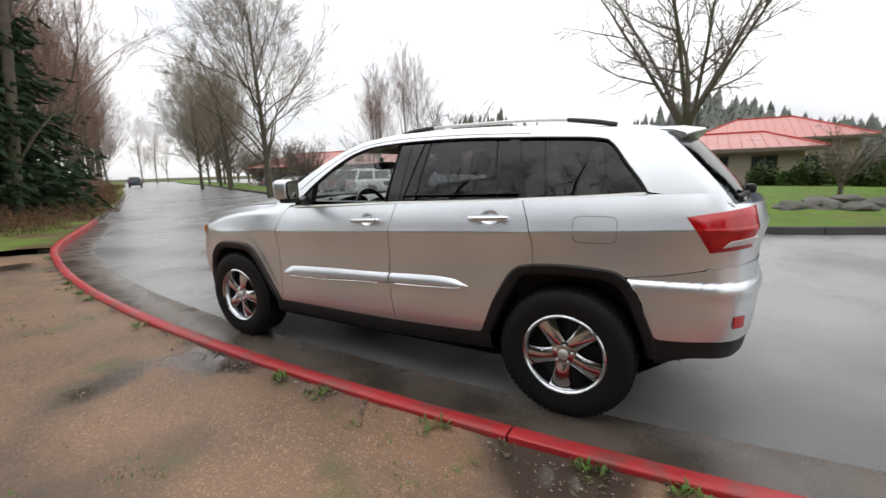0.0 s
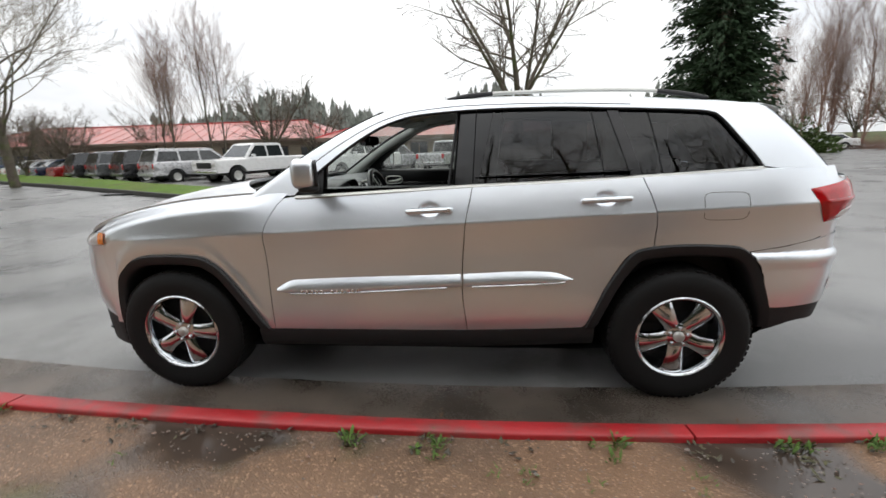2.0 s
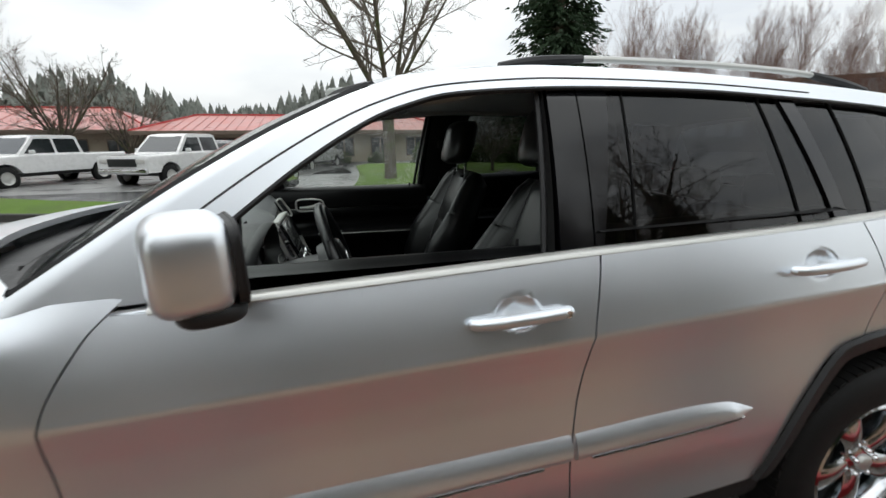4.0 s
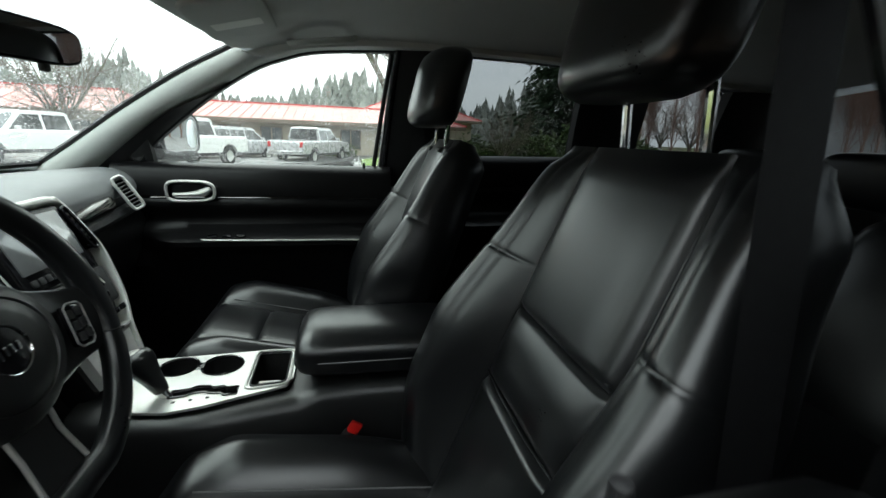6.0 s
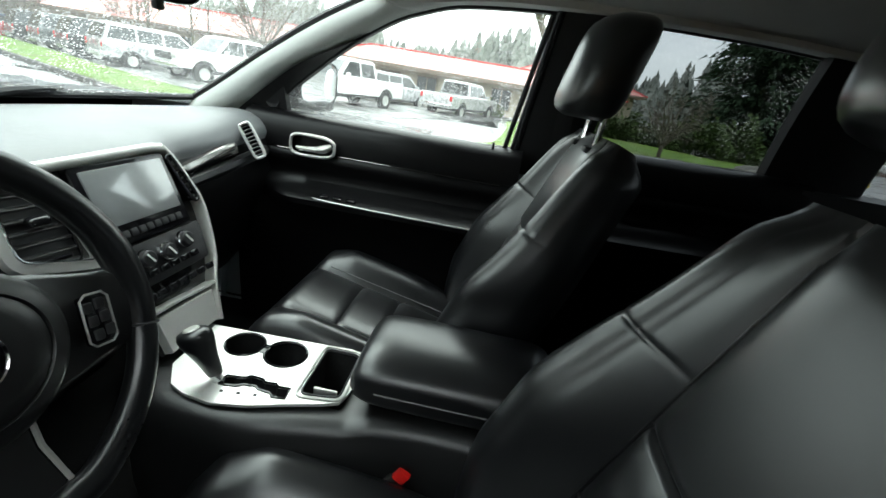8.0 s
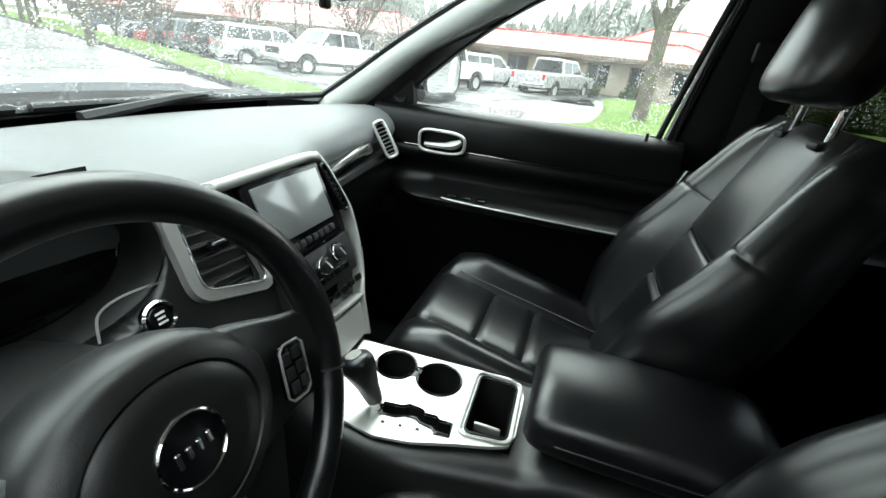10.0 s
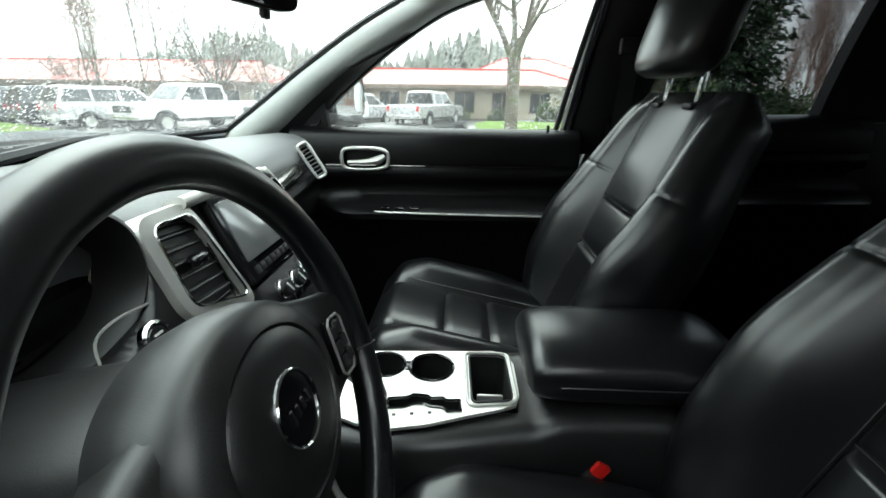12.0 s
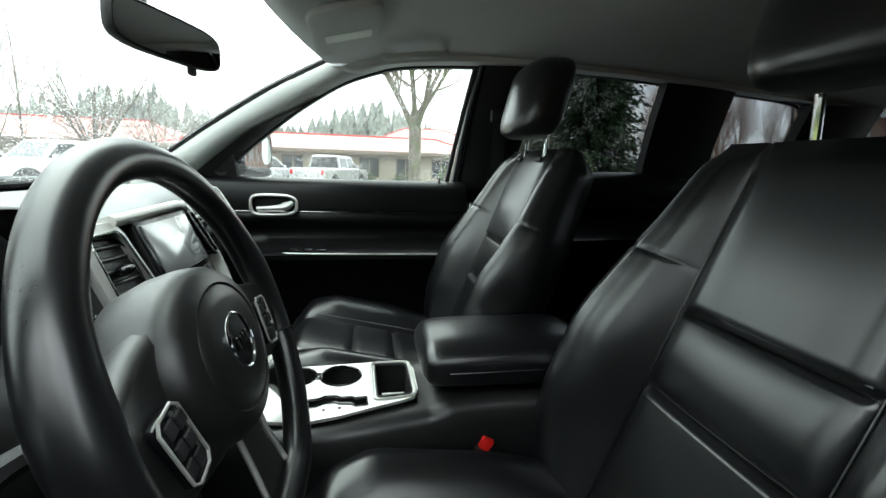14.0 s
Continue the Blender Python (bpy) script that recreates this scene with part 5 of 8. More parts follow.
def seat(cx, cy, recline, name, label, rise, fall):
    st = fitting(name, label)
    r = radians(recline)

    def at(s, f, w):
        return Vector((cx + s * math.sin(r) - f * math.cos(r), cy + w, 0.70 + s * math.cos(r) + f * math.sin(r)))
    # backrest
    bm = bmesh.new()
    rings = []
    ss = sorted([-0.03, 0.0] + [0.69 * k / 40 for k in range(1, 40)] + [q + d for q in (*WELTS, 0.48) for d in (-0.012, -0.006, -0.003, 0, 0.003, 0.006, 0.012)] + [0.68, 0.692, 0.70])
    for s in ss:
        crest, k = spline(CREST, s), narrowing(s)
        end = smooth01((0.705 - s) / 0.05)
        g = 0.011 * sum(math.exp(-((s - q) / 0.0055) ** 2) for q in WELTS)
        puff = 0.016 * abs(math.sin(math.pi * (s - WELTS[0]) / (WELTS[1] - WELTS[0]))) ** 0.6 if WELTS[0] < s < WELTS[1] else 0.016
        gb = 0.0025 * math.exp(-((s - 0.48) / 0.004) ** 2)
        front = []
        for w, f in ((0.0, puff - g), (0.06, puff - g), (0.105, puff * 0.9 - g), (0.128, puff * 0.6 - g), (0.136, 0.002 - 0.4 * g), (0.141, -0.006), (0.147, 0.002), (0.165, crest * 0.32 - gb), (0.184, crest * 0.66 - gb), (0.197, crest * 0.84 - gb),
                     (0.201, crest * 0.87 - 0.002 - gb), (0.205, crest * 0.91 - gb), (0.222, crest - gb), (0.240, crest * 0.93 - gb), (0.255, crest * 0.62 - gb), (0.262, crest * 0.1 - 0.01), (0.260, -0.05), (0.24, -0.085), (0.12, -0.10), (0.0, -0.105)):
            f2 = f if f < 0 else f * end
            front.append((w * (k * (1.0 + 0.12 * smooth01((0.60 - s) / 0.25) * smooth01((w - 0.16) / 0.08)) if w > 0.16 else lerp(1.0, k, 0.35)), f2 if f > -0.04 else f * lerp(0.5, 1, end)))
        ring = [at(s, f, w) for w, f in front] + [at(s, f, -w) for w, f in front[-2:0:-1]]
        rings.append(ring)
    loft(bm, rings)
    back = part("backrest", bm, LEATHER, st, "black leather backrest with stitched panels", smooth=60)
    for q in WELTS:
        bm = bmesh.new()
        tube(bm, [at(q + 0.008, 0.012 if abs(w) < 0.11 else 0.006, w) for w in (-0.133, -0.11, -0.05, 0, 0.05, 0.11, 0.133)], 0.0018, 8)
        part("panel_welt", bm, LEATHER, back, "raised seam across the panel")
    for w in (-0.143, 0.143):
        bm = bmesh.new()
        tube(bm, [at(q, 0.0, w * lerp(1.0, narrowing(q), 0.35)) for q in (0.02 + 0.63 * k / 50 for k in range(51))], 0.0016, 6)
        part("panel_welt", bm, LEATHER, back, "raised seam along the panel")
    # stitched welts
    for w in (0.2015, -0.2015):
        bm = bmesh.new()
        tube(bm, [at(q, spline(CREST, q) * 0.870 - 0.0036, w * narrowing(q) * (1.0 + 0.12 * smooth01((0.60 - q) / 0.25) * smooth01((0.2015 - 0.16) / 0.08))) for q in (0.02 + 0.63 * k / 60 for k in range(61))], 0.0009, 5)
        part("stitching", bm, STITCH, back, "line of grey stitching")
    # cushion
    bm = bmesh.new()
    rings = []
    n = 44
    for i in range(n + 1):
        t = i / n
        x = lerp(-0.485, 0.10, t)
        end = smooth01(t / 0.12) ** 0.6
        zt = rise - fall * t
        bol = 0.045 * smooth01((t - 0.02) / 0.25) * smooth01((1.05 - t) / 0.5) + 0.01
        g = 0.009 * sum(math.exp(-((x - q) / 0.005) ** 2) for q in (-0.285, -0.165))
        prof = []
        for w, h in ((0.0, 0.006 - g), (0.07, 0.005 - g), (0.105, 0.001 - g), (0.122, -0.004 - g), (0.128, -0.012), (0.134, -0.002), (0.165, bol * 0.6), (0.200, bol * 0.95), (0.225, bol), (0.246, bol * 0.7), (0.258, bol * 0.05), (0.262, -0.04), (0.256, -0.12), (0.242, -0.20), (0.0, -0.22)):
            z = zt + h
            if h > -0.1:
                z = lerp(zt - 0.07, z, end)
            prof.append((w * lerp(0.93, 1.0, end), z))
        rings.append([Vector((cx + 0.0 + x, cy + w, z)) for w, z in prof] + [Vector((cx + x, cy - w, z)) for w, z in prof[-2:0:-1]])
    loft(bm, rings)
    cu = part("seat_cushion", bm, LEATHER, st, "black leather seat cushion with stitched panels", smooth=60)
    for w in (0.131, -0.131):
        for dw in (0.010,):
            bm = bmesh.new()
            tube(bm, [Vector((cx + lerp(-0.40, 0.02, k / 20), cy + w + math.copysign(dw, w), rise - fall * (lerp(0.145, 0.86, k / 20)) + 0.006)) for k in range(21)], 0.0016, 5)
            part("stitching", bm, STITCH, cu)
    # side skirt and slide
    bm = bmesh.new()
    box(bm, (cx - 0.20, cy, 0.52), (0.50, 0.44, 0.14), 0.03)
    part("seat_base", bm, BLACK_TRIM, st)
    # head restraint
    hx, ahead, lift = (cx + 0.235, 0.0, 0.0) if cy > 0 else (cx + 0.272, 0.042, 0.026)
    bm = bmesh.new()
    rings = []
    for i in range(25):
        t = i / 24
        z = lerp(1.385, 1.592, t) + lift
        e = math.sqrt(max(1 - (2 * t - 1) ** 6, 0.0)) if 0 < t < 1 else 0.25
        ww = 0.132 * (0.90 + 0.10 * math.sin(math.pi * t)) * (0.55 + 0.45 * e)
        lean = 0.05 * (t - 0.5)
        ring = []
        for k in range(40):
            a = 2 * math.pi * k / 40
            ca, sa = math.copysign(abs(math.cos(a)) ** 0.6, math.cos(a)), math.copysign(abs(math.sin(a)) ** 0.6, math.sin(a))
            ring.append(Vector((hx - ahead + lean + 0.058 * ca * (0.5 + 0.5 * e) - (0.020 * (1 - sa * sa) if ca < 0 else 0) * e, cy + ww * sa, z)))
        rings.append(ring)
    loft(bm, rings)
    hr = part("head_restraint", bm, LEATHER, st, "black leather head restraint on chrome posts", smooth=70)
    for dy in (-0.077, 0.077):
        bm = bmesh.new()
        tube(bm, [(hx - 0.012 + 0.012, cy + dy, 1.28), (hx + 0.012 - ahead * 0.6, cy + dy, 1.43 + lift)], 0.0068, 10)
        part("post", bm, CHROME, hr, "chrome post")
        bm = bmesh.new()
        box(bm, (hx - 0.002, cy + dy, 1.325), (0.034, 0.040, 0.014), 0.005)
        part("post_guide", bm, BLACK_TRIM, hr)
    return st


seat(1.700, -0.370, 21.3, "driver_seat", "black leather driver's seat", 0.778, 0.075)
seat(1.583, 0.397, 21.0, "passenger_seat", "black leather front passenger's seat", 0.835, 0.130)

# rear bench with three head restraints
bench = fitting("rear_bench", "black leather rear bench")
bm = bmesh.new()
superbox(bm, (2.52, 0, 0.66), (0.26, 0.66, 0.10), 0.35)
part("seat_cushion", bm, LEATHER, bench, smooth=60)
for y, w in ((-0.34, 0.32), (0.34, 0.32)):
    bm = bmesh.new()
    superbox(bm, (2.82, y, 0.95), (0.09, w, 0.27), 0.35, m=pose(0, 0, 0, 0, 22, 0).to_3x3())
    part("backrest", bm, LEATHER, bench, smooth=60)
for y in (-0.40, 0.02, 0.40):
    bm = bmesh.new()
    superbox(bm, (2.93, y, 1.285), (0.05, 0.125, 0.075), 0.45)
    part("head_restraint", bm, LEATHER, bench, smooth=60)
bm = bmesh.new()
grid(bm, [[(x, y, 1.05) for y in (-0.72, 0, 0.72)] for x in (2.98, 3.5)])
part("cargo_cover", bm, CARPET, car, "black cargo cover")
bm = bmesh.new()
grid(bm, [[(3.52, y, z) for y in (-0.78, 0, 0.78)] for z in (0.42, 0.8, 1.22)])
part("tailgate_trim", bm, DARK_PILLAR, car)
for side in (-1, 1):
    bm = bmesh.new()
    grid(bm, [[(x, side * (0.76 - 0.10 * (x - 2.6)), z) for z in (0.42, 0.9, 1.24, 1.275)] for x in (2.58, 2.9, 3.2, 3.52)])
    grid(bm, [[(x, side * (0.76 - 0.10 * (x - 2.6)), 1.275), (x, side * (side_y(x, 1.28) - 0.01), 1.283)] for x in (2.58, 2.9, 3.2, 3.52)])
    part("cargo_side_trim", bm, DARK_PILLAR, car, "dark trim beside the cargo space")

# ---- dashboard ----
dash = fitting("dashboard", "soft black dashboard with satin silver trim")
DASH_SECTION = [(0.44, 1.200), (0.56, 1.214), (0.70, 1.222), (0.80, 1.219), (0.86, 1.206), (0.893, 1.185), (0.905, 1.165), (0.900, 1.145)]
DASH_LOWER = [(0.900, 1.145), (0.905, 1.135), (0.905, 1.108), (0.895, 1.098), (0.905, 1.08), (0.915, 1.05), (0.905, 0.98), (0.875, 0.88), (0.83, 0.76), (0.74, 0.64), (0.60, 0.56)]


def dash_push(y):
    """How far the dashboard stands out towards the seats: most in the middle and round the dials."""
    return 0.062 * smooth01((0.30 - abs(y + 0.02)) / 0.20) + 0.045 * smooth01((0.21 - abs(y + 0.41)) / 0.10)


def dash_hood(y):
    return 0.030 * smooth01((0.20 - abs(y + 0.41)) / 0.07)


ys = [lerp(-0.76, 0.76, k / 76) for k in range(77)]
bm = bmesh.new()
rows = []
for y in ys:
    k, h = dash_push(y), dash_hood(y)
    curve = -0.05 * (abs(y) / 0.76) ** 2
    base = 0.115 * (abs(y) / 0.72) ** 2.2
    rows.append([(lerp(x + base * (1 - i / 4) if i < 4 else x, x + k + curve, smooth01(i / 6)) if i < 6 else x + k + curve, y, z + h * smooth01((i - 1) / 3) * (1 if i < 7 else 0.5)) for i, (x, z) in enumerate(DASH_SECTION)])
grid(bm, rows)
part("dash_pad", bm, DASH_TOP_LIT, dash, "soft grained dash top, painted lighter for the windscreen light", smooth=60)
bm = bmesh.new()
rows = []
for y in ys:
    k = dash_push(y) * 0.7
    curve = -0.05 * (abs(y) / 0.76) ** 2
    first = dash_push(y) - k
    rows.append([(x + k + curve + first * (1 - min(i / 4, 1)), y, z) for i, (x, z) in enumerate(DASH_LOWER)])
grid(bm, rows)
part("lower_dash", bm, DOOR_SKIN, dash, "black lower dashboard and glove box", smooth=60)
# bright strip before the passenger
bm = bmesh.new()
rows = []
for k in range(25):
    y = lerp(0.165, 0.505, k / 24)
    x = 0.905 + dash_push(y) - 0.05 * (y / 0.76) ** 2 + 0.004
    z = lerp(1.112, 1.142, smooth01(k / 24))
    w = lerp(0.014, 0.017, k / 24)
    rows.append([(x - 0.006, y, z + w + 0.003), (x + 0.004, y, z + w), (x + 0.012, y, z + 0.2 * w), (x + 0.012, y, z - 0.5 * w), (x + 0.004, y, z - w), (x - 0.006, y, z - w - 0.003)])
vs = grid(bm, rows)
bm.faces.new(vs[0])
bm.faces.new(vs[-1][::-1])
part("dash_strip", bm, SMOKED, dash, "smoked bright strip across the dashboard")
bm = bmesh.new()
tube(bm, [(0.912 + dash_push(y) * 0.9 - 0.05 * (y / 0.76) ** 2, y, lerp(1.085, 1.112, (y - 0.16) / 0.54)) for y in [0.16 + 0.03 * k for k in range(19)]], [0.018] * 19, 8)
part("dash_roll", bm, LEATHER, dash, "rounded lip under the strip")


def vent(name, parent, m, w, h, slats, bend=0.0, round_=0.55, rim=0.009, slat_along="y", mat=SATIN):
    """An air vent in a frame: local x to its right, local z up, facing local -y."""
    def ring(rx, rz, dy):
        return [m @ Vector((rx * math.copysign(abs(math.cos(a)) ** round_, math.cos(a)) + bend * math.sin(a), dy, rz * math.copysign(abs(math.sin(a)) ** round_, math.sin(a)))) for a in (2 * math.pi * k / 44 for k in range(44))]
    bm = bmesh.new()
    tube(bm, ring(w, h, -0.004), rim, 8, close=True)
    v = part(name, bm, mat, parent, "air vent in a satin silver frame")
    bm = bmesh.new()
    grid(bm, [ring(w, h, -0.002), ring(w * 0.96, h * 0.96, 0.03), ring(w * 0.1, h * 0.1, 0.032)], close_v=True)
    part("vent_duct", bm, GLOSS_BLACK, v)
    for k in range(slats):
        t = (k + 0.5) / slats * 2 - 1
        bm = bmesh.new()
        if slat_along == "y":
            half = w * (0.97 if abs(t) < 0.75 else 0.90)
            box(bm, (0, 0, 0), (2 * half, 0.022, 0.0045), 0.0015, 1, m=pose(bend * t, 0.006, t * h, 28))
        else:
            box(bm, (0, 0, 0), (2 * w * 0.95, 0.010, 0.006), 0.0015, 1, m=pose(bend * t, 0.002, t * h * 0.94, 20))
        bmesh.ops.transform(bm, matrix=m, verts=bm.verts)
        part("vent_slat", bm, DASH, v)
    return v


# side vent before the passenger, tall and narrow, leaning
zv = Vector((-0.50, -0.04, 0.86)).normalized()
nv = Vector((0.50, -0.82, 0.25))
nv = (nv - zv * nv.dot(zv)).normalized()
m_side = Matrix((( -nv).cross(zv), -nv, zv)).transposed().to_4x4()
m_side.translation = (0.908, 0.562, 1.163)
vent("passenger_vent", dash, m_side, 0.0155, 0.052, 9, rim=0.0048, slat_along="x", round_=0.35)

# ---- centre stack: its face leans back ----
def stack(y, z, out=0.0):
    return Vector((0.975 + (1.189 - z) * 0.41 + out, y, z + out * 0.41))


def sheet(name, outline, parent, mat, out, thick, label="", smooth=30):
    """A flat plate on the stack's face from an outline of (y, z)."""
    bm = bmesh.new()
    a = [bm.verts.new(stack(y, z, out)) for y, z in outline]
    f = bm.faces.new(a)
    ext = bmesh.ops.extrude_face_region(bm, geom=[f])
    for v in ext["geom"]:
        if isinstance(v, bmesh.types.BMVert):
            v.co += Vector((-thick, 0, -thick * 0.41))
    edges = [e for e in bm.edges if all(v in a for v in e.verts)]
    bmesh.ops.bevel(bm, geom=edges, offset=min(0.003, thick * 0.4), segments=2, affect="EDGES", profile=0.5)
    return part(name, bm, mat, parent, label, smooth)


def rounded(y0, y1, z0, z1, r, n=5, skew=0.0):
    pts = []
    for cy, cz, a0 in ((y1 - r, z1 - r, 0), (y0 + r, z1 - r, 90), (y0 + r, z0 + r, 180), (y1 - r, z0 + r, 270)):
        for k in range(n + 1):
            a = radians(a0 + 90 * k / n)
            pts.append((cy + r * math.cos(a) + skew * (cz + r * math.sin(a) - z1), cz + r * math.sin(a)))
    return pts


core = sheet("stack_core", [(-0.200, 1.188), (-0.185, 1.198), (0.125, 1.210), (0.14, 1.200), (0.172, 1.085), (0.150, 1.0), (0.112, 0.935), (0.083, 0.867), (-0.06, 0.867), (-0.068, 0.94), (-0.092, 1.03), (-0.200, 1.095)],
             dash, GLOSS_BLACK, -0.014, 0.05, "black centre stack")
# satin frame: a band round the vent, over the screen and down the far side
def band(name, pts, width, parent, mat, label="", out=0.006):
    pts = along([(y, z, 0) for y, z in pts], 60)
    bm = bmesh.new()
    rows = []
    for i, p in enumerate(pts):
        d = pts[min(i + 1, 59)] - pts[max(i - 1, 0)]
        d.normalize()
        nrm = Vector((-d.y, d.x, 0))
        w = width(i / 59) if callable(width) else width
        rows.append([stack(*(p + nrm * w * k).xy, o) for k, o in ((-1, -0.018), (-0.92, out * 0.8), (-0.5, out + 0.003), (0.5, out + 0.003), (0.92, out * 0.8), (1, -0.018))])
    vs = grid(bm, rows)
    bm.faces.new(vs[0])
    bm.faces.new(vs[-1][::-1])
    return part(name, bm, mat, parent, label, smooth=60)


frame_band = band("stack_frame", [(-0.125, 1.203), (-0.05, 1.204), (0.04, 1.2055), (0.10, 1.206), (0.128, 1.200)], 0.0085, core, SATIN, "satin silver frame over the screen")


def soft_quad(corners, r, n=6):
    """An outline of four corners, each rounded by r."""
    pts = [Vector(c) for c in corners]
    out = []
    for i in range(4):
        a, b, c = pts[i - 1], pts[i], pts[(i + 1) % 4]
        p, q = b + (a - b).normalized() * r, b + (c - b).normalized() * r
        for k in range(n + 1):
            t = k / n
            out.append(p * (1 - t) ** 2 + b * 2 * t * (1 - t) + q * t * t)
    return out


VENT_OPEN = [(-0.192, 1.190), (-0.117, 1.190), (-0.094, 1.062), (-0.199, 1.093)]
VENT_OUTER = [(-0.213, 1.206), (-0.107, 1.206), (-0.078, 1.042), (-0.216, 1.080)]
bm = bmesh.new()
rows = []
for outline, r, out in ((VENT_OUTER, 0.028, -0.024), (VENT_OUTER, 0.028, -0.006), (VENT_OUTER, 0.030, 0.001), (VENT_OPEN, 0.018, 0.003), (VENT_OPEN, 0.016, 0.0), (VENT_OPEN, 0.014, -0.012)):
    grow = 0.97 if out == 0.001 else 1.0
    c = Vector((-0.150, 1.130))
    rows.append([stack(*(c + (p - c) * grow), out) for p in soft_quad(outline, r)])
grid(bm, rows, close_v=True)
vent_frame = part("vent_frame", bm, SATIN, core, "satin silver frame round the vent", smooth=40)
bm = bmesh.new()
tube(bm, [stack(*p, 0.0028) for p in soft_quad(VENT_OPEN, 0.017)], 0.0018, 6, close=True)
part("vent_rim", bm, CHROME, vent_frame, "thin bright rim")
band("stack_edge", [(0.122, 1.207), (0.138, 1.185), (0.155, 1.14), (0.168, 1.095), (0.160, 1.04), (0.142, 0.985), (0.112, 0.937), (0.098, 0.90), (0.086, 0.868)], lambda t: lerp(0.007, 0.0045, t), core, SATIN, "bright edge of the stack")
# left vent
m_v = Matrix.Translation(stack(-0.151, 1.128, -0.007)) @ Matrix.Rotation(radians(90), 4, "Z") @ pose(0, 0, 0, -22.3, 4, 0)
vent("centre_vent", core, m_v, 0.0425, 0.061, 7, bend=-0.010, round_=0.4, rim=0.0012, mat=GLOSS_BLACK)
bm = bmesh.new()
superbox(bm, stack(-0.150, 1.137, 0.002), (0.010, 0.016, 0.008), 0.7)
part("vent_tab", bm, GLOSS_BLACK, core, "vent tab")
bm = bmesh.new()
box(bm, stack(-0.150, 1.082, 0.000), (0.004, 0.045, 0.006), 0.001, 1)
part("vent_wheel", bm, GLOSS_BLACK, core)
# right vent, narrow
m_r = Matrix.Translation(stack(0.140, 1.143, 0.004)) @ Matrix.Rotation(radians(90), 4, "Z") @ pose(0, 0, 0, -22.3, -17, 0)
vent("centre_vent", core, m_r, 0.0085, 0.050, 7, rim=0.0035, slat_along="x", mat=GLOSS_BLACK)
# screen with its row of keys
rad = sheet("media_unit", rounded(-0.082, 0.116, 1.066, 1.195, 0.006, skew=-0.03), core, GLOSS_BLACK, 0.006, 0.024, "gloss black media unit")
sheet("screen", rounded(-0.068, 0.103, 1.098, 1.187, 0.003, skew=-0.03), rad, SCREEN, 0.0085, 0.003, "glossy touch screen, its sky reflection partly painted in as grey")
for k in range(9):
    sheet("media_key", rounded(-0.060 + 0.018 * k, -0.046 + 0.018 * k, 1.076, 1.088, 0.002, 2), rad, BLACK_TRIM, 0.0085, 0.003)
# climate panel
clim = sheet("climate_panel", rounded(-0.075, 0.140, 0.990, 1.062, 0.008, skew=0.12), core, BLACK_TRIM, 0.004, 0.022, "black climate panel with three dials")
for y, z in ((-0.026, 1.036), (0.024, 1.033), (0.074, 1.040)):
    m = Matrix.Translation(stack(y, z, 0.006)) @ pose(0, 0, 0, 0, 67.7, 0)
    bm = bmesh.new()
    lathe(bm, [(0.0175, 0.0), (0.0180, 0.006), (0.0165, 0.010), (0.0150, 0.010)], 28, m)
    k1 = part("dial_ring", bm, CHROME, clim, "bright dial ring")
    bm = bmesh.new()
    lathe(bm, [(0.0155, 0.004), (0.0145, 0.016), (0.012, 0.018), (0.0, 0.018)], 28, m)
    part("dial_knob", bm, BLACK_TRIM, k1)
    bm = bmesh.new()
    box(bm, (0, 0, 0), (0.020, 0.003, 0.002), 0.0, m=m @ pose(0, 0, 0.0186, 0, 0, 30))
    part("dial_mark", bm, WHITE_LABEL, k1)
for row_z, n in ((1.008, 6), (0.972, 7)):
    for k in range(n):
        y = -0.052 + 0.027 * k - (1.03 - row_z) * 0.05
        sheet("climate_key", rounded(y, y + 0.021, row_z - 0.005, row_z + 0.006, 0.002, 2), clim, GLOSS_BLACK, 0.0065, 0.003)
sheet("lower_stack_plate", [(-0.052, 0.938), (0.100, 0.930), (0.083, 0.872), (-0.050, 0.872)], core, PLATE, 0.004, 0.022, "satin silver lower plate of the stack")
band("stack_slot", [(-0.06, 0.948), (0.0, 0.946), (0.06, 0.942), (0.108, 0.940)], 0.004, core, SATIN)

# ---- instrument cluster, column trim, start button ----
bm = bmesh.new()
hood_pts = along([(1.005, -0.60, 1.10), (0.995, -0.605, 1.17), (0.97, -0.56, 1.225), (0.955, -0.41, 1.243), (0.955, -0.30, 1.236), (0.950, -0.25, 1.224), (0.945, -0.22, 1.212)], 40)
grid(bm, [[p + Vector((dx, (p.y + 0.41) * k, dz)) for dx, k, dz in ((-0.10, 0.02, 0.008), (-0.02, 0.02, 0.006), (0.0, 0.0, 0.0), (-0.004, -0.03, -0.008), (-0.07, -0.08, -0.014))] for p in hood_pts])
part("instrument_hood", bm, DASH, dash, "black hood over the dials", smooth=70)
def dial_oval(k, x, grow=1.0):
    a = 2 * math.pi * k / 72
    c, h = math.cos(a), math.sin(a)
    g = grow if h < 0 else 1 + (grow - 1) * lerp(1.0, 0.3, h)
    w = grow if c < 0 else 1 + (grow - 1) * 0.42
    return Vector((x, -0.340 + 0.105 * c * (2.2 if c < 0 else 1.0) * w, 1.163 + (0.075 if h > 0 else 0.070) * h * g))


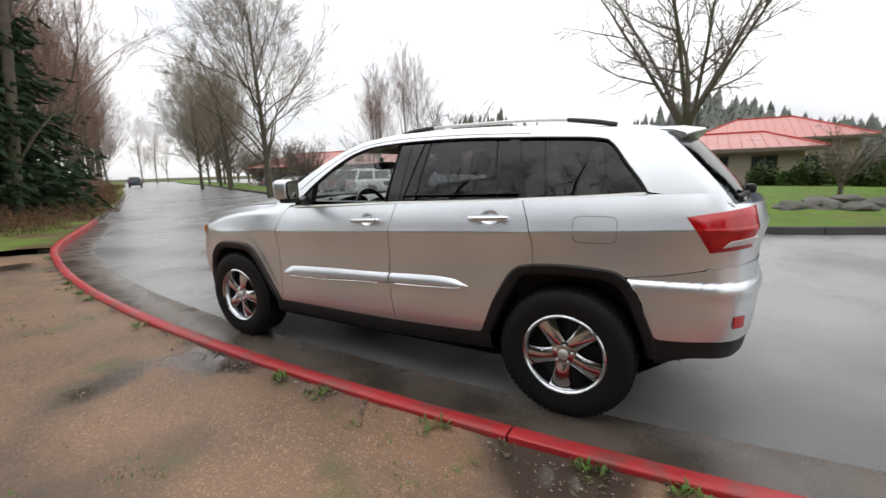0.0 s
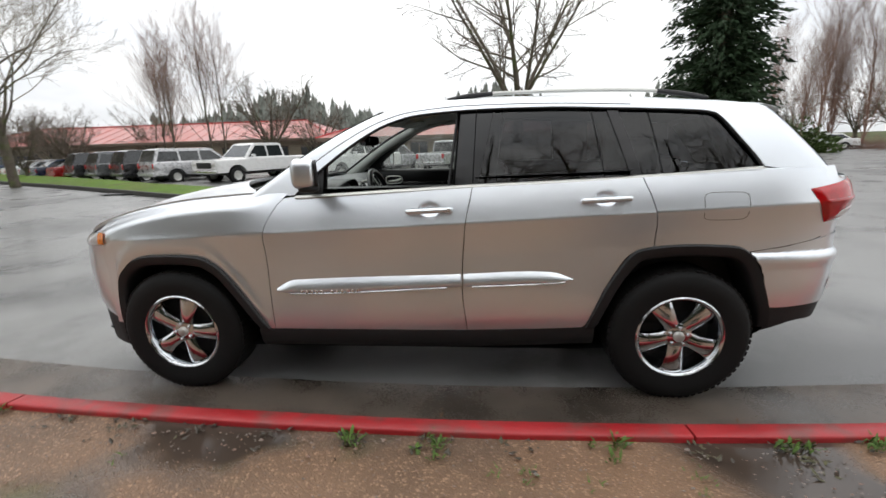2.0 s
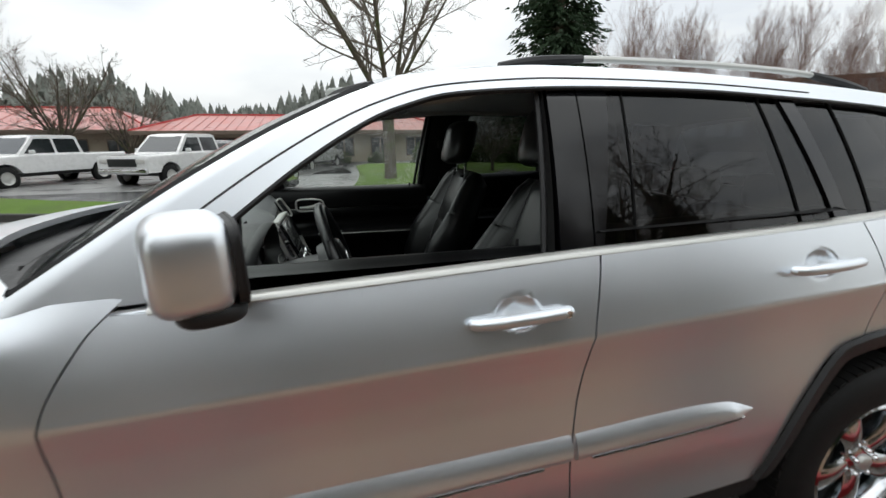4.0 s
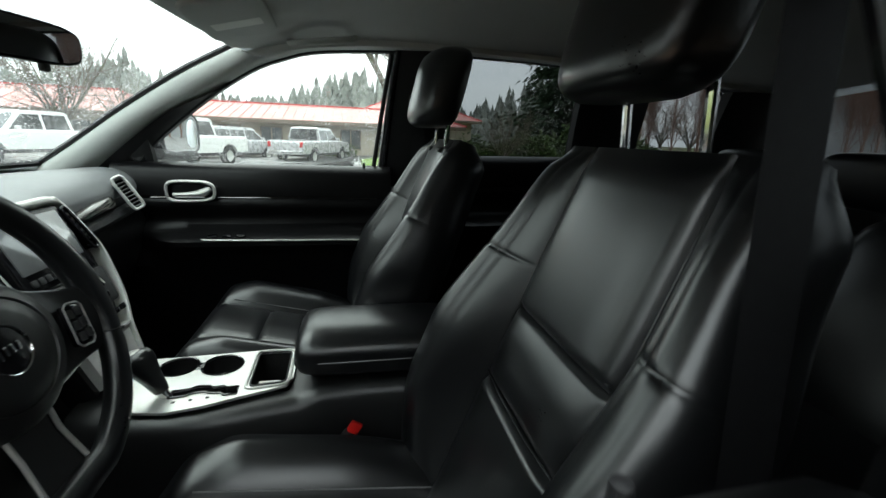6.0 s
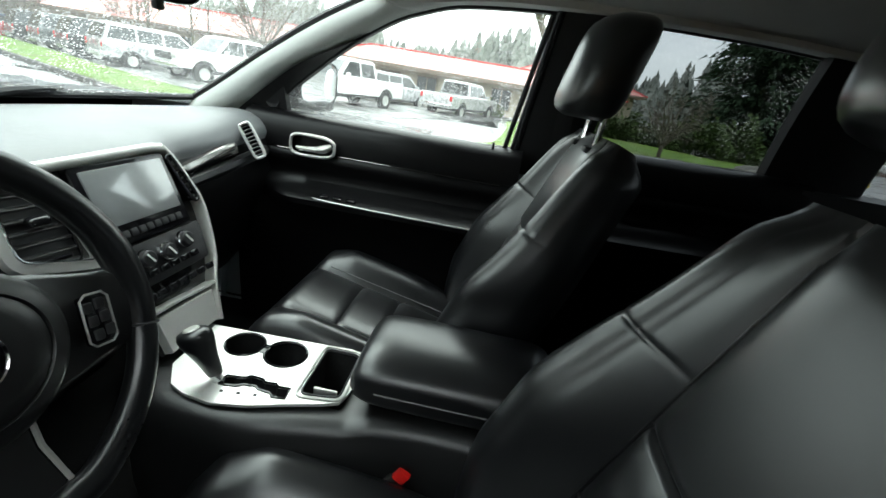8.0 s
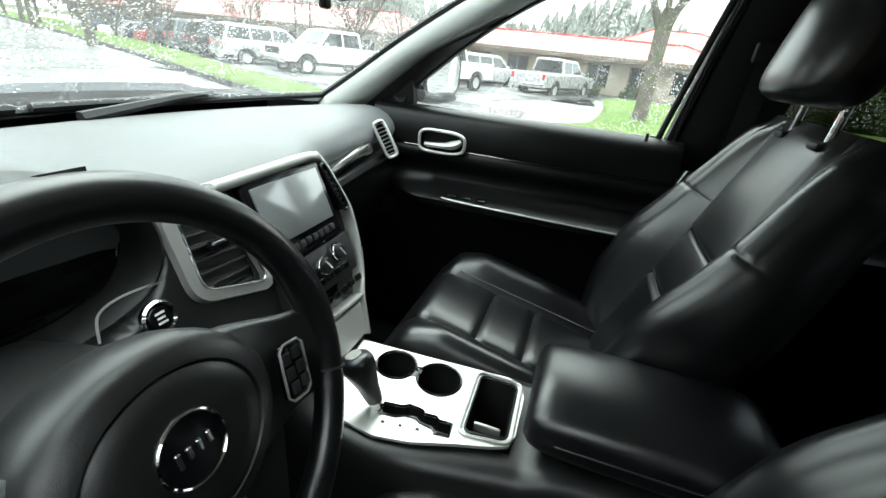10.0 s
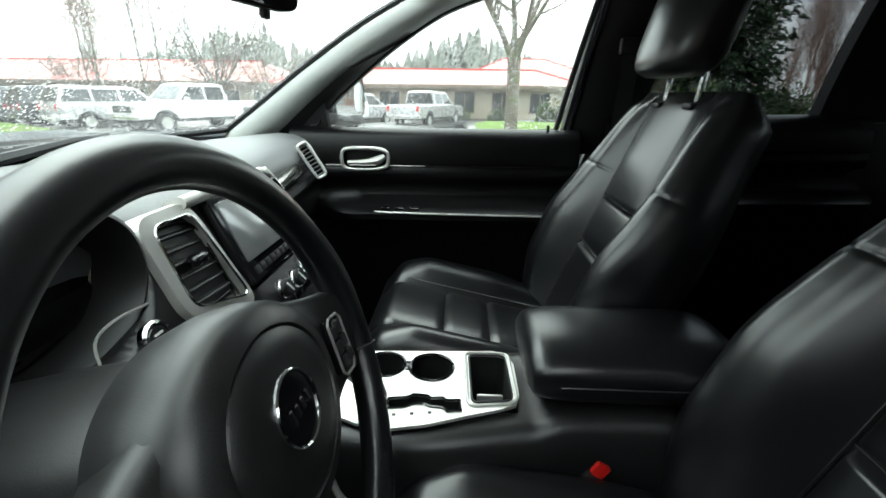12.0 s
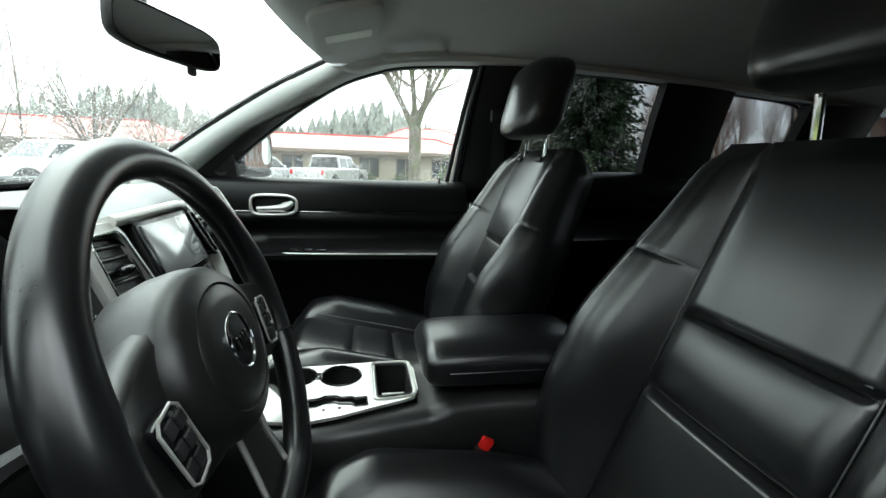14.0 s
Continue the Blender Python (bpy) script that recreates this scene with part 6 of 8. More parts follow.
bm = bmesh.new()
grid(bm, [[(0.885, y, z) for z in (1.02, 1.12, 1.24)] for y in (-0.60, -0.41, -0.22)])
clus = part("instrument_cluster", bm, BLACK_TRIM, dash, "dark instrument cluster with round dials")
for y, r in ((-0.49, 0.050), (-0.320, 0.055), (-0.408, 0.033)):
    m = Matrix.Translation((0.892, y, 1.155)) @ pose(0, 0, 0, 0, 78, 0)
    bm = bmesh.new()
    lathe(bm, [(r * 0.92, 0.0), (r * 0.96, 0.012), (r, 0.014), (r * 1.03, 0.006), (r * 1.04, 0.0)], 40, m)
    g1 = part("dial_bezel", bm, GLOSS_BLACK, clus, "dark dial bezel")
    bm = bmesh.new()
    lathe(bm, [(0.0, 0.002), (r * 0.93, 0.002)], 40, m)
    part("dial_face", bm, BLACK_TRIM, g1)
    for k in range(10):
        bm = bmesh.new()
        box(bm, (0, 0, 0), (r * 0.08, 0.0010, 0.001), 0.0, m=m @ pose(0, 0, 0, 0, 0, k * 30) @ pose(r * 0.8, 0, 0.003))
        part("dial_tick", bm, STITCH, g1)
bm = bmesh.new()
grid(bm, [[dial_oval(k, x, g) for k in range(72)] for x, g in ((0.885, 0.97), (0.928, 0.985), (0.936, 1.03), (0.972, 1.16), (0.986, 1.28), (0.984, 1.38), (0.955, 1.46))], close_v=True)
part("cluster_surround", bm, DASH, dash, "grained black surround flaring out round the dials", smooth=70)
bm = bmesh.new()
tube(bm, [dial_oval(k, 0.932, 1.0) for k in range(72)], 0.0022, 6, close=True)
part("cluster_ring", bm, SMOKED, clus, "thin bright ring round the dials")
bm = bmesh.new()
tube(bm, along([(0.990, -0.214, 1.113), (0.987, -0.255, 1.119), (0.987, -0.290, 1.120), (0.990, -0.312, 1.112), (1.000, -0.322, 1.088)], 24), 0.0016, 6)
part("cluster_strip", bm, SATIN, dash, "thin bright strip beside the dials")
m = Matrix.Translation((1.010, -0.262, 1.088)) @ pose(0, 0, 0, 0, 72, 0)
bm = bmesh.new()
rows = []
for i in range(61):
    y = lerp(-0.325, -0.07, i / 60)
    row = []
    for j in range(61):
        z = lerp(0.97, 1.192, j / 60)
        back = 0.075 * smooth01((1.20 - math.hypot((y + 0.340) / 0.105, (z - 1.163) / 0.072)) / 0.12)
        row.append((0.975 + (1.189 - z) * 0.41 - 0.010 - back - 0.02 * smooth01((z - 1.19) / 0.03), y, z))
    rows.append(row)
grid(bm, rows)
part("button_panel", bm, DASH, dash, "black dash panel round the start button", smooth=60)
bm = bmesh.new()
lathe(bm, [(0.0205, -0.004), (0.0215, 0.004), (0.019, 0.007), (0.0165, 0.005)], 32, m)
sb = part("start_button", bm, CHROME, dash, "round start button with a chrome ring")
bm = bmesh.new()
lathe(bm, [(0.0, 0.006), (0.014, 0.006), (0.0165, 0.003)], 32, m)
part("button_face", bm, GLOSS_BLACK, sb)
for k, wd in enumerate((0.012, 0.010, 0.012)):
    bm = bmesh.new()
    box(bm, (0, 0, 0), (0.0026, wd, 0.0008), 0.0, m=m @ pose(0.006 - 0.006 * k, 0, 0.0066))
    part("button_mark", bm, WHITE_LABEL, sb)

# ---- steering wheel ----
WC, WTILT = Vector((1.203, -0.409, 1.125)), 19.3
m_w = Matrix.Translation(WC) @ pose(0, 0, 0, 0, 90 - WTILT, 0)   # local z towards the driver, local x down, local y to the passenger
sw = fitting("steering_wheel", "black leather steering wheel with thumb switches")


def wp(x, y, z=0.0):
    return m_w @ Vector((x, y, z))


bm = bmesh.new()
pts, rs = [], []
for k in range(96):
    a = 2 * math.pi * k / 96
    r = 0.183
    x = r * math.cos(a)
    x = min(x, 0.176)
    pts.append(wp(x, r * math.sin(a)))
    grip = math.exp(-((abs(math.atan2(math.sin(a), math.cos(a))) - 1.75) / 0.25) ** 2)
    rs.append(0.0165 + 0.0022 * grip - (0.0013 if abs(abs(math.degrees(math.atan2(math.sin(a), math.cos(a)))) - 72) < 2 else 0))
tube(bm, pts, rs, 18, close=True, flat=1.12)
part("wheel_rim", bm, LEATHER, sw, "black leather rim", smooth=80)
for sgn in (-1, 1):
    for a_deg in (72,):
        bm = bmesh.new()
        a = radians(a_deg)
        c0 = Vector((0.183 * math.cos(a), sgn * 0.183 * math.sin(a), 0))
        tang = Vector((-math.sin(a), sgn * math.cos(a), 0))
        nrm = Vector((math.cos(a), sgn * math.sin(a), 0))
        tube(bm, [m_w @ (c0 + nrm * 0.0172 * math.cos(b) + Vector((0, 0, 0.0188 * math.sin(b)))) for b in (2 * math.pi * k / 20 for k in range(20))], 0.0016, 5, close=True)
        part("rim_joint", bm, BLACK_TRIM, sw)
# lacing on the inner side of the rim
bm = bmesh.new()
for sgn in (-1, 1):
    for k in range(26):
        a = radians(48 - k * 1.6)
        p = Vector((0.167 * math.cos(a), sgn * 0.167 * math.sin(a), 0))
        tube(bm, [m_w @ (p + Vector((0, 0, 0.006))), m_w @ (p + Vector((0.002, 0, -0.006)))], 0.0012, 4)
tagged(part("rim_lacing", bm, STITCH, sw, "grey lacing stitches"), kind="stuff")
# airbag cover: a deep rounded boss
bm = bmesh.new()
rings = []
for rr, zz in ((0.092, -0.058), (0.098, -0.034), (0.0985, -0.012), (0.095, 0.004), (0.086, 0.0125), (0.0715, 0.0165), (0.0695, 0.0135), (0.0675, 0.0165), (0.050, 0.0195), (0.02, 0.0215), (0.002, 0.022)):
    rings.append([wp(rr * math.cos(a) * (0.90 if math.cos(a) > 0 else 0.82), rr * math.sin(a), zz) for a in (2 * math.pi * k / 56 for k in range(56))])
grid(bm, rings, close_v=True)
boss = part("airbag_cover", bm, DASH, sw, "black airbag cover", smooth=60)
bm = bmesh.new()
lathe(bm, [(0.0250, 0.018), (0.0257, 0.0225), (0.0268, 0.0236), (0.0279, 0.0225), (0.0286, 0.018)], 40, m_w)
em = part("emblem_ring", bm, CHROME, boss, "chrome emblem ring")
bm = bmesh.new()
lathe(bm, [(0.0, 0.0225), (0.0254, 0.0214)], 32, m_w)
part("emblem_disc", bm, GLOSS_BLACK, em)
for k in range(4):
    bm = bmesh.new()
    box(bm, (0, 0, 0), (0.010 if k else 0.013, 0.0042, 0.002), 0.001, 1, m=m_w @ pose(0.0, -0.0126 + 0.0084 * k, 0.0232))
    part("emblem_bar", bm, CHROME, em, "plain chrome bar")
# spokes with switch pods
for sgn in (-1, 1):
    bm = bmesh.new()
    rows = []
    for i in range(13):
        t = i / 12
        y = lerp(0.060, 0.172, t)
        half = lerp(0.066, 0.046, smooth01(t))
        z0 = lerp(-0.004, 0.002, t) - 0.010 * math.sin(math.pi * t)
        x0 = lerp(0.010, 0.026, t)
        rows.append([wp(x0 + w * half, sgn * y, z0 + h) for w, h in ((-0.80, lerp(-0.055, -0.018, t)), (-1, -0.012), (-0.96, 0.0), (-0.85, 0.006), (0, 0.008), (0.85, 0.006), (0.96, 0.0), (1, -0.012), (0.80, lerp(-0.055, -0.018, t)))])
    grid(bm, rows)
    sp = part("wheel_spoke", bm, DASH, sw, "black spoke", smooth=60)
    bm = bmesh.new()
    box(bm, (0, 0, 0), (0.056, 0.030, 0.010), 0.004, m=m_w @ pose(0.022, sgn * 0.122, 0.004, 0, 0, sgn * -10))
    pod = part("switch_pod", bm, GLOSS_BLACK, sp, "gloss black switch pod")
    bm = bmesh.new()
    tube(bm, [m_w @ (pose(0.022, sgn * 0.122, 0.009, 0, 0, sgn * -10) @ Vector((x * 0.029, y * 0.016, 0))) for x, y in ((-1, -0.6), (-0.8, -1), (0.8, -1), (1, -0.6), (1, 0.6), (0.8, 1), (-0.8, 1), (-1, 0.6))], 0.0014, 5, close=True)
    part("pod_rim", bm, SATIN, pod)
    for kx in (-0.016, 0.0, 0.016):
        for ky in (-0.007, 0.007):
            bm = bmesh.new()
            box(bm, (0, 0, 0), (0.012, 0.011, 0.003), 0.001, 1, m=m_w @ pose(0.022 + kx, sgn * 0.122 + ky, 0.0095, 0, 0, sgn * -10))
            part("switch_key", bm, BLACK_TRIM, pod)
bm = bmesh.new()
grid(bm, [[wp(0.05, sgn * 0.03, -0.005), wp(0.11, sgn * 0.026, -0.008), wp(0.172, sgn * 0.034, -0.004)] for sgn in (-1, -0.5, 0, 0.5, 1)])
part("lower_spoke", bm, DASH, sw, "black lower spoke")
bm = bmesh.new()
for a0, a1 in ((-1, -1), (1, 1)):
    tube(bm, [wp(0.05, a0 * 0.034, -0.004), wp(0.11, a0 * 0.030, -0.006), wp(0.168, a0 * 0.037, -0.003)], 0.003, 6)
part("lower_spoke_edge", bm, SATIN, sw)
# column shroud and stalks
bm = bmesh.new()
rings = []
for k, (zz, ry, rx) in enumerate(((-0.045, 0.062, 0.055), (-0.10, 0.075, 0.066), (-0.17, 0.080, 0.075), (-0.24, 0.082, 0.08))):
    rings.append([wp(rx * math.copysign(abs(math.cos(a)) ** 0.7, math.cos(a)) + 0.012, ry * math.copysign(abs(math.sin(a)) ** 0.7, math.sin(a)), zz) for a in (2 * math.pi * j / 40 for j in range(40))])
grid(bm, rings, close_v=True)
col = part("steering_column", bm, DASH, car, "black steering column shroud", smooth=60, at=FITTED)
bm = bmesh.new()
tube(bm, [wp(0.0, -0.07, -0.085), wp(-0.015, -0.15, -0.075), wp(-0.02, -0.19, -0.07)], [0.008, 0.009, 0.011], 8)
part("stalk", bm, BLACK_TRIM, col, "black stalk")

# ---- centre console ----
con = fitting("centre_console", "black centre console with a silver shift plate")
bm = bmesh.new()
rows = []
for k in range(101):
    x = lerp(1.06, 1.86, k / 100)
    left = spline([(1.06, -0.115), (1.15, -0.145), (1.25, -0.152), (1.45, -0.122), (1.60, -0.105), (1.86, -0.105)], x)
    right = spline([(1.06, 0.105), (1.15, 0.105), (1.42, 0.118), (1.86, 0.125)], x)
    top = spline([(1.06, 0.852), (1.45, 0.852), (1.50, 0.866), (1.86, 0.866)], x)
    low = 0.72 if 1.155 < x < 1.432 else top   # room for the wells under the plate
    rows.append([(x, left + 0.02, 0.45), (x, left - 0.004, 0.62), (x, left - 0.006, top - 0.06), (x, left, top - 0.02), (x, left + 0.012, top - 0.003), (x, left + 0.03, top), (x, -0.074, top), (x, -0.073, low), (x, 0.073, low), (x, 0.074, top), (x, right - 0.03, top), (x, right - 0.012, top - 0.003), (x, right, top - 0.02),
                 (x, right + 0.004, 0.62), (x, right - 0.02, 0.45)])
vs = grid(bm, rows)
bm.faces.new(vs[0])
bm.faces.new(vs[-1][::-1])
part("console_body", bm, DASH, con, "black console body", smooth=50)
# plate with real openings: cups, gate and tray
PLATE_OUT = [(1.110, 0.070), (1.270, 0.078), (1.405, 0.086), (1.428, 0.078), (1.440, 0.045), (1.440, -0.045), (1.432, -0.070), (1.405, -0.082), (1.350, -0.100), (1.290, -0.122), (1.232, -0.134), (1.180, -0.126), (1.150, -0.112), (1.118, -0.066)]


def ring_pts(cx, cy, r, n=28):
    return [(cx + r * math.cos(2 * math.pi * k / n), cy + r * math.sin(2 * math.pi * k / n)) for k in range(n)]


GATE = [(1.222, -0.090), (1.222, -0.066), (1.252, -0.062), (1.262, -0.054), (1.285, -0.056), (1.292, -0.062), (1.312, -0.060), (1.318, -0.066), (1.340, -0.064), (1.342, -0.090), (1.320, -0.092), (1.312, -0.084), (1.290, -0.082), (1.282, -0.076), (1.262, -0.078), (1.250, -0.086)]
TRAY = [tuple(p) for p in soft_quad([(1.356, 0.070), (1.425, 0.069), (1.428, -0.060), (1.360, -0.070)], 0.014)]
CUPS = [ring_pts(1.200, 0.030, 0.038), ring_pts(1.287, 0.026, 0.041)]
bm = bmesh.new()
loops = []
for outline in (PLATE_OUT, GATE, TRAY, *CUPS):
    vs = [bm.verts.new((x, y, 0.8645)) for x, y in outline]
    loops.append([bm.edges.new((vs[i], vs[(i + 1) % len(vs)])) for i in range(len(vs))])
filled = bmesh.ops.triangle_fill(bm, edges=[e for l in loops for e in l], use_beauty=True)
for l in loops:
    made = bmesh.ops.extrude_edge_only(bm, edges=l)
    for v in made["geom"]:
        if isinstance(v, bmesh.types.BMVert):
            v.co.z -= 0.006
plate = part("shift_plate", bm, PLATE, con, "bright silver shift plate with cup holders", smooth=25)
for nm, outline, depth, mat in (("tray_well", TRAY, 0.120, RUBBER), ("gate_slot", GATE, 0.02, RUBBER), ("cup_holder", CUPS[0], 0.105, RUBBER), ("cup_holder", CUPS[1], 0.105, RUBBER)):
    bm = bmesh.new()
    ox, oy = sum(p[0] for p in outline) / len(outline), sum(p[1] for p in outline) / len(outline)
    rows = [[(ox + (x - ox) * k, oy + (y - oy) * k, 0.862 + dz) for x, y in outline] for k, dz in ((1.0, 0.0), (0.95, -depth), (0.02, -depth))]
    grid(bm, rows, close_v=True)
    part(nm, bm, mat, plate, "dark well in the plate", smooth=40)
    bm = bmesh.new()
    tube(bm, [(x, y, 0.8655) for x, y in outline], 0.0022, 5, close=True)
    part("well_rim", bm, GLOSS_BLACK if nm != "tray_well" else BLACK_TRIM, plate)
bm = bmesh.new()
tube(bm, [(x, y, 0.8655) for x, y in soft_quad([(1.349, 0.078), (1.432, 0.077), (1.435, -0.068), (1.353, -0.079)], 0.018)], 0.0030, 8, close=True)
part("tray_frame", bm, SATIN, plate, "raised bright tray frame")
bm = bmesh.new()
box(bm, (1.392, -0.030, 0.842), (0.045, 0.006, 0.018), 0.002)
part("tray_divider", bm, SATIN, plate)
bm = bmesh.new()
box(bm, (1.242, 0.028, 0.8615), (0.018, 0.030, 0.009), 0.003)
part("cup_bridge", bm, GLOSS_BLACK, plate)
for k in range(4):
    bm = bmesh.new()
    box(bm, (1.236 + 0.028 * k, -0.104 + 0.004 * k, 0.8652), (0.006, 0.005, 0.0008), 0.0)
    part("gate_mark", bm, BLACK_TRIM, plate, "small dark gate mark")
# shift lever
bm = bmesh.new()
tube(bm, [(1.222, -0.080, 0.85), (1.206, -0.080, 0.885)], [0.010, 0.011], 12)
lever = part("shift_lever", bm, CHROME, con, "shift lever with a leather knob")
bm = bmesh.new()
ax = Vector((-0.036, 0.0, 0.082)).normalized()
p0 = Vector((1.210, -0.080, 0.876))
rings = []
for t, r in ((0.0, 0.012), (0.012, 0.0145), (0.03, 0.017), (0.05, 0.022), (0.064, 0.0265), (0.076, 0.0275), (0.084, 0.024), (0.088, 0.016)):
    c = p0 + ax * t + Vector((-0.006, 0, 0)) * smooth01(t / 0.09)
    sx = ax.cross(Vector((0, 1, 0))).normalized()
    rings.append([c + sx * r * 1.12 * math.cos(a) + Vector((0, 1, 0)) * r * 0.92 * math.sin(a) for a in (2 * math.pi * j / 24 for j in range(24))])
loft(bm, rings)
part("shift_knob", bm, LEATHER, lever, "black leather knob", smooth=70)
bm = bmesh.new()
m = Matrix.Translation(p0 + ax * 0.0885 + Vector((-0.006, 0, 0))) @ ax.to_track_quat("Z", "Y").to_matrix().to_4x4()
lathe(bm, [(0.0, 0.002), (0.012, 0.0015), (0.014, -0.001)], 20, m)
part("knob_cap", bm, SATIN, lever, "bright cap")
# armrest
bm = bmesh.new()
rings = []
for k in range(21):
    t = k / 20
    x = lerp(1.448, 1.80, smooth01(t) * 0.5 + t * 0.5)
    e = math.sqrt(max(0.0, 1 - abs(2 * t - 1) ** 5)) if 0 < t < 1 else 0.12
    ring = []
    for a in (2 * math.pi * j / 36 for j in range(36)):
        ca, sa = math.copysign(abs(math.cos(a)) ** 0.62, math.cos(a)), math.copysign(abs(math.sin(a)) ** 0.62, math.sin(a))
        ring.append((x, 0.022 + 0.112 * ca * (0.80 + 0.20 * e), 0.914 + (0.047 * sa + 0.010 * (1 - ca * ca) * (sa > 0)) * (0.35 + 0.65 * e)))
    rings.append(ring)
loft(bm, rings)
part("armrest", bm, LEATHER, con, "padded black leather armrest lid", smooth=60)
bm = bmesh.new()
tube(bm, [(lerp(1.462, 1.79, k / 20), 0.022 - 0.1125, 0.916) for k in range(2, 19)], 0.0016, 5)
part("armrest_stitching", bm, LEATHER, con)

# buckles
for y, x in ((-0.108, 1.545), (0.140, 1.47)):
    bm = bmesh.new()
    box(bm, (x - 0.008, y, 0.740), (0.032, 0.026, 0.085), 0.006, m=pose(0, 0, 0, 0, 32, 0))
    bk = part("belt_buckle", bm, BLACK_TRIM, car, "seat belt buckle with a red button", at=FITTED)
    bm = bmesh.new()
    box(bm, (x + 0.018, y, 0.780), (0.026, 0.024, 0.030), 0.004, m=pose(0, 0, 0, 0, 32, 0))
    part("buckle_button", bm, BUCKLE_RED, bk, "red release button")

# ---- overhead: mirror, visors, grab handle, lamp console ----
bm = bmesh.new()
m_m = Matrix.Translation((1.018, 0.02, 1.495)) @ Matrix.Rotation(radians(-16), 4, "Z") @ pose(0, 0, 0, 0, 2, 0)
rings = []
for dx, k in ((-0.026, 0.55), (-0.020, 0.85), (-0.006, 1.0), (0.004, 1.0), (0.007, 0.96)):
    rings.append([m_m @ Vector((dx, 0.128 * k * math.copysign(abs(math.cos(a)) ** 0.5, math.cos(a)), 0.036 * k * math.copysign(abs(math.sin(a)) ** 0.5, math.sin(a)))) for a in (2 * math.pi * j / 40 for j in range(40))])
vs = grid(bm, rings, close_v=True)
bm.faces.new(vs[0])
rv = part("rear_view_mirror", bm, DARK_PILLAR, car, "black rear-view mirror", smooth=60, at=FITTED)
bm = bmesh.new()
bm.faces.new([bm.verts.new(m_m @ Vector((0.0075, 0.122 * math.copysign(abs(math.cos(a)) ** 0.5, math.cos(a)), 0.031 * math.copysign(abs(math.sin(a)) ** 0.5, math.sin(a))))) for a in (2 * math.pi * j / 40 for j in range(40))])
part("mirror_glass", bm, MIRROR, rv, "mirror glass", smooth=0)
bm = bmesh.new()
tube(bm, [(1.0, 0.02, 1.50), (0.975, 0.02, 1.535), (0.965, 0.02, 1.565)], [0.014, 0.012, 0.02], 10)
box(bm, m_m @ Vector((-0.005, 0.055, -0.040)), (0.012, 0.020, 0.018), 0.004)
part("mirror_stem", bm, DARK_PILLAR, rv)
for side in (-1, 1):
    bm = bmesh.new()
    rows = []
    superbox(bm, (1.285, side * 0.355, 1.620), (0.088, 0.185, 0.011), 0.3, m=pose(0, 0, 0, 0, -14, 0).to_3x3())
    vz = part("sun_visor", bm, HEADLINER, car, "light grey sun visor with a white label", smooth=60)
    if side > 0:
        bm = bmesh.new()
        grid(bm, [[Vector((1.285, side * 0.33, 1.620)) + pose(0, 0, 0, 0, -14, 0).to_3x3() @ Vector((dx, dy, -0.0125)) for dy in (0.0, 0.062)] for dx in (-0.055, 0.062)])
        part("visor_label", bm, WHITE_LABEL, vz, "white warning label")
    bm = bmesh.new()
    arch = [(1.392, 0.585, -0.004), (1.397, 0.560, -0.016), (1.420, 0.532, -0.026), (1.485, 0.522, -0.030), (1.550, 0.532, -0.026), (1.574, 0.560, -0.016), (1.580, 0.585, -0.004)]
    tube(bm, along([(x, side * y, liner_z(x, y) + dz) for x, y, dz in arch], 34), 0.0125, 10, flat=0.75)
    part("grab_handle", bm, PILLAR, car, "grey grab handle over the door", smooth=70)
bm = bmesh.new()
superbox(bm, (1.33, 0.0, 1.664), (0.17, 0.115, 0.032), 0.35)
oc = part("overhead_console", bm, PILLAR, car, "grey overhead lamp console", smooth=60)
for y in (-0.035, 0.035):
    bm = bmesh.new()
    box(bm, (1.27, y, 1.632), (0.06, 0.045, 0.006), 0.002)
    part("map_lamp", bm, WHITE_LENS, oc, "unlit map lamp")
bm = bmesh.new()
tube(bm, [(1.215, 0.20, 1.628), (1.205, 0.13, 1.626)], 0.006, 8)
box(bm, (1.21, 0.155, 1.636), (0.03, 0.035, 0.02), 0.004)
part("visor_clip", bm, SATIN, car, "visor clip")

# ---- trees ----
BARK = material("grey_brown_bark", (0.12, 0.10, 0.08), 0.85, vary=0.35, scale=5, fine=40, bump=0.6, bump_scale=40, spec=0.2,
                second=(0.10, 0.115, 0.05), second_at=(0.5, 0.66), second_scale=2.0)
TWIG = material("brown_twigs", (0.15, 0.125, 0.10), 0.85, vary=0.3, scale=1, fine=8, spec=0.2)
TWIG_RED = material("reddish_twigs", (0.24, 0.15, 0.118), 0.85, vary=0.35, scale=0.6, fine=6, spec=0.2)
TWIG_PALE = material("pale_twigs", (0.25, 0.215, 0.165), 0.85, vary=0.3, scale=0.6, fine=6, spec=0.2)
NEEDLES = material("dark_conifer_needles", (0.026, 0.046, 0.022), 0.8, vary=0.5, scale=1.2, fine=12, spec=0.2)
LEAVES = material("shrub_leaves", (0.055, 0.085, 0.022), 0.7, vary=0.5, scale=1.5, fine=15, spec=0.25)
LITTER = material("brown_litter", (0.17, 0.105, 0.06), 0.85, vary=0.5, scale=2, fine=20, spec=0.15)


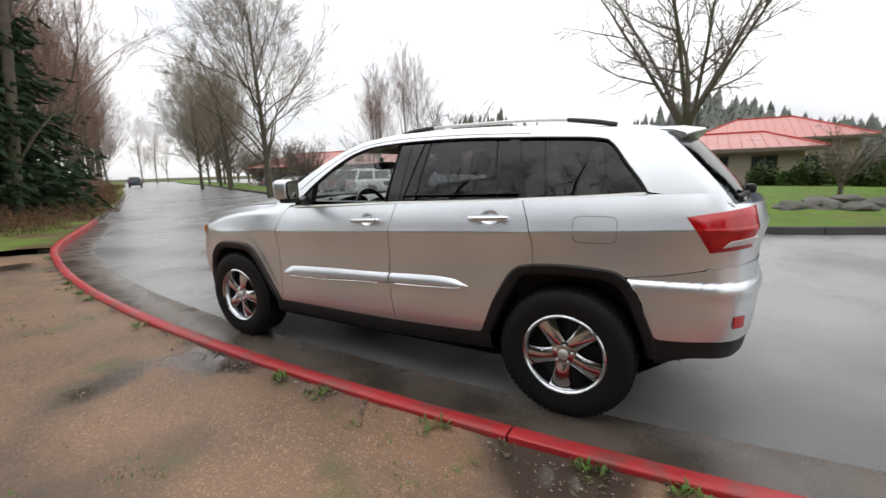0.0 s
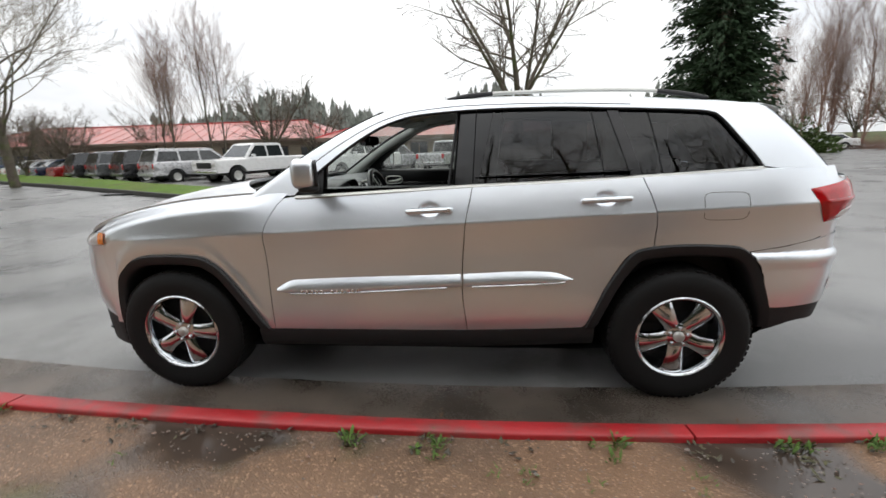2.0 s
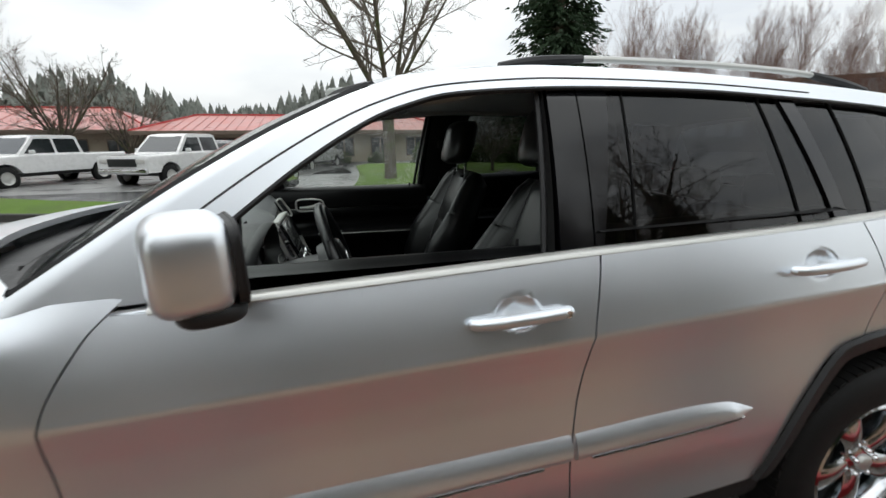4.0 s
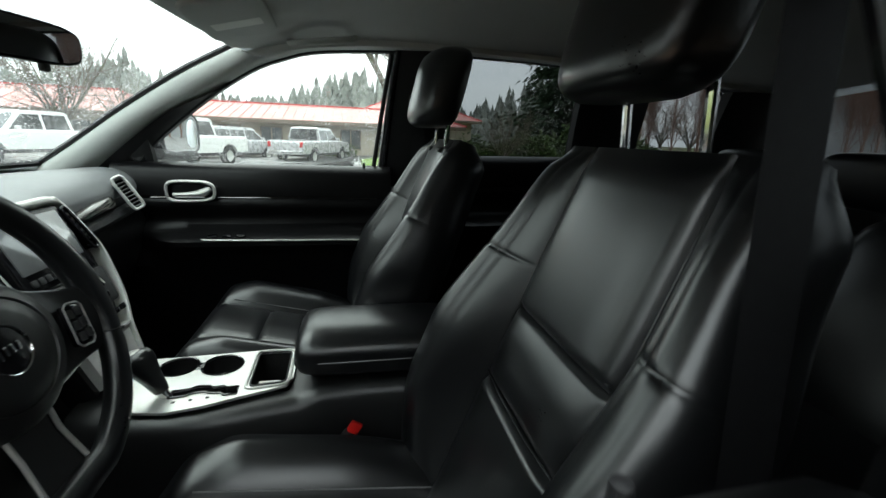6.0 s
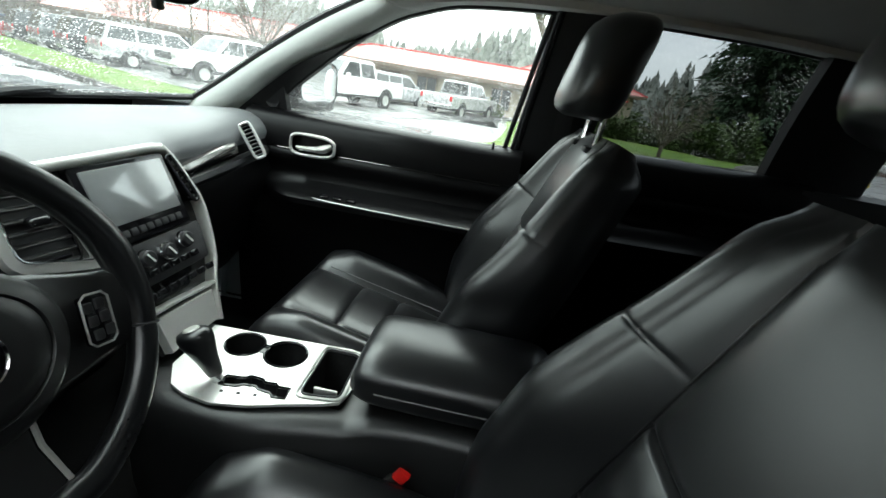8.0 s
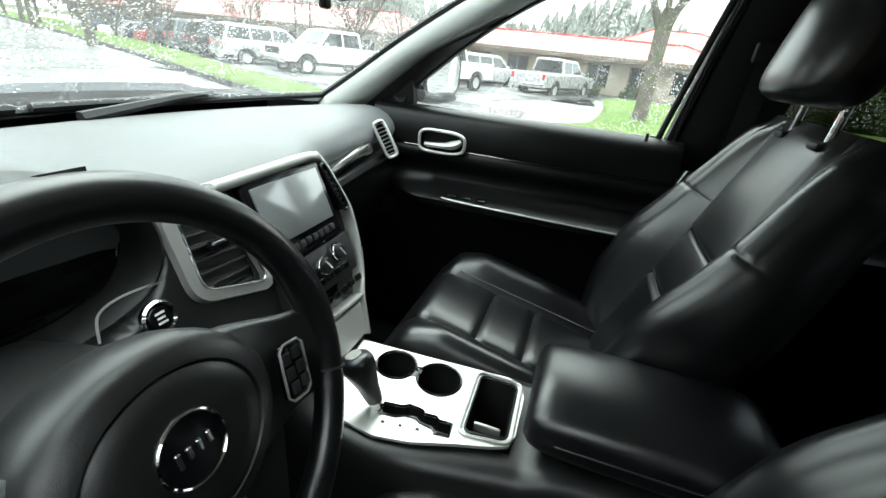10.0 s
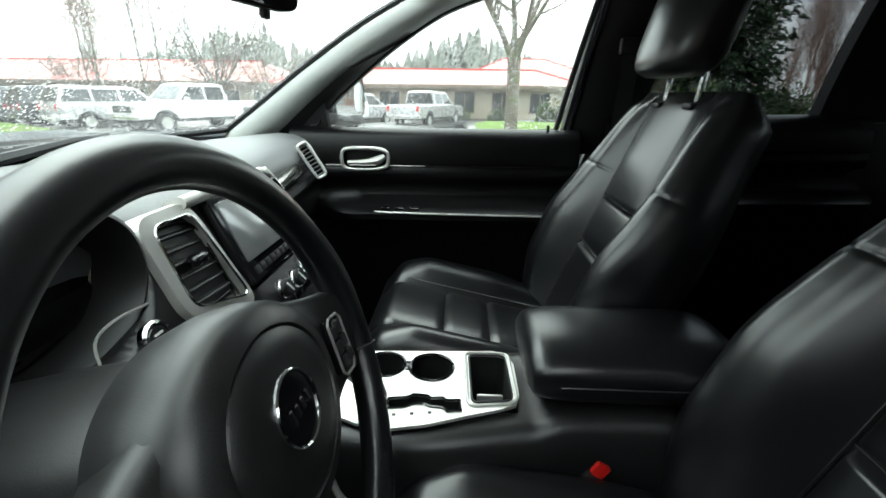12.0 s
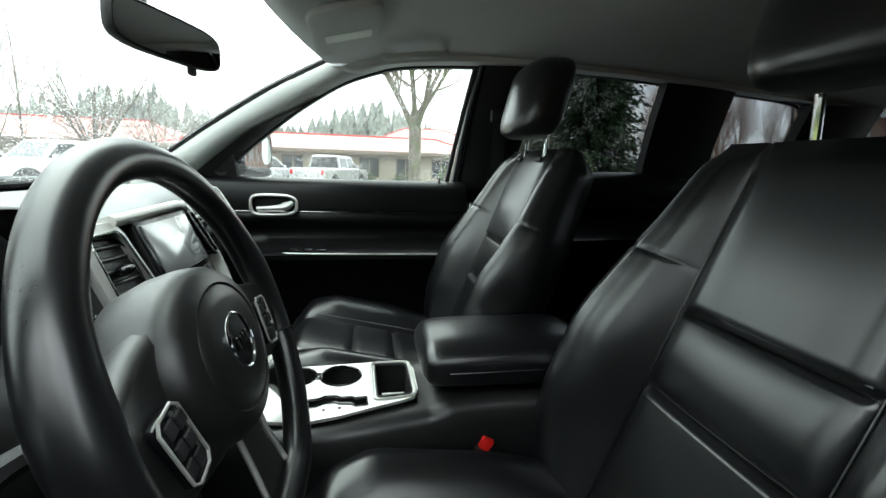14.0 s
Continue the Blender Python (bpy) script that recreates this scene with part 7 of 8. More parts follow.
class Tubes:
    """Gathers many thin pipes as plain lists."""

    def __init__(self):
        self.v, self.f = [], []

    def pipe(self, pts, rs, n):
        base = len(self.v)
        up = Vector((0.3, 0.2, 0.93))
        for i, p in enumerate(pts):
            d = (pts[min(i + 1, len(pts) - 1)] - pts[max(i - 1, 0)]).normalized()
            a = d.cross(up)
            if a.length < 1e-3:
                a = d.cross(Vector((1, 0, 0)))
            a.normalize()
            b = a.cross(d)
            for k in range(n):
                t = 2 * math.pi * k / n
                self.v.append(tuple(p + (a * math.cos(t) + b * math.sin(t)) * rs[i]))
        for i in range(len(pts) - 1):
            for k in range(n):
                q = base + i * n
                self.f.append((q + k, q + (k + 1) % n, q + n + (k + 1) % n, q + n + k))

    def mesh(self, name, mat):
        me = bpy.data.meshes.new(name)
        me.from_pydata(self.v, [], self.f)
        me.materials.append(mat)
        me.shade_smooth()
        return me


def bare_tree(seed, height, trunk_h, r0, limbs, rise, reach, levels=4, twig=1.0, lean=0.0, bark=BARK, twigs=TWIG):
    """Meshes of a leafless tree: trunk with limbs, and the fine branches."""
    rng = random.Random(seed)
    wood, fine = Tubes(), Tubes()

    def grow(p, d, length, r, level):
        segs = (7, 6, 3, 2, 1, 1)[level]
        pts, rs = [p.copy()], [r]
        q, e = p.copy(), d.copy()
        for i in range(segs):
            bend = 0.16 if level else 0.05
            e = (e + Vector((rng.uniform(-bend, bend), rng.uniform(-bend, bend), rng.uniform(-bend, bend) + rise * 0.06 * level)).normalized() * 0.28).normalized() if level else (e + Vector((rng.uniform(-1, 1), rng.uniform(-1, 1), 0)) * 0.03).normalized()
            q = q + e * (length / segs)
            pts.append(q.copy())
            rs.append(max(r * (1 - 0.75 * (i + 1) / segs), 0.0035))
        n = (9, 6, 4, 3, 3, 3)[level]
        (wood if level < 2 else fine).pipe(pts, rs, n)
        if level >= levels:
            return
        kids = (limbs, 8, 7, 5, 4)[level]
        kids = max(2, int(kids * (twig if level >= 2 else 1)))
        for k in range(kids):
            t = lerp(0.30 if level else trunk_h / max(length, 0.1), 1.0, (k + rng.random() * 0.8) / kids)
            t = min(t, 0.98)
            i = min(int(t * segs), segs - 1)
            base = pts[i].lerp(pts[i + 1], t * segs - i)
            axis = (pts[i + 1] - pts[i]).normalized()
            side = axis.cross(Vector((rng.uniform(-1, 1), rng.uniform(-1, 1), rng.uniform(-1, 1)))).normalized()
            ang = rng.uniform(0.45, 0.85) if level else rng.uniform(0.45, 0.95) * reach
            nd = (axis * math.cos(ang) + side * math.sin(ang) + Vector((0, 0, 0.12 * rise))).normalized()
            nl = length * (rng.uniform(0.42, 0.62) if level else rng.uniform(0.45, 0.70)) * (1.15 - 0.55 * t)
            grow(base, nd, nl, max(rs[i] * (rng.uniform(0.40, 0.58) if level else rng.uniform(0.26, 0.40)), 0.0048), level + 1)

    grow(Vector((0, 0, -0.2)), Vector((lean, 0, 1)).normalized(), height, r0, 0)
    return wood.mesh("trunk", bark), fine.mesh("branch_crown", twigs)


def plant(meshes, at, label, group="", category="tree", name="bare_tree"):
    t = thing(name, label, category, at, group)
    again("trunk", meshes[0], t, Matrix.Identity(4))
    again("crown", meshes[1], t, Matrix.Identity(4))
    return t


def vase_tree(seed, height, crotch, r0, limbs, spread, twigs=TWIG):
    """A leafless street tree whose trunk forks into several long rising limbs."""
    rng = random.Random(seed)
    wood, fine = Tubes(), Tubes()

    def twig_out(p, d, length, r, level):
        segs = (6, 4, 2, 1)[level]
        pts, rs, q, e = [p.copy()], [r], p.copy(), d.copy()
        for i in range(segs):
            e = (e + Vector((rng.uniform(-1, 1), rng.uniform(-1, 1), rng.uniform(-0.6, 1))) * (0.10 if level == 0 else 0.22)).normalized()
            q = q + e * length / segs
            pts.append(q.copy())
            rs.append(max(r * (1 - 0.78 * (i + 1) / segs), 0.0055))
        (wood if level == 0 else fine).pipe(pts, rs, (7, 5, 3, 3, 3)[level])
        if level >= 3:
            return
        for k in range((11, 7, 5)[level]):
            t = lerp(0.16, 0.97, (k + rng.random() * 0.7) / (11, 7, 5)[level])
            i = min(int(t * segs), segs - 1)
            base = pts[i].lerp(pts[i + 1], t * segs - i)
            axis = (pts[i + 1] - pts[i]).normalized()
            side = axis.cross(Vector((rng.uniform(-1, 1), rng.uniform(-1, 1), rng.uniform(-1, 1)))).normalized()
            a = rng.uniform(0.5, 1.0)
            twig_out(base, (axis * math.cos(a) + side * math.sin(a)).normalized(), length * rng.uniform(0.26, 0.46) * (1.2 - 0.6 * t), max(rs[i] * 0.5, 0.007), level + 1)

    trunk = [Vector((0, 0, -0.2)), Vector((0.01, 0, 0.2)), Vector((0.02, 0.02, crotch * 0.5)), Vector((-0.02, 0.0, crotch)), Vector((0.0, 0.02, crotch * 1.25))]
    wood.pipe(trunk, [r0 * 1.35, r0 * 1.08, r0, r0 * 1.05, r0 * 0.7], 12)
    for k in range(limbs):
        a = 2 * math.pi * (k + rng.uniform(-0.25, 0.25)) / limbs
        s = spread * rng.uniform(0.55, 1.1)
        twig_out(Vector((0, 0, crotch * rng.uniform(0.78, 1.12))), Vector((math.cos(a) * s, math.sin(a) * s, 1)).normalized(), (height - crotch) * rng.uniform(0.75, 1.05), r0 * rng.uniform(0.34, 0.5), 0)
    return wood.mesh("trunk", BARK), fine.mesh("branch_crown", twigs)


def leaf_mesh(name, places, size, mat, rng, droop=0.3, narrow=0.5):
    """Many small leaf blades, two crossed triangles each, at (place, way)."""
    v, f = [], []
    for p, d in places:
        d = (d + Vector((rng.uniform(-0.5, 0.5), rng.uniform(-0.5, 0.5), rng.uniform(-0.5, 0.3) - droop))).normalized()
        s = size * rng.uniform(0.6, 1.3)
        a = d.cross(Vector((rng.uniform(-1, 1), rng.uniform(-1, 1), rng.uniform(-1, 1))))
        if a.length < 1e-4:
            continue
        a.normalize()
        b = len(v)
        v += [tuple(p - a * s * narrow * 0.5), tuple(p + a * s * narrow * 0.5), tuple(p + d * s)]
        f.append((b, b + 1, b + 2))
    me = bpy.data.meshes.new(name)
    me.from_pydata(v, [], f)
    me.materials.append(mat)
    return me


def conifer(seed, height, radius, bare, density=1.0, size=0.5):
    rng = random.Random(seed)
    wood = Tubes()
    wood.pipe([Vector((0, 0, -0.3)), Vector((0.02, 0, height * 0.5)), Vector((0, 0, height * 0.98))], [radius * 0.10, radius * 0.06, 0.02], 8)
    places = []
    z = bare
    while z < height * 0.99:
        t = (z - bare) / (height - bare)
        reach = radius * (1 - t) ** 0.75 * (0.72 + 0.28 * math.sin(z * 5.1 + seed)) + 0.12
        for k in range(int(9 + 5 * (1 - t))):
            a = rng.uniform(0, 2 * math.pi)
            ln = reach * rng.uniform(0.6, 1.12)
            d = Vector((math.cos(a), math.sin(a), rng.uniform(-0.25, 0.12)))
            tip = Vector((0, 0, z)) + d * ln
            wood.pipe([Vector((0, 0, z)), Vector((0, 0, z)).lerp(tip, 0.5) + Vector((0, 0, 0.05)), tip], [0.035, 0.02, 0.006], 3)
            for q in range(int(16 * density * (0.4 + ln / radius))):
                u = rng.uniform(0.18, 1.05) ** 0.8
                p = Vector((0, 0, z)) + d * ln * u + Vector((rng.gauss(0, 0.22), rng.gauss(0, 0.22), rng.gauss(-0.05, 0.20)))
                places.append((p, d))
        z += rng.uniform(0.16, 0.30) * height / 14
    return wood.mesh("trunk", BARK), leaf_mesh("needle_crown", places, size, NEEDLES, rng, 0.35, 0.45)


# the tall street tree by the road, the forked one before the building, birches, poplars, thicket
elm = bare_tree(3, 11.2, 1.8, 0.21, 36, 0.5, 1.15, 4, 1.25, twigs=TWIG_PALE)
plant(elm, pose(-20.4, 15.6, 0.2), "tall leafless street tree with a full round crown on the lawn", "street trees")
for k, (x, y, s, r) in enumerate(((-37.5, 24.3, 0.95, 80), (-50, 31.5, 1.0, 150), (-63, 38, 0.9, 20), (-80, 47, 1.0, 200), (-44, 29, 0.75, 60), (-56, 36, 0.85, 250), (-70, 44, 0.9, 300), (-46, 26.5, 0.9, 330))):
    copy_thing(bpy.data.objects["bare_tree"], pose(x, y, 0.1, 0, 0, r) @ Matrix.Scale(s, 4))
vase = vase_tree(11, 9.6, 2.3, 0.20, 7, 0.62)
plant(vase, pose(3.2, 13.5, 0.15, 0, 0, 35), "leafless forked tree with mossy bark on the lawn", name="forked_tree")
round_tree = vase_tree(5, 7.6, 1.5, 0.20, 10, 0.7, TWIG)
rt = plant(round_tree, pose(-14.7, 30.5, -0.3), "leafless spreading tree with a dense round crown", "lot trees", name="spreading_tree")
copy_thing(rt, pose(-11.5, 31.5, -0.3, 0, 0, 100) @ Matrix.Scale(0.72, 4))
copy_thing(rt, pose(-29, 36, -0.3, 0, 0, 210) @ Matrix.Scale(0.8, 4))
copy_thing(rt, pose(7.6, 15.0, 0.1, 0, 0, 60) @ Matrix.Scale(0.34, 4))
birch = bare_tree(21, 9.0, 1.6, 0.09, 18, 1.1, 0.62, 3, 1.3, lean=0.05, twigs=TWIG_RED)
bt = plant(birch, pose(-23.2, 30.8, -0.3), "slender leafless birch with fine reddish twigs", "birches", name="birch_tree")
for x, y, s, r in ((-24.6, 31.6, 0.9, 70), (-22.4, 29.9, 0.8, 160), (-20.6, 31.9, 1.12, 240), (-19.9, 32.6, 1.0, 300)):
    copy_thing(bt, pose(x, y, -0.3, 0, 0, r) @ Matrix.Scale(s, 4))
poplar = bare_tree(33, 11.5, 0.8, 0.12, 34, 2.0, 0.45, 3, 1.5, bark=TWIG_RED, twigs=TWIG_RED)
pt = plant(poplar, pose(33, 41, -0.3), "tall narrow leafless tree in a dense row", "poplar row", name="poplar_tree")
rng = random.Random(8)
for k in range(18):
    u = k / 17
    copy_thing(pt, pose(lerp(32, 52, u) + rng.uniform(-1, 1), lerp(44, 27, u) + rng.uniform(-1.5, 1.5), -0.3, 0, 0, rng.uniform(0, 360)) @ Matrix.Scale(rng.uniform(0.6, 0.9), 4))
alder = bare_tree(44, 11, 1.2, 0.15, 15, 1.2, 0.9, 4, 0.7, twigs=TWIG_RED)
al = plant(alder, pose(-24, 4.2, 0.1), "leafless reddish-brown woodland tree leaning over the verge", "woodland trees", name="woodland_tree")
for k in range(38):
    x = -16.5 - 2.0 * k - rng.uniform(0, 1.5)
    ky = lerp(2.9, 40, (-12.8 - x) / 82.2)
    off = rng.uniform(2.0, 9)
    copy_thing(al, pose(x + off * 0.42, ky - off * 0.9, 0.1, rng.uniform(-6, 6), rng.uniform(-6, 6), rng.uniform(0, 360)) @ Matrix.Scale(rng.uniform(0.95, 1.4), 4))
tall = conifer(7, 23.0, 4.0, 0.5, 3.4, 0.40)
plant(tall, pose(16.3, 26.0, -0.1), "tall dark green conifer with a broad dense crown", category="conifer", name="conifer_tree")
big = conifer(2, 15.5, 3.6, 0.6, 3.0, 0.38)
cf = plant(big, pose(-17.5, 1.4, 0.1, 0, 0, 50) @ Matrix.Scale(0.95, 4), "tall dark green conifer with a ragged broad crown", category="conifer", name="conifer_tree")
copy_thing(cf, pose(-21.5, -1.2, 0.1, 0, 0, 190) @ Matrix.Scale(1.0, 4))

# bare trees on the near side, across the soil from the car
for x, y, k, r in ((-7.5, -10.5, 1.2, 20), (1.4, -10.0, 1.2, 140), (9.5, -10.6, 1.25, 260)):
    copy_thing(bpy.data.objects["forked_tree"], pose(x, y, 0.1, 0, 0, r) @ Matrix.Scale(k, 4))
for k in range(6):
    copy_thing(al, pose(-16 + 7.0 * k + rng.uniform(-1, 1), -15 - rng.uniform(0, 6), 0.1, 0, 0, rng.uniform(0, 360)) @ Matrix.Scale(rng.uniform(0.8, 1.1), 4))

for x, y, k in ((-4.2, -11.5, 1.15), (5.6, -11.8, 1.2), (13.8, -12.5, 1.25)):
    copy_thing(al, pose(x, y, 0.1, 0, 0, 40 * x) @ Matrix.Scale(k, 4))
# a belt of unseen conifers, added to darken glass reflections and block low sky
for k in range(16):
    copy_thing(cf, pose(-25 + 3.1 * k + rng.uniform(-1.0, 1.0), -16.0 - rng.uniform(0, 3), 0.1, 0, 0, rng.uniform(0, 360)) @ Matrix.Scale(rng.uniform(0.70, 0.88), 4))
# softer crowns beyond the street trees and woods at the road's far end
for x, y, k in ((-36, 33, 0.8), (-43, 36, 0.9), (-50, 40, 0.85), (-58, 43, 0.95), (-67, 49, 0.9), (-78, 56, 1.0), (-90, 62, 1.0), (-33, 29.5, 0.6), (-41, 30.5, 0.55), (-27.5, 22.5, 0.5), (-26, 24.5, 0.62), (38, 52, 1.0), (45, 47, 1.05), (52, 41, 1.0), (58, 34, 1.1), (48, 56, 1.1)):
    copy_thing(rt, pose(x, y, -0.2, 0, 0, rng.uniform(0, 360)) @ Matrix.Scale(k, 4))
for k in range(8):
    copy_thing(al, pose(-112 - rng.uniform(0, 22), 44 + 6.0 * k, 0.0, 0, 0, rng.uniform(0, 360)) @ Matrix.Scale(rng.uniform(0.9, 1.3), 4))

# undergrowth along the woods and low shrubs
def thicket(seed, count, r, h, mat):
    rng = random.Random(seed)
    t = Tubes()
    for _ in range(count):
        a, q = rng.uniform(0, 2 * math.pi), r * rng.random() ** 0.5
        p = Vector((q * math.cos(a), q * math.sin(a), -0.05))
        d = Vector((rng.uniform(-0.6, 0.6), rng.uniform(-0.6, 0.6), 1)).normalized()
        ln = h * rng.uniform(0.4, 1.1)
        mid = p + d * ln * 0.5 + Vector((rng.uniform(-0.2, 0.2), rng.uniform(-0.2, 0.2), 0))
        t.pipe([p, mid, p + d * ln + Vector((rng.uniform(-0.5, 0.5), rng.uniform(-0.5, 0.5), -0.1))], [0.014, 0.009, 0.004], 3)
    return t.mesh("thicket", mat)


brush = thicket(4, 260, 2.2, 2.3, TWIG_RED)
low_brush = thicket(6, 260, 1.8, 1.0, LITTER)
for k in range(22):
    x = -13.5 - 3.0 * k
    ky = lerp(2.9, 40, (-12.8 - x) / 82.2)
    for off, me in ((5.0, brush), (2.6, low_brush), (7.5, brush)):
        o = tagged(again("undergrowth", me, None, pose(x + off * 0.42 + rng.uniform(-1, 1), ky - off * 0.9 + rng.uniform(-0.6, 0.6), 0.15, 0, 0, rng.uniform(0, 360)) @ Matrix.Scale(rng.uniform(0.45, 0.95), 4)),
                   "brown leafless undergrowth before the woods", "undergrowth", kind="stuff")
# unseen brush beside the conifer belt, added to close off the low sky
for k in range(12):
    tagged(again("undergrowth", brush, None, pose(-9 + 2.4 * k + rng.uniform(-0.8, 0.8), -17 - rng.uniform(0, 3), 0.15, 0, 0, rng.uniform(0, 360)) @ Matrix.Scale(rng.uniform(0.8, 1.3), 4)),
           "brown leafless undergrowth before the woods", "undergrowth", kind="stuff")
for k in range(16):
    tagged(again("undergrowth", brush, None, pose(36 + rng.uniform(-2, 16), 36 + rng.uniform(-6, 6), -0.3, 0, 0, rng.uniform(0, 360)) @ Matrix.Scale(rng.uniform(0.4, 0.8), 4)),
           "brown leafless undergrowth below the row of trees", "undergrowth", kind="stuff")


def shrub_mesh(seed, r, h, n, size):
    rng = random.Random(seed)
    places = []
    for _ in range(n):
        a, b, q = rng.uniform(0, 2 * math.pi), rng.uniform(0, 1), rng.random() ** 0.35
        lump = 1 + 0.25 * math.sin(3 * a + seed) + 0.15 * math.sin(7 * b + a)
        p = Vector((r * q * lump * math.cos(a) * math.sqrt(1 - b * b), r * q * lump * math.sin(a) * math.sqrt(1 - b * b), h * q * b * lump))
        places.append((p, Vector((math.cos(a), math.sin(a), 0.6))))
    return leaf_mesh("shrub_leaves", places, size, LEAVES, rng, 0.0, 0.6)


shrub = shrub_mesh(3, 1.0, 1.1, 2600, 0.16)
shrub_wood = thicket(9, 30, 0.5, 0.8, TWIG)
first = None
for x, y, s in ((11.5, 20.5, 1.3), (9.8, 21.5, 1.0), (13.4, 21.6, 1.5), (8.2, 22.5, 1.1), (6.6, 23.5, 0.9), (-1.0, 28.0, 0.8), (1.6, 28.2, 0.9), (4.4, 28.0, 0.8), (22, 31, 2.0), (26, 33, 2.0), (18.5, 28, 1.4)):
    t = thing("shrub", "dense green shrub with yellowish new leaves", "shrub", pose(x, y, 0.05 if y < 24 else -0.25, 0, 0, rng.uniform(0, 360)) @ Matrix.Scale(s, 4), "shrubs by the building")
    again("leaf_mass", shrub, t, Matrix.Identity(4))
    again("stem", shrub_wood, t, Matrix.Identity(4))

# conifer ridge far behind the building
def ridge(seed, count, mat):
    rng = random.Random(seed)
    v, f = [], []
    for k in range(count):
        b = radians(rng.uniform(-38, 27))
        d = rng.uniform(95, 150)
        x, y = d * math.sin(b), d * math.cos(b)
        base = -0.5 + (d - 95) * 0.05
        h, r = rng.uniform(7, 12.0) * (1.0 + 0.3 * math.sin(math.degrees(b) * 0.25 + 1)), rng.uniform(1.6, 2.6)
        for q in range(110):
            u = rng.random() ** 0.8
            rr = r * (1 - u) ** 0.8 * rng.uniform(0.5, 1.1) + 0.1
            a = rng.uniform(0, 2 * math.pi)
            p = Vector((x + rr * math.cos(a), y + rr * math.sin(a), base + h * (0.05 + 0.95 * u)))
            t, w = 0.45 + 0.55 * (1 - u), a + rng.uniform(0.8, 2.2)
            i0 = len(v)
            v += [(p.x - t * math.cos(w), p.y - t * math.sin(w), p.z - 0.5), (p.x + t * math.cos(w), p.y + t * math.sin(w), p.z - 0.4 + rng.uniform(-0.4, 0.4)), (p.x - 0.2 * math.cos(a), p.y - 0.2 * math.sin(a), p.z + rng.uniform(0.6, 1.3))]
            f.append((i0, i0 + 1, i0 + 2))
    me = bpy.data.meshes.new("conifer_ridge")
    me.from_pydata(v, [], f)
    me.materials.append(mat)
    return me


# pale grey-green base: the distance haze is put into the needle colour
HAZED_NEEDLES = material("haze_paled_conifers", (0.27, 0.285, 0.255), 0.9, vary=0.4, scale=0.15, fine=1.5, spec=0.1)
tagged(new("conifer_ridge", ridge(5, 540, HAZED_NEEDLES)), "distant green conifer wood on a low rise, paled with painted haze", "woods", kind="stuff")

# ---- weeds, pebbles and litter along the near kerb ----
rng = random.Random(12)
blades_v, blades_f = [], []
GREEN_BLADE = material("weed_blades", (0.085, 0.150, 0.030), 0.6, vary=0.4, scale=8, fine=60, spec=0.3)
for i in range(0, 900):
    p = near[i]
    if not -6.5 < p.x < 5.5:
        continue
    for _ in range(5):
        if noise.noise((p.x * 1.6, 3.3, 1)) + 0.35 * noise.noise((p.x * 5, 1, 1)) < 0.10:
            continue
        c = p - near_n[i] * (0.125 + abs(rng.gauss(0, 0.055))) + Vector((rng.uniform(-0.06, 0.06), 0, 0.125))
        for _ in range(9):
            a, ln = rng.uniform(0, 2 * math.pi), rng.uniform(0.02, 0.075)
            d = Vector((math.cos(a) * 0.8, math.sin(a) * 0.8, rng.uniform(0.5, 1.4))).normalized()
            s = d.cross(Vector((0, 0, 1))).normalized() * rng.uniform(0.003, 0.008)
            b = len(blades_v)
            q = c + Vector((rng.uniform(-0.03, 0.03), rng.uniform(-0.03, 0.03), 0))
            blades_v += [tuple(q - s * 0.4), tuple(q + s * 0.4), tuple(q + d * ln * 0.6 + s), tuple(q + d * ln * 0.6 - s), tuple(q + d * ln + Vector((0, 0, -0.01)))]
            blades_f += [(b, b + 1, b + 2, b + 3), (b + 3, b + 2, b + 4)]
for _ in range(420):
    c = Vector((rng.uniform(-3, 5), rng.uniform(-4.5, -1.6), 0.138))
    if noise.noise((c.x * 0.9, c.y * 0.9, 5)) < 0.18:
        continue
    for _ in range(7):
        a, ln = rng.uniform(0, 2 * math.pi), rng.uniform(0.015, 0.045)
        d = Vector((math.cos(a), math.sin(a), rng.uniform(0.4, 1.2))).normalized()
        s = d.cross(Vector((0, 0, 1))).normalized() * 0.004
        b = len(blades_v)
        q = c + Vector((rng.uniform(-0.04, 0.04), rng.uniform(-0.04, 0.04), 0))
        blades_v += [tuple(q - s), tuple(q + s), tuple(q + d * ln)]
        blades_f += [(b, b + 1, b + 2)]
me = bpy.data.meshes.new("weeds")
me.from_pydata(blades_v, [], blades_f)
me.materials.append(GREEN_BLADE)
tagged(new("weeds", me), "small green weeds behind the kerb", "weeds", kind="stuff")

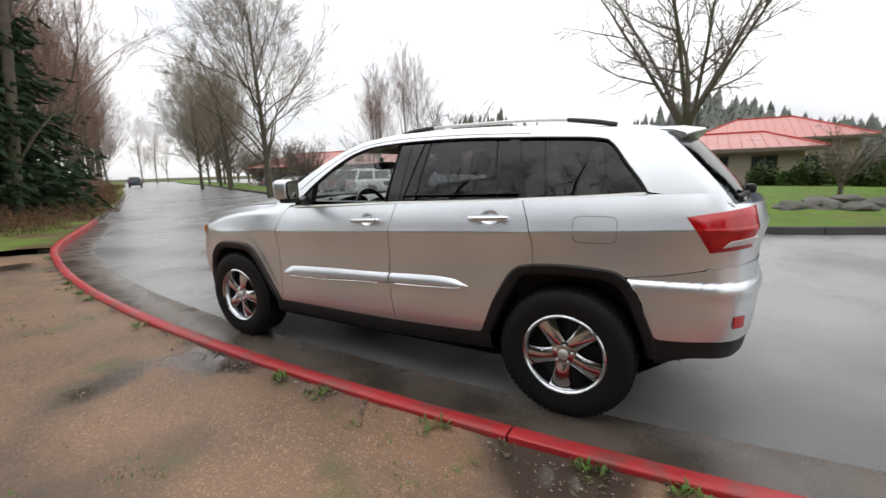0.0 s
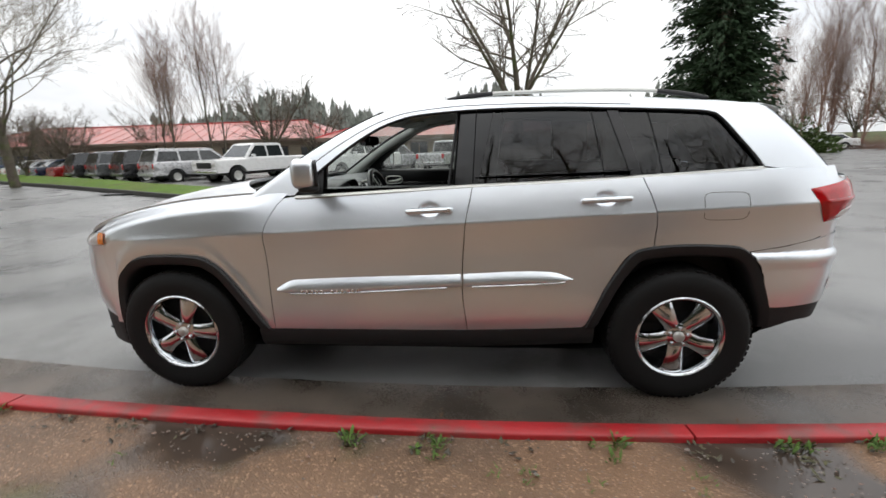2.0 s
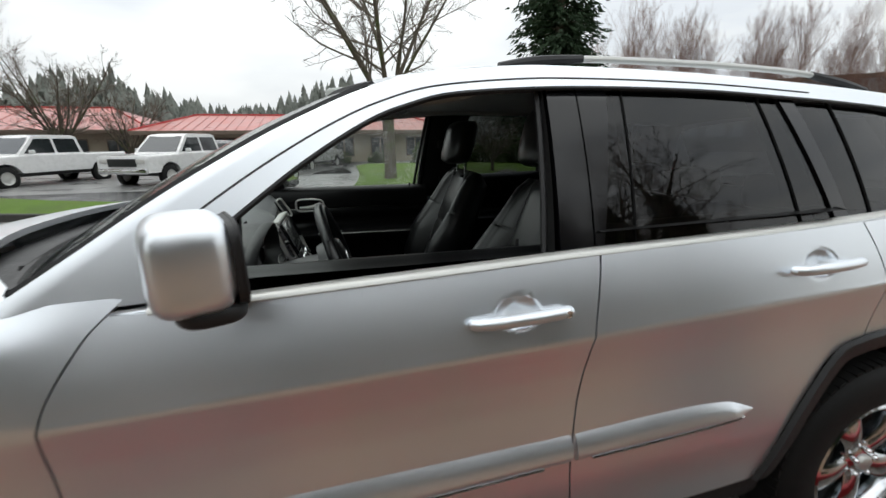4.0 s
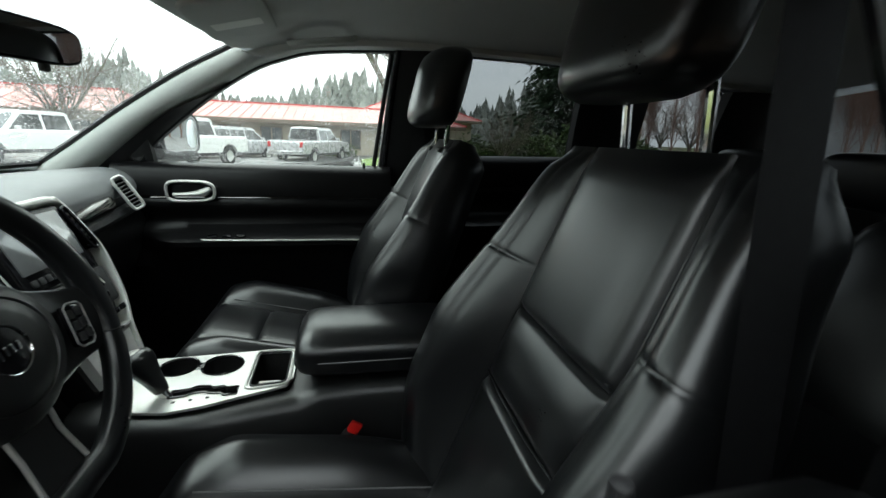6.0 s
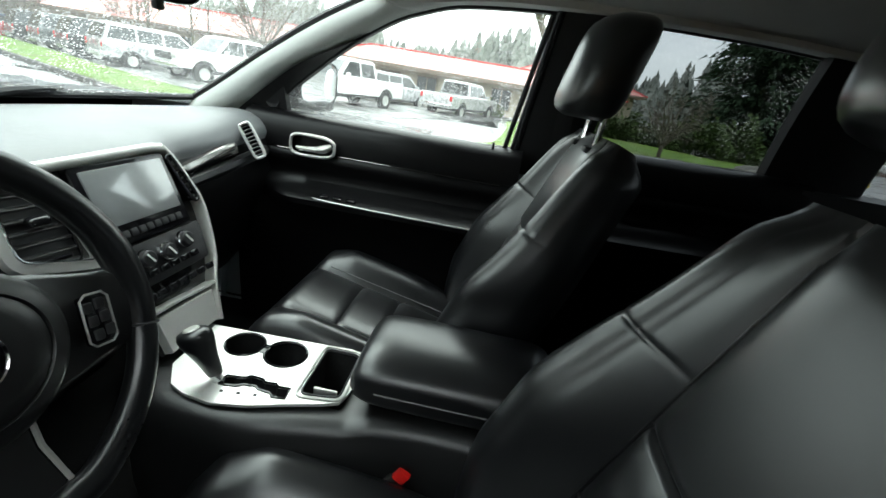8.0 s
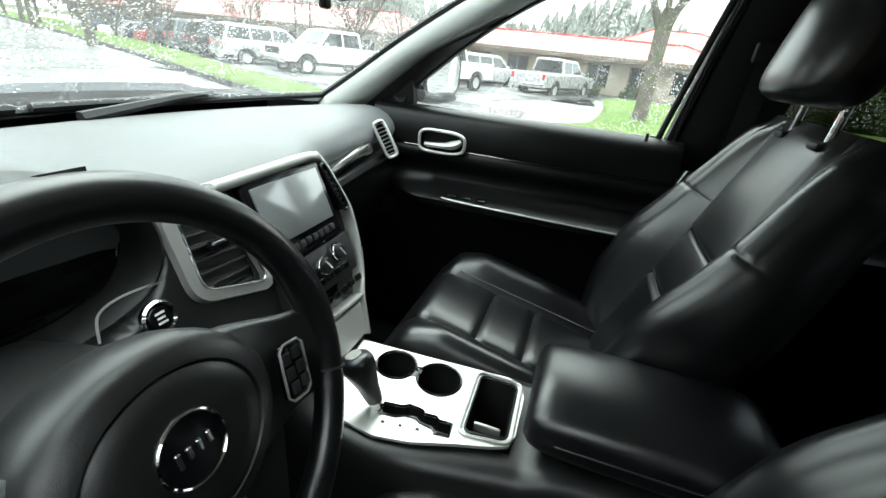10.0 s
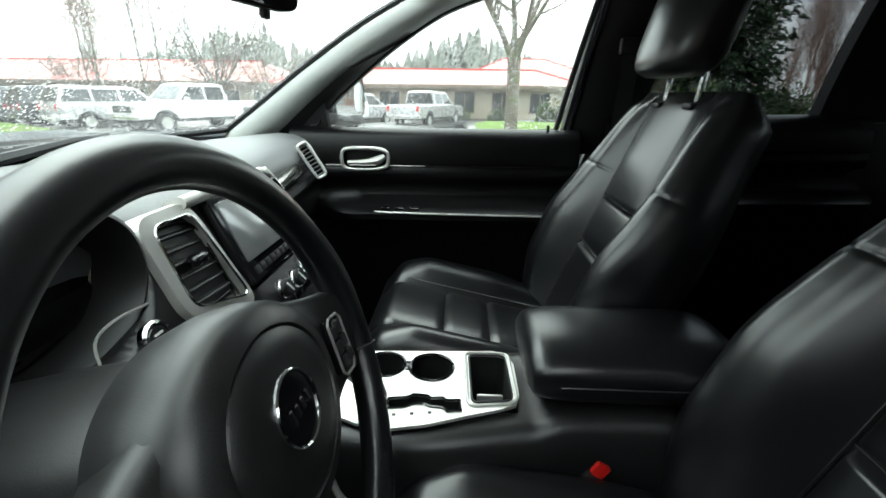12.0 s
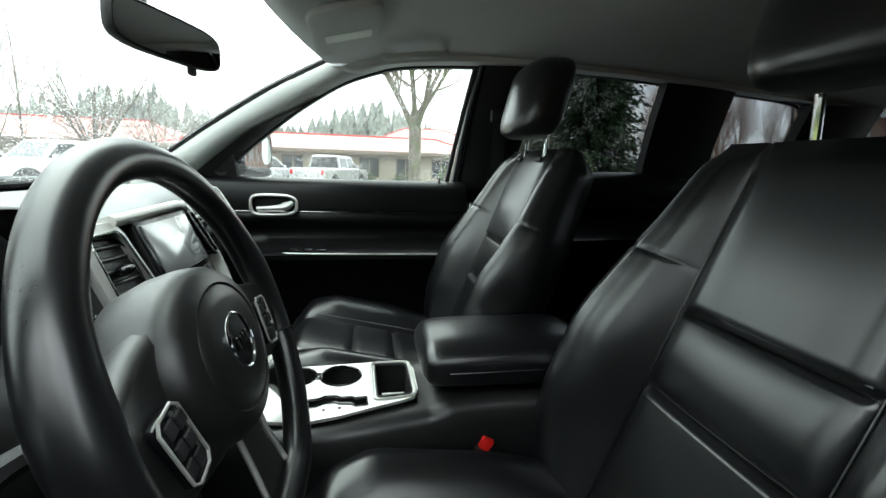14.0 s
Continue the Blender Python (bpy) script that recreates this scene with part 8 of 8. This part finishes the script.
STONE = material("pinkish_gravel", (0.24, 0.145, 0.105), 0.7, vary=0.4, scale=30, fine=200, each=0.0, spec=0.4,
                 second=(0.20, 0.17, 0.15), second_at=(0.45, 0.55), second_scale=14)
pv, pf = [], []
OCTA = [(1, 0, 0), (0, 1, 0), (-1, 0, 0), (0, -1, 0), (0, 0, 0.8), (0, 0, -0.6)]
OCTF = [(0, 1, 4), (1, 2, 4), (2, 3, 4), (3, 0, 4), (1, 0, 5), (2, 1, 5), (3, 2, 5), (0, 3, 5)]
for _ in range(9000):
    x, y = rng.uniform(-4.5, 5), -1.5 - 3.2 * rng.random() ** 1.4
    s = rng.uniform(0.002, 0.008) if rng.random() < 0.96 else rng.uniform(0.009, 0.015)
    a = rng.uniform(0, 6.28)
    b = len(pv)
    z = 0.138 + 0.018 * noise.noise((x * 1.3, y * 1.3, 0)) + 0.006 * noise.noise((x * 6, y * 6, 3)) + 0.004 * (-1.35 - y)
    for u, v, w in OCTA:
        k = s * rng.uniform(0.7, 1.2)
        pv.append((x + k * (u * math.cos(a) - v * math.sin(a)), y + k * (u * math.sin(a) + v * math.cos(a)) * 0.8, z + k * w * 0.6))
    pf += [tuple(b + i for i in t) for t in OCTF]
me = bpy.data.meshes.new("gravel")
me.from_pydata(pv, [], pf)
me.materials.append(STONE)
tagged(new("gravel", me), "loose pinkish gravel chips on the soil", "gravel", kind="stuff")
lv, lf = [], []
for _ in range(700):
    i = rng.randrange(380, 800)
    p = near[i]
    if not -9 < p.x < 5:
        continue
    q = p + near_n[i] * abs(rng.gauss(0.05, 0.10)) if rng.random() < 0.5 else p - near_n[i] * rng.uniform(0.15, 1.6)
    z = 0.010 if (q - p).dot(near_n[i]) > 0 else 0.146
    a, s = rng.uniform(0, 6.28), rng.uniform(0.006, 0.02)
    d, e = Vector((math.cos(a), math.sin(a), 0.15)) * s, Vector((-math.sin(a), math.cos(a), 0.1)) * s * 0.4
    b = len(lv)
    o = Vector((q.x, q.y, z))
    lv += [tuple(o - d), tuple(o + e), tuple(o + d + Vector((0, 0, s * 0.3))), tuple(o - e)]
    lf.append((b, b + 1, b + 2, b + 3))
me = bpy.data.meshes.new("leaf_litter")
me.from_pydata(lv, [], lf)
me.materials.append(LITTER)
tagged(new("leaf_litter", me), "small brown leaves and bits in the gutter", "litter", kind="stuff")
# wet dark leaf mould gathered behind the kerb
MOULD = material("wet_leaf_mould", (0.040, 0.030, 0.018), 0.45, vary=0.5, scale=9, fine=60, second=(0.075, 0.070, 0.022), second_at=(0.5, 0.62), second_scale=3)
mv, mf = [], []
for i in range(900):
    p = near[i]
    if not -9 < p.x < 6:
        continue
    thick = noise.noise((p.x * 0.9, 7.7, 2)) + 0.5 * noise.noise((p.x * 3.1, 1.7, 2)) + 0.30
    for _ in range(int(max(thick, 0) * 46)):
        o = p - near_n[i] * (0.122 + abs(rng.gauss(0, 0.05 + 0.06 * thick))) + Vector((rng.uniform(-0.09, 0.09), 0, 0.128 + rng.uniform(0, 0.006)))
        a, q = rng.uniform(0, 6.28), rng.uniform(0.006, 0.022)
        d, e = Vector((math.cos(a), math.sin(a), rng.uniform(-0.1, 0.25))) * q, Vector((-math.sin(a), math.cos(a), 0.1)) * q * 0.5
        b = len(mv)
        mv += [tuple(o - d), tuple(o + e), tuple(o + d + Vector((0, 0, q * 0.4))), tuple(o - e)]
        mf.append((b, b + 1, b + 2, b + 3))
me = bpy.data.meshes.new("leaf_mould")
me.from_pydata(mv, [], mf)
me.materials.append(MOULD)
tagged(new("leaf_mould", me), "dark wet leaf mould along the back of the kerb", "litter", kind="stuff")

# ---- rocks on the lawn ----
ROCK = material("grey_garden_rock", (0.085, 0.080, 0.066), 0.7, vary=0.35, scale=3, fine=40, bump=0.7, bump_scale=12, each=0.25)


def rock(seed, at):
    rng = random.Random(seed)
    bm = bmesh.new()
    bmesh.ops.create_icosphere(bm, subdivisions=3, radius=1)
    o = rng.uniform(0, 50)
    for v in bm.verts:
        n1 = noise.noise(v.co * 1.1 + Vector((o, 0, 0)))
        v.co = v.co * (1 + 0.35 * n1 + 0.12 * noise.noise(v.co * 3 + Vector((o, 0, 0))))
        v.co.z = max(v.co.z, -0.5) * 0.55
        v.co.x *= 1.3
    ob = part("rock", bm, ROCK, None, "weathered grey garden boulder on the lawn", smooth=25, at=at)
    return tagged(ob, category="rock", group="garden rocks")


for k, (x, y, s) in enumerate(((5.6, 10.2, 0.42), (6.3, 10.6, 0.55), (6.9, 10.3, 0.36), (7.6, 11.2, 0.5), (8.4, 11.6, 0.6), (9.3, 12.2, 0.45), (5.0, 11.6, 0.35), (7.2, 12.4, 0.45), (9.9, 13.1, 0.5), (10.6, 14.6, 0.6))):
    rock(k, pose(x, y, 0.25, rng.uniform(-10, 10), rng.uniform(-10, 10), rng.uniform(0, 360)) @ Matrix.Scale(s * 0.72, 4))

# ---- hydrant ----
YELLOW = material("yellow_hydrant_paint", (0.62, 0.40, 0.025), 0.45, vary=0.15, scale=8, fine=80)
hy = thing("fire_hydrant", "yellow fire hydrant on the corner lawn", "hydrant", pose(13.0, 13.4, 0.17))
bm = bmesh.new()
lathe(bm, [(0.0, 0.0), (0.17, 0.0), (0.17, 0.04), (0.11, 0.05), (0.105, 0.42), (0.13, 0.44), (0.13, 0.48), (0.115, 0.50)], 24)
part("barrel", bm, YELLOW, hy)
bm = bmesh.new()
lathe(bm, [(0.118, 0.50), (0.12, 0.54), (0.10, 0.62), (0.06, 0.67), (0.035, 0.68), (0.035, 0.73), (0.0, 0.73)], 24)
part("bonnet", bm, YELLOW, hy)
for a in (0, 90, 180):
    bm = bmesh.new()
    lathe(bm, [(0.06, 0.09), (0.06, 0.15), (0.072, 0.15), (0.072, 0.19), (0.03, 0.20), (0.0, 0.20)], 16, pose(0, 0, 0.38, 90, 0, a))
    part("outlet", bm, YELLOW, hy)

# ---- parked vehicles ----
CAR_GLASS = material("dark_car_glass", (0.02, 0.024, 0.026), 0.06, vary=0.1, coat=0.6, rough_vary=0.02)
PAINTS = {n: material(n + "_car_paint", c, 0.28, me, vary=0.04, coat=0.7, rough_vary=0.05) for n, c, me in
          (("white", (0.72, 0.72, 0.71), 0.0), ("black", (0.010, 0.010, 0.012), 0.0), ("silver", (0.50, 0.50, 0.51), 0.5), ("red", (0.30, 0.015, 0.015), 0.1), ("dark_blue", (0.015, 0.03, 0.07), 0.1), ("grey", (0.12, 0.125, 0.13), 0.4))}
KINDS = {
    "pickup": (5.7, 1.95, [(-2.85, 0.55), (-2.85, 1.05), (-2.80, 1.12), (-1.45, 1.16), (-1.05, 1.20), (0.95, 1.20), (1.0, 1.18), (2.80, 1.18), (2.85, 1.1), (2.85, 0.55)], [(-1.35, 1.17), (-0.72, 1.80), (-0.55, 1.85), (0.72, 1.86), (0.90, 1.80), (0.98, 1.19)], (-1.85, 1.65), 0.40),
    "suv": (4.8, 1.9, [(-2.4, 0.45), (-2.4, 0.85), (-2.3, 0.98), (-1.3, 1.08), (-0.9, 1.10), (2.3, 1.10), (2.4, 1.0), (2.4, 0.45)], [(-1.25, 1.07), (-0.55, 1.66), (-0.3, 1.72), (1.9, 1.72), (2.1, 1.66), (2.36, 1.08)], (-1.45, 1.40), 0.36),
    "sedan": (4.7, 1.8, [(-2.35, 0.35), (-2.35, 0.65), (-2.2, 0.80), (-1.1, 0.92), (1.6, 0.96), (2.3, 0.92), (2.35, 0.8), (2.35, 0.35)], [(-1.05, 0.91), (-0.25, 1.36), (0.05, 1.42), (0.85, 1.41), (1.15, 1.36), (1.75, 0.95)], (-1.40, 1.38), 0.32),
}


def vehicle(kind, paint, at, label):
    length, width, low, cab, axles, rw = KINDS[kind]
    top = thing({"pickup": "pickup_truck", "suv": "parked_suv", "sedan": "parked_sedan"}[kind], label, "truck" if kind == "pickup" else "car", at, "parked vehicles")
    h = width / 2
    # body: outline across the width, with rounded shoulders and open wheel arches
    outline = []
    for (x0, z0), (x1, z1) in zip(low, low[1:]):
        outline.append((x0, z0))
    outline.append(low[-1])
    for ax in sorted(axles, reverse=True):
        for k in range(9):
            a = math.pi * k / 8
            outline.append((ax + (rw + 0.09) * math.cos(a), max(low[0][1] - 0.12, rw - 0.02) + (rw + 0.06) * math.sin(a) if 0 < k < 8 else low[0][1]))
    bm = bmesh.new()
    vs = [[bm.verts.new((x, y * h, z)) for x, z in outline] for y in (-1, 1)]
    n = len(outline)
    for i in range(n):
        bm.faces.new((vs[0][i], vs[0][(i + 1) % n], vs[1][(i + 1) % n], vs[1][i]))
    for row in vs:
        ed = [bm.edges.get((row[i], row[(i + 1) % n])) for i in range(n)]
        bmesh.ops.triangle_fill(bm, edges=ed, use_beauty=True)
    bmesh.ops.bevel(bm, geom=[bm.edges.get((row[i], row[i + 1])) for row in vs for i in range(1, len(low) - 2)], offset=0.07, segments=3, affect="EDGES", profile=0.5)
    part("body", bm, PAINTS[paint], top, smooth=40)
    # cabin with its panes let in
    zb, zt = cab[0][1], max(z for _, z in cab)

    def wide(z):
        return h * lerp(0.95, 0.78, min(max((z - zb) / (zt - zb), 0), 1))
    bm = bmesh.new()
    grid(bm, [[(x, yy * wide(z), z + (0.02 if abs(yy) < 0.9 and z > zt - 0.1 else 0)) for yy in (-1, -0.93, -0.5, 0, 0.5, 0.93, 1)] for x, z in cab])
    for yy in (-1, 1):
        bm.faces.new([bm.verts.new((x, yy * wide(z), z)) for x, z in cab])
    part("cabin", bm, PAINTS[paint], top, smooth=35)

    def on_line(p, q, z):
        return lerp(p[0], q[0], (z - p[1]) / (q[1] - p[1]))
    z0, z1 = zb + 0.05, zt - 0.13
    mids = (-0.05,) if kind == "pickup" else (0.15, 1.15) if kind == "suv" else (0.2,)
    for a, b2, sx in ((cab[0], cab[1], -1), (cab[-1], cab[-2], 1)):
        bm = bmesh.new()
        grid(bm, [[(on_line(a, b2, z) + sx * 0.012, yy * wide(z) * 0.88, z + 0.006) for yy in (-1, 0, 1)] for z in (z0, min(z1 + 0.04, b2[1] - 0.03))])
        part("pane", bm, CAR_GLASS, top, "dark window")
    for y in (-1, 1):
        cuts = [None, *mids, None]
        for k in range(len(cuts) - 1):
            quad = []
            for z in (z0, z1):
                xa = on_line(cab[0], cab[1], z) + 0.14 if cuts[k] is None else cuts[k] + 0.045
                xb = on_line(cab[-1], cab[-2], z) - 0.12 if cuts[k + 1] is None else cuts[k + 1] - 0.045
                quad.append([(xa, y * (wide(z) + 0.006), z), (xb, y * (wide(z) + 0.006), z)])
            bm = bmesh.new()
            grid(bm, quad)
            part("pane", bm, CAR_GLASS, top, "dark window")
        bm = bmesh.new()
        box(bm, (cab[0][0] + 0.35, y * (h + 0.10), cab[0][1] + 0.10), (0.12, 0.18, 0.14), 0.03)
        part("door_mirror", bm, PAINTS[paint], top)
        bm = bmesh.new()
        box(bm, (-length / 2 + 0.03, y * h * 0.72, low[1][1] - 0.12), (0.10, 0.34, 0.14), 0.02)
        part("headlamp", bm, WHITE_LENS, top)
        bm = bmesh.new()
        box(bm, (length / 2 - 0.03, y * h * 0.88, low[-2][1] - 0.10), (0.10, 0.16, 0.26), 0.02)
        part("tail_lamp", bm, RED_LENS, top)
        for ax in axles:
            bm = bmesh.new()
            lathe(bm, [(rw * 0.55, 0.11), (rw * 0.85, 0.12), (rw, 0.08), (rw, -0.08), (rw * 0.85, -0.12)], 24, pose(ax, y * (h - 0.13), rw, 90 * -y))
            wv = part("wheel", bm, RUBBER, top, smooth=50)
            bm = bmesh.new()
            lathe(bm, [(rw * 0.58, 0.105), (rw * 0.5, 0.08), (rw * 0.12, 0.10), (0.0, 0.11)], 20, pose(ax, y * (h - 0.13), rw, 90 * -y))
            part("rim", bm, SATIN, wv, smooth=50)
    bm = bmesh.new()
    box(bm, (-length / 2 - 0.005, 0, low[1][1] - 0.16), (0.06, width * 0.56, 0.26 if kind == "pickup" else 0.18), 0.02)
    part("grille", bm, BLACK_TRIM, top)
    for sx in (-1, 1):
        bm = bmesh.new()
        box(bm, (sx * (length / 2 + 0.02), 0, low[0][1] + 0.06), (0.14, width * 0.96, 0.20), 0.04)
        part("bumper", bm, CHROME if kind == "pickup" else PAINTS[paint], top)
    bm = bmesh.new()
    box(bm, (0, 0, low[0][1] - 0.06), (length * 0.8, width * 0.8, 0.16), 0.02)
    part("chassis", bm, BLACK_TRIM, top)
    if kind == "pickup":
        bm = bmesh.new()
        box(bm, (1.92, 0, 1.178), (1.68, width * 0.84, 0.012), 0.0)
        part("load_bed", bm, BLACK_TRIM, top, "dark open load bed")
    return top


def facing(x, y, hx, hy, z=None):
    return pose(x, y, lot_z(y) if z is None else z, 0, 0, math.degrees(math.atan2(-hy, -hx)))


BADGES = {"orange": material("orange_badge", (0.70, 0.20, 0.03), 0.5), "blue": material("blue_badge", (0.05, 0.08, 0.35), 0.5), "red": material("red_badge", (0.5, 0.03, 0.03), 0.5)}
for x, y, hx, hy in ((-9.6, 18.3, -0.42, -0.91), (-4.5, 17.8, -0.40, -0.92)):
    v = vehicle("pickup", "white", facing(x, y, hx, hy), "white crew-cab pickup truck with coloured door badge in the lot")
    for k, nm in enumerate(("orange", "blue", "red")):
        bm = bmesh.new()
        box(bm, (-0.62 + 0.20 * k, 0.981, 0.92), (0.17, 0.006, 0.17 if k else 0.24), 0.002, 1)
        part("door_badge", bm, BADGES[nm], v, "plain coloured door badge")
vehicle("pickup", "silver", facing(0.0, 24.6, 0.40, 0.92), "silver pickup truck seen from behind in the wet lot")
vehicle("suv", "silver", facing(-3.9, 24.2, 0.5, 0.86), "silver sport utility car in the wet lot")
row = (("suv", "silver"), ("suv", "black"), ("suv", "grey"), ("suv", "black"), ("sedan", "red"), ("sedan", "dark_blue"), ("sedan", "silver"), ("sedan", "white"), ("suv", "dark_blue"), ("sedan", "grey"), ("sedan", "white"), ("sedan", "silver"))
for k, (kd, pn) in enumerate(row):
    vehicle(kd, pn, facing(-13.3 - 2.75 * k, 18.8 + 1.35 * k, 0.5, 0.86), pn.replace("_", " ") + " " + {"suv": "sport utility car", "sedan": "sedan"}[kd] + " parked in the row by the lawn")
for kd, pn, x, y, hx, hy in (("suv", "black", 29, 41.5, -0.3, -0.95), ("sedan", "white", 32.6, 39.5, -0.85, 0.5), ("sedan", "silver", 27.0, 44, -0.2, -0.98), ("sedan", "white", 25.6, 45.5, -0.2, -0.98)):
    vehicle(kd, pn, facing(x, y, hx, hy, -0.06), pn + " " + {"suv": "sport utility car", "sedan": "sedan"}[kd] + " parked in the side street")
vehicle("suv", "dark_blue", facing(-78, 34.3, -0.9, 0.43, 0.0), "dark car parked far along the road by the kerb")

# ---- buildings ----
ROOF_RED = material("red_metal_roof", (0.40, 0.095, 0.075), 0.34, 0.0, spec=0.7, vary=0.15, scale=0.8, fine=10, rough_vary=0.1)
WALL_TAN = material("tan_wall", (0.36, 0.315, 0.24), 0.85, vary=0.12, scale=1.5, fine=30, bump=0.2, bump_scale=60)
FASCIA = material("brown_fascia", (0.16, 0.12, 0.09), 0.7, vary=0.15)
PANE = material("dark_window_pane", (0.03, 0.036, 0.038), 0.05, vary=0.1, coat=0.5, rough_vary=0.02)


RIDGE_RED = material("red_ridge_cap", (0.42, 0.035, 0.035), 0.6, vary=0.15, scale=0.8, fine=10)


def hall(x0, x1, y0, y1, base, eave, top, label, hip=3.2, step=1.6):
    b = thing("building", label, "building", Matrix.Translation(((x0 + x1) / 2, (y0 + y1) / 2, base)))
    ox, oy = (x0 + x1) / 2, (y0 + y1) / 2

    def P(x, y, z):
        return Vector((x - ox, y - oy, z - base))
    bm = bmesh.new()
    box(bm, P((x0 + x1) / 2, (y0 + y1) / 2, (base + eave) / 2), (x1 - x0, y1 - y0, eave - base))
    part("wall", bm, WALL_TAN, b, "tan wall")
    o, ym = 0.9, (y0 + y1) / 2
    bm = bmesh.new()
    c = [P(x0 - o, y0 - o, eave), P(x1 + o, y0 - o, eave), P(x1 + o, y1 + o, eave), P(x0 - o, y1 + o, eave), P(x0 + hip, ym, top), P(x1 - hip, ym, top)]
    vs = [bm.verts.new(p) for p in c]
    low = [bm.verts.new(p - Vector((0, 0, 0.22))) for p in c[:4]]
    for q in ((0, 1, 5, 4), (1, 2, 5), (2, 3, 4, 5), (3, 0, 4)):
        bm.faces.new([vs[i] for i in q])
    for i in range(4):
        bm.faces.new((vs[i], vs[(i + 1) % 4], low[(i + 1) % 4], low[i]))
    bm.faces.new(low[::-1])
    roof = part("roof", bm, ROOF_RED, b, "red ribbed metal roof", smooth=0)
    bm = bmesh.new()
    tube(bm, [P(x0 - o, y0 - o, eave + 0.02), P(x0 + hip, ym, top + 0.03), P(x1 - hip, ym, top + 0.03), P(x1 + o, y0 - o, eave + 0.02)], 0.07, 6)
    part("ridge_cap", bm, RIDGE_RED, roof, "darker red ridge cap")
    x = x0 - o + 0.3
    while x < x1 + o - 0.2:
        t0 = min(1.0, (x - (x0 - o)) / (hip + o), ((x1 + o) - x) / (hip + o))
        bm = bmesh.new()
        a, e = P(x, y0 - o, eave + 0.02), P(x, y0 - o, eave + 0.02).lerp(P(x, ym, top + 0.02), t0)
        tube(bm, [a, e], 0.022, 4)
        part("roof_rib", bm, ROOF_RED, roof)
        x += 0.62 if x > -12 else 1.3
    bm = bmesh.new()
    box(bm, P((x0 + x1) / 2, y0 - o - 0.02, eave - 0.12), (x1 - x0 + 2 * o, 0.05, 0.26), 0.01)
    part("fascia", bm, FASCIA, b, "brown fascia under the eave")
    x = x0 + 1.0
    while x < x1 - 1.5:
        bm = bmesh.new()
        box(bm, P(x + 0.7, y0 - 0.02, base + 1.35), (1.35, 0.05, 1.35), 0.01)
        w = part("window", bm, FASCIA, b, "brown window frame")
        for k in (-1, 1):
            bm = bmesh.new()
            box(bm, P(x + 0.7 + k * 0.325, y0 - 0.03, base + 1.35), (0.58, 0.05, 1.2), 0.0)
            part("pane", bm, PANE, w)
        x += step + 0.9
    return b


hall(-9.5, 9.1, 29.6, 38.5, -0.35, 2.10, 3.28, "long low tan building with a red metal hip roof", 1.6)
hall(-48, -12, 35.5, 44.5, -0.35, 2.3, 4.1, "farther low building with a red metal roof behind the lot", 3.5)
hall(3, 15.5, 46, 56, -0.35, 3.2, 5.4, "low building with a dull red roof beyond the conifer", 4)
GREY_WALL = material("pale_grey_wall", (0.38, 0.39, 0.40), 0.8, vary=0.1, scale=0.6, fine=20)
ob = thing("office_building", "pale grey two-storey office building behind bare trees", "building", Matrix.Translation((60, 42, -0.4)) @ pose(0, 0, 0, 0, 0, 42))
bm = bmesh.new()
box(bm, (0, 0, 3.6), (30, 12, 7.2))
part("wall", bm, GREY_WALL, ob)
bm = bmesh.new()
box(bm, (0, 0, 7.3), (30.6, 12.6, 0.4))
part("roof", bm, FASCIA, ob)
for z in (2.0, 5.4):
    for k in range(10):
        bm = bmesh.new()
        box(bm, (-13 + 2.9 * k, -6.02, z), (2.5, 0.06, 1.5))
        part("window", bm, PANE, ob)

# sign and lamp by the side street
sg = thing("street_sign", "small yellow and brown sign on a post by the side street", "sign", pose(23.5, 40.5, -0.1))
bm = bmesh.new()
tube(bm, [(0, 0, 0), (0, 0, 2.2)], 0.04, 8)
part("post", bm, FASCIA, sg)
bm = bmesh.new()
box(bm, (0, 0, 2.2), (0.9, 0.06, 0.7), 0.01)
part("board", bm, YELLOW, sg)
lp = thing("lamp_post", "grey street lamp post with a curved arm", "street lamp", pose(25.5, 44, -0.1))
bm = bmesh.new()
tube(bm, along([(0, 0, 0), (0, 0, 4), (0, 0, 5.6), (0.3, -0.3, 6.2), (1.0, -1.0, 6.3)], 24), 0.06, 8)
part("pole", bm, KERB_GREY, lp)
bm = bmesh.new()
box(bm, (1.2, -1.2, 6.27), (0.5, 0.25, 0.12), 0.04, m=pose(0, 0, 0, 0, 0, -45))
part("lamp_head", bm, KERB_GREY, lp)
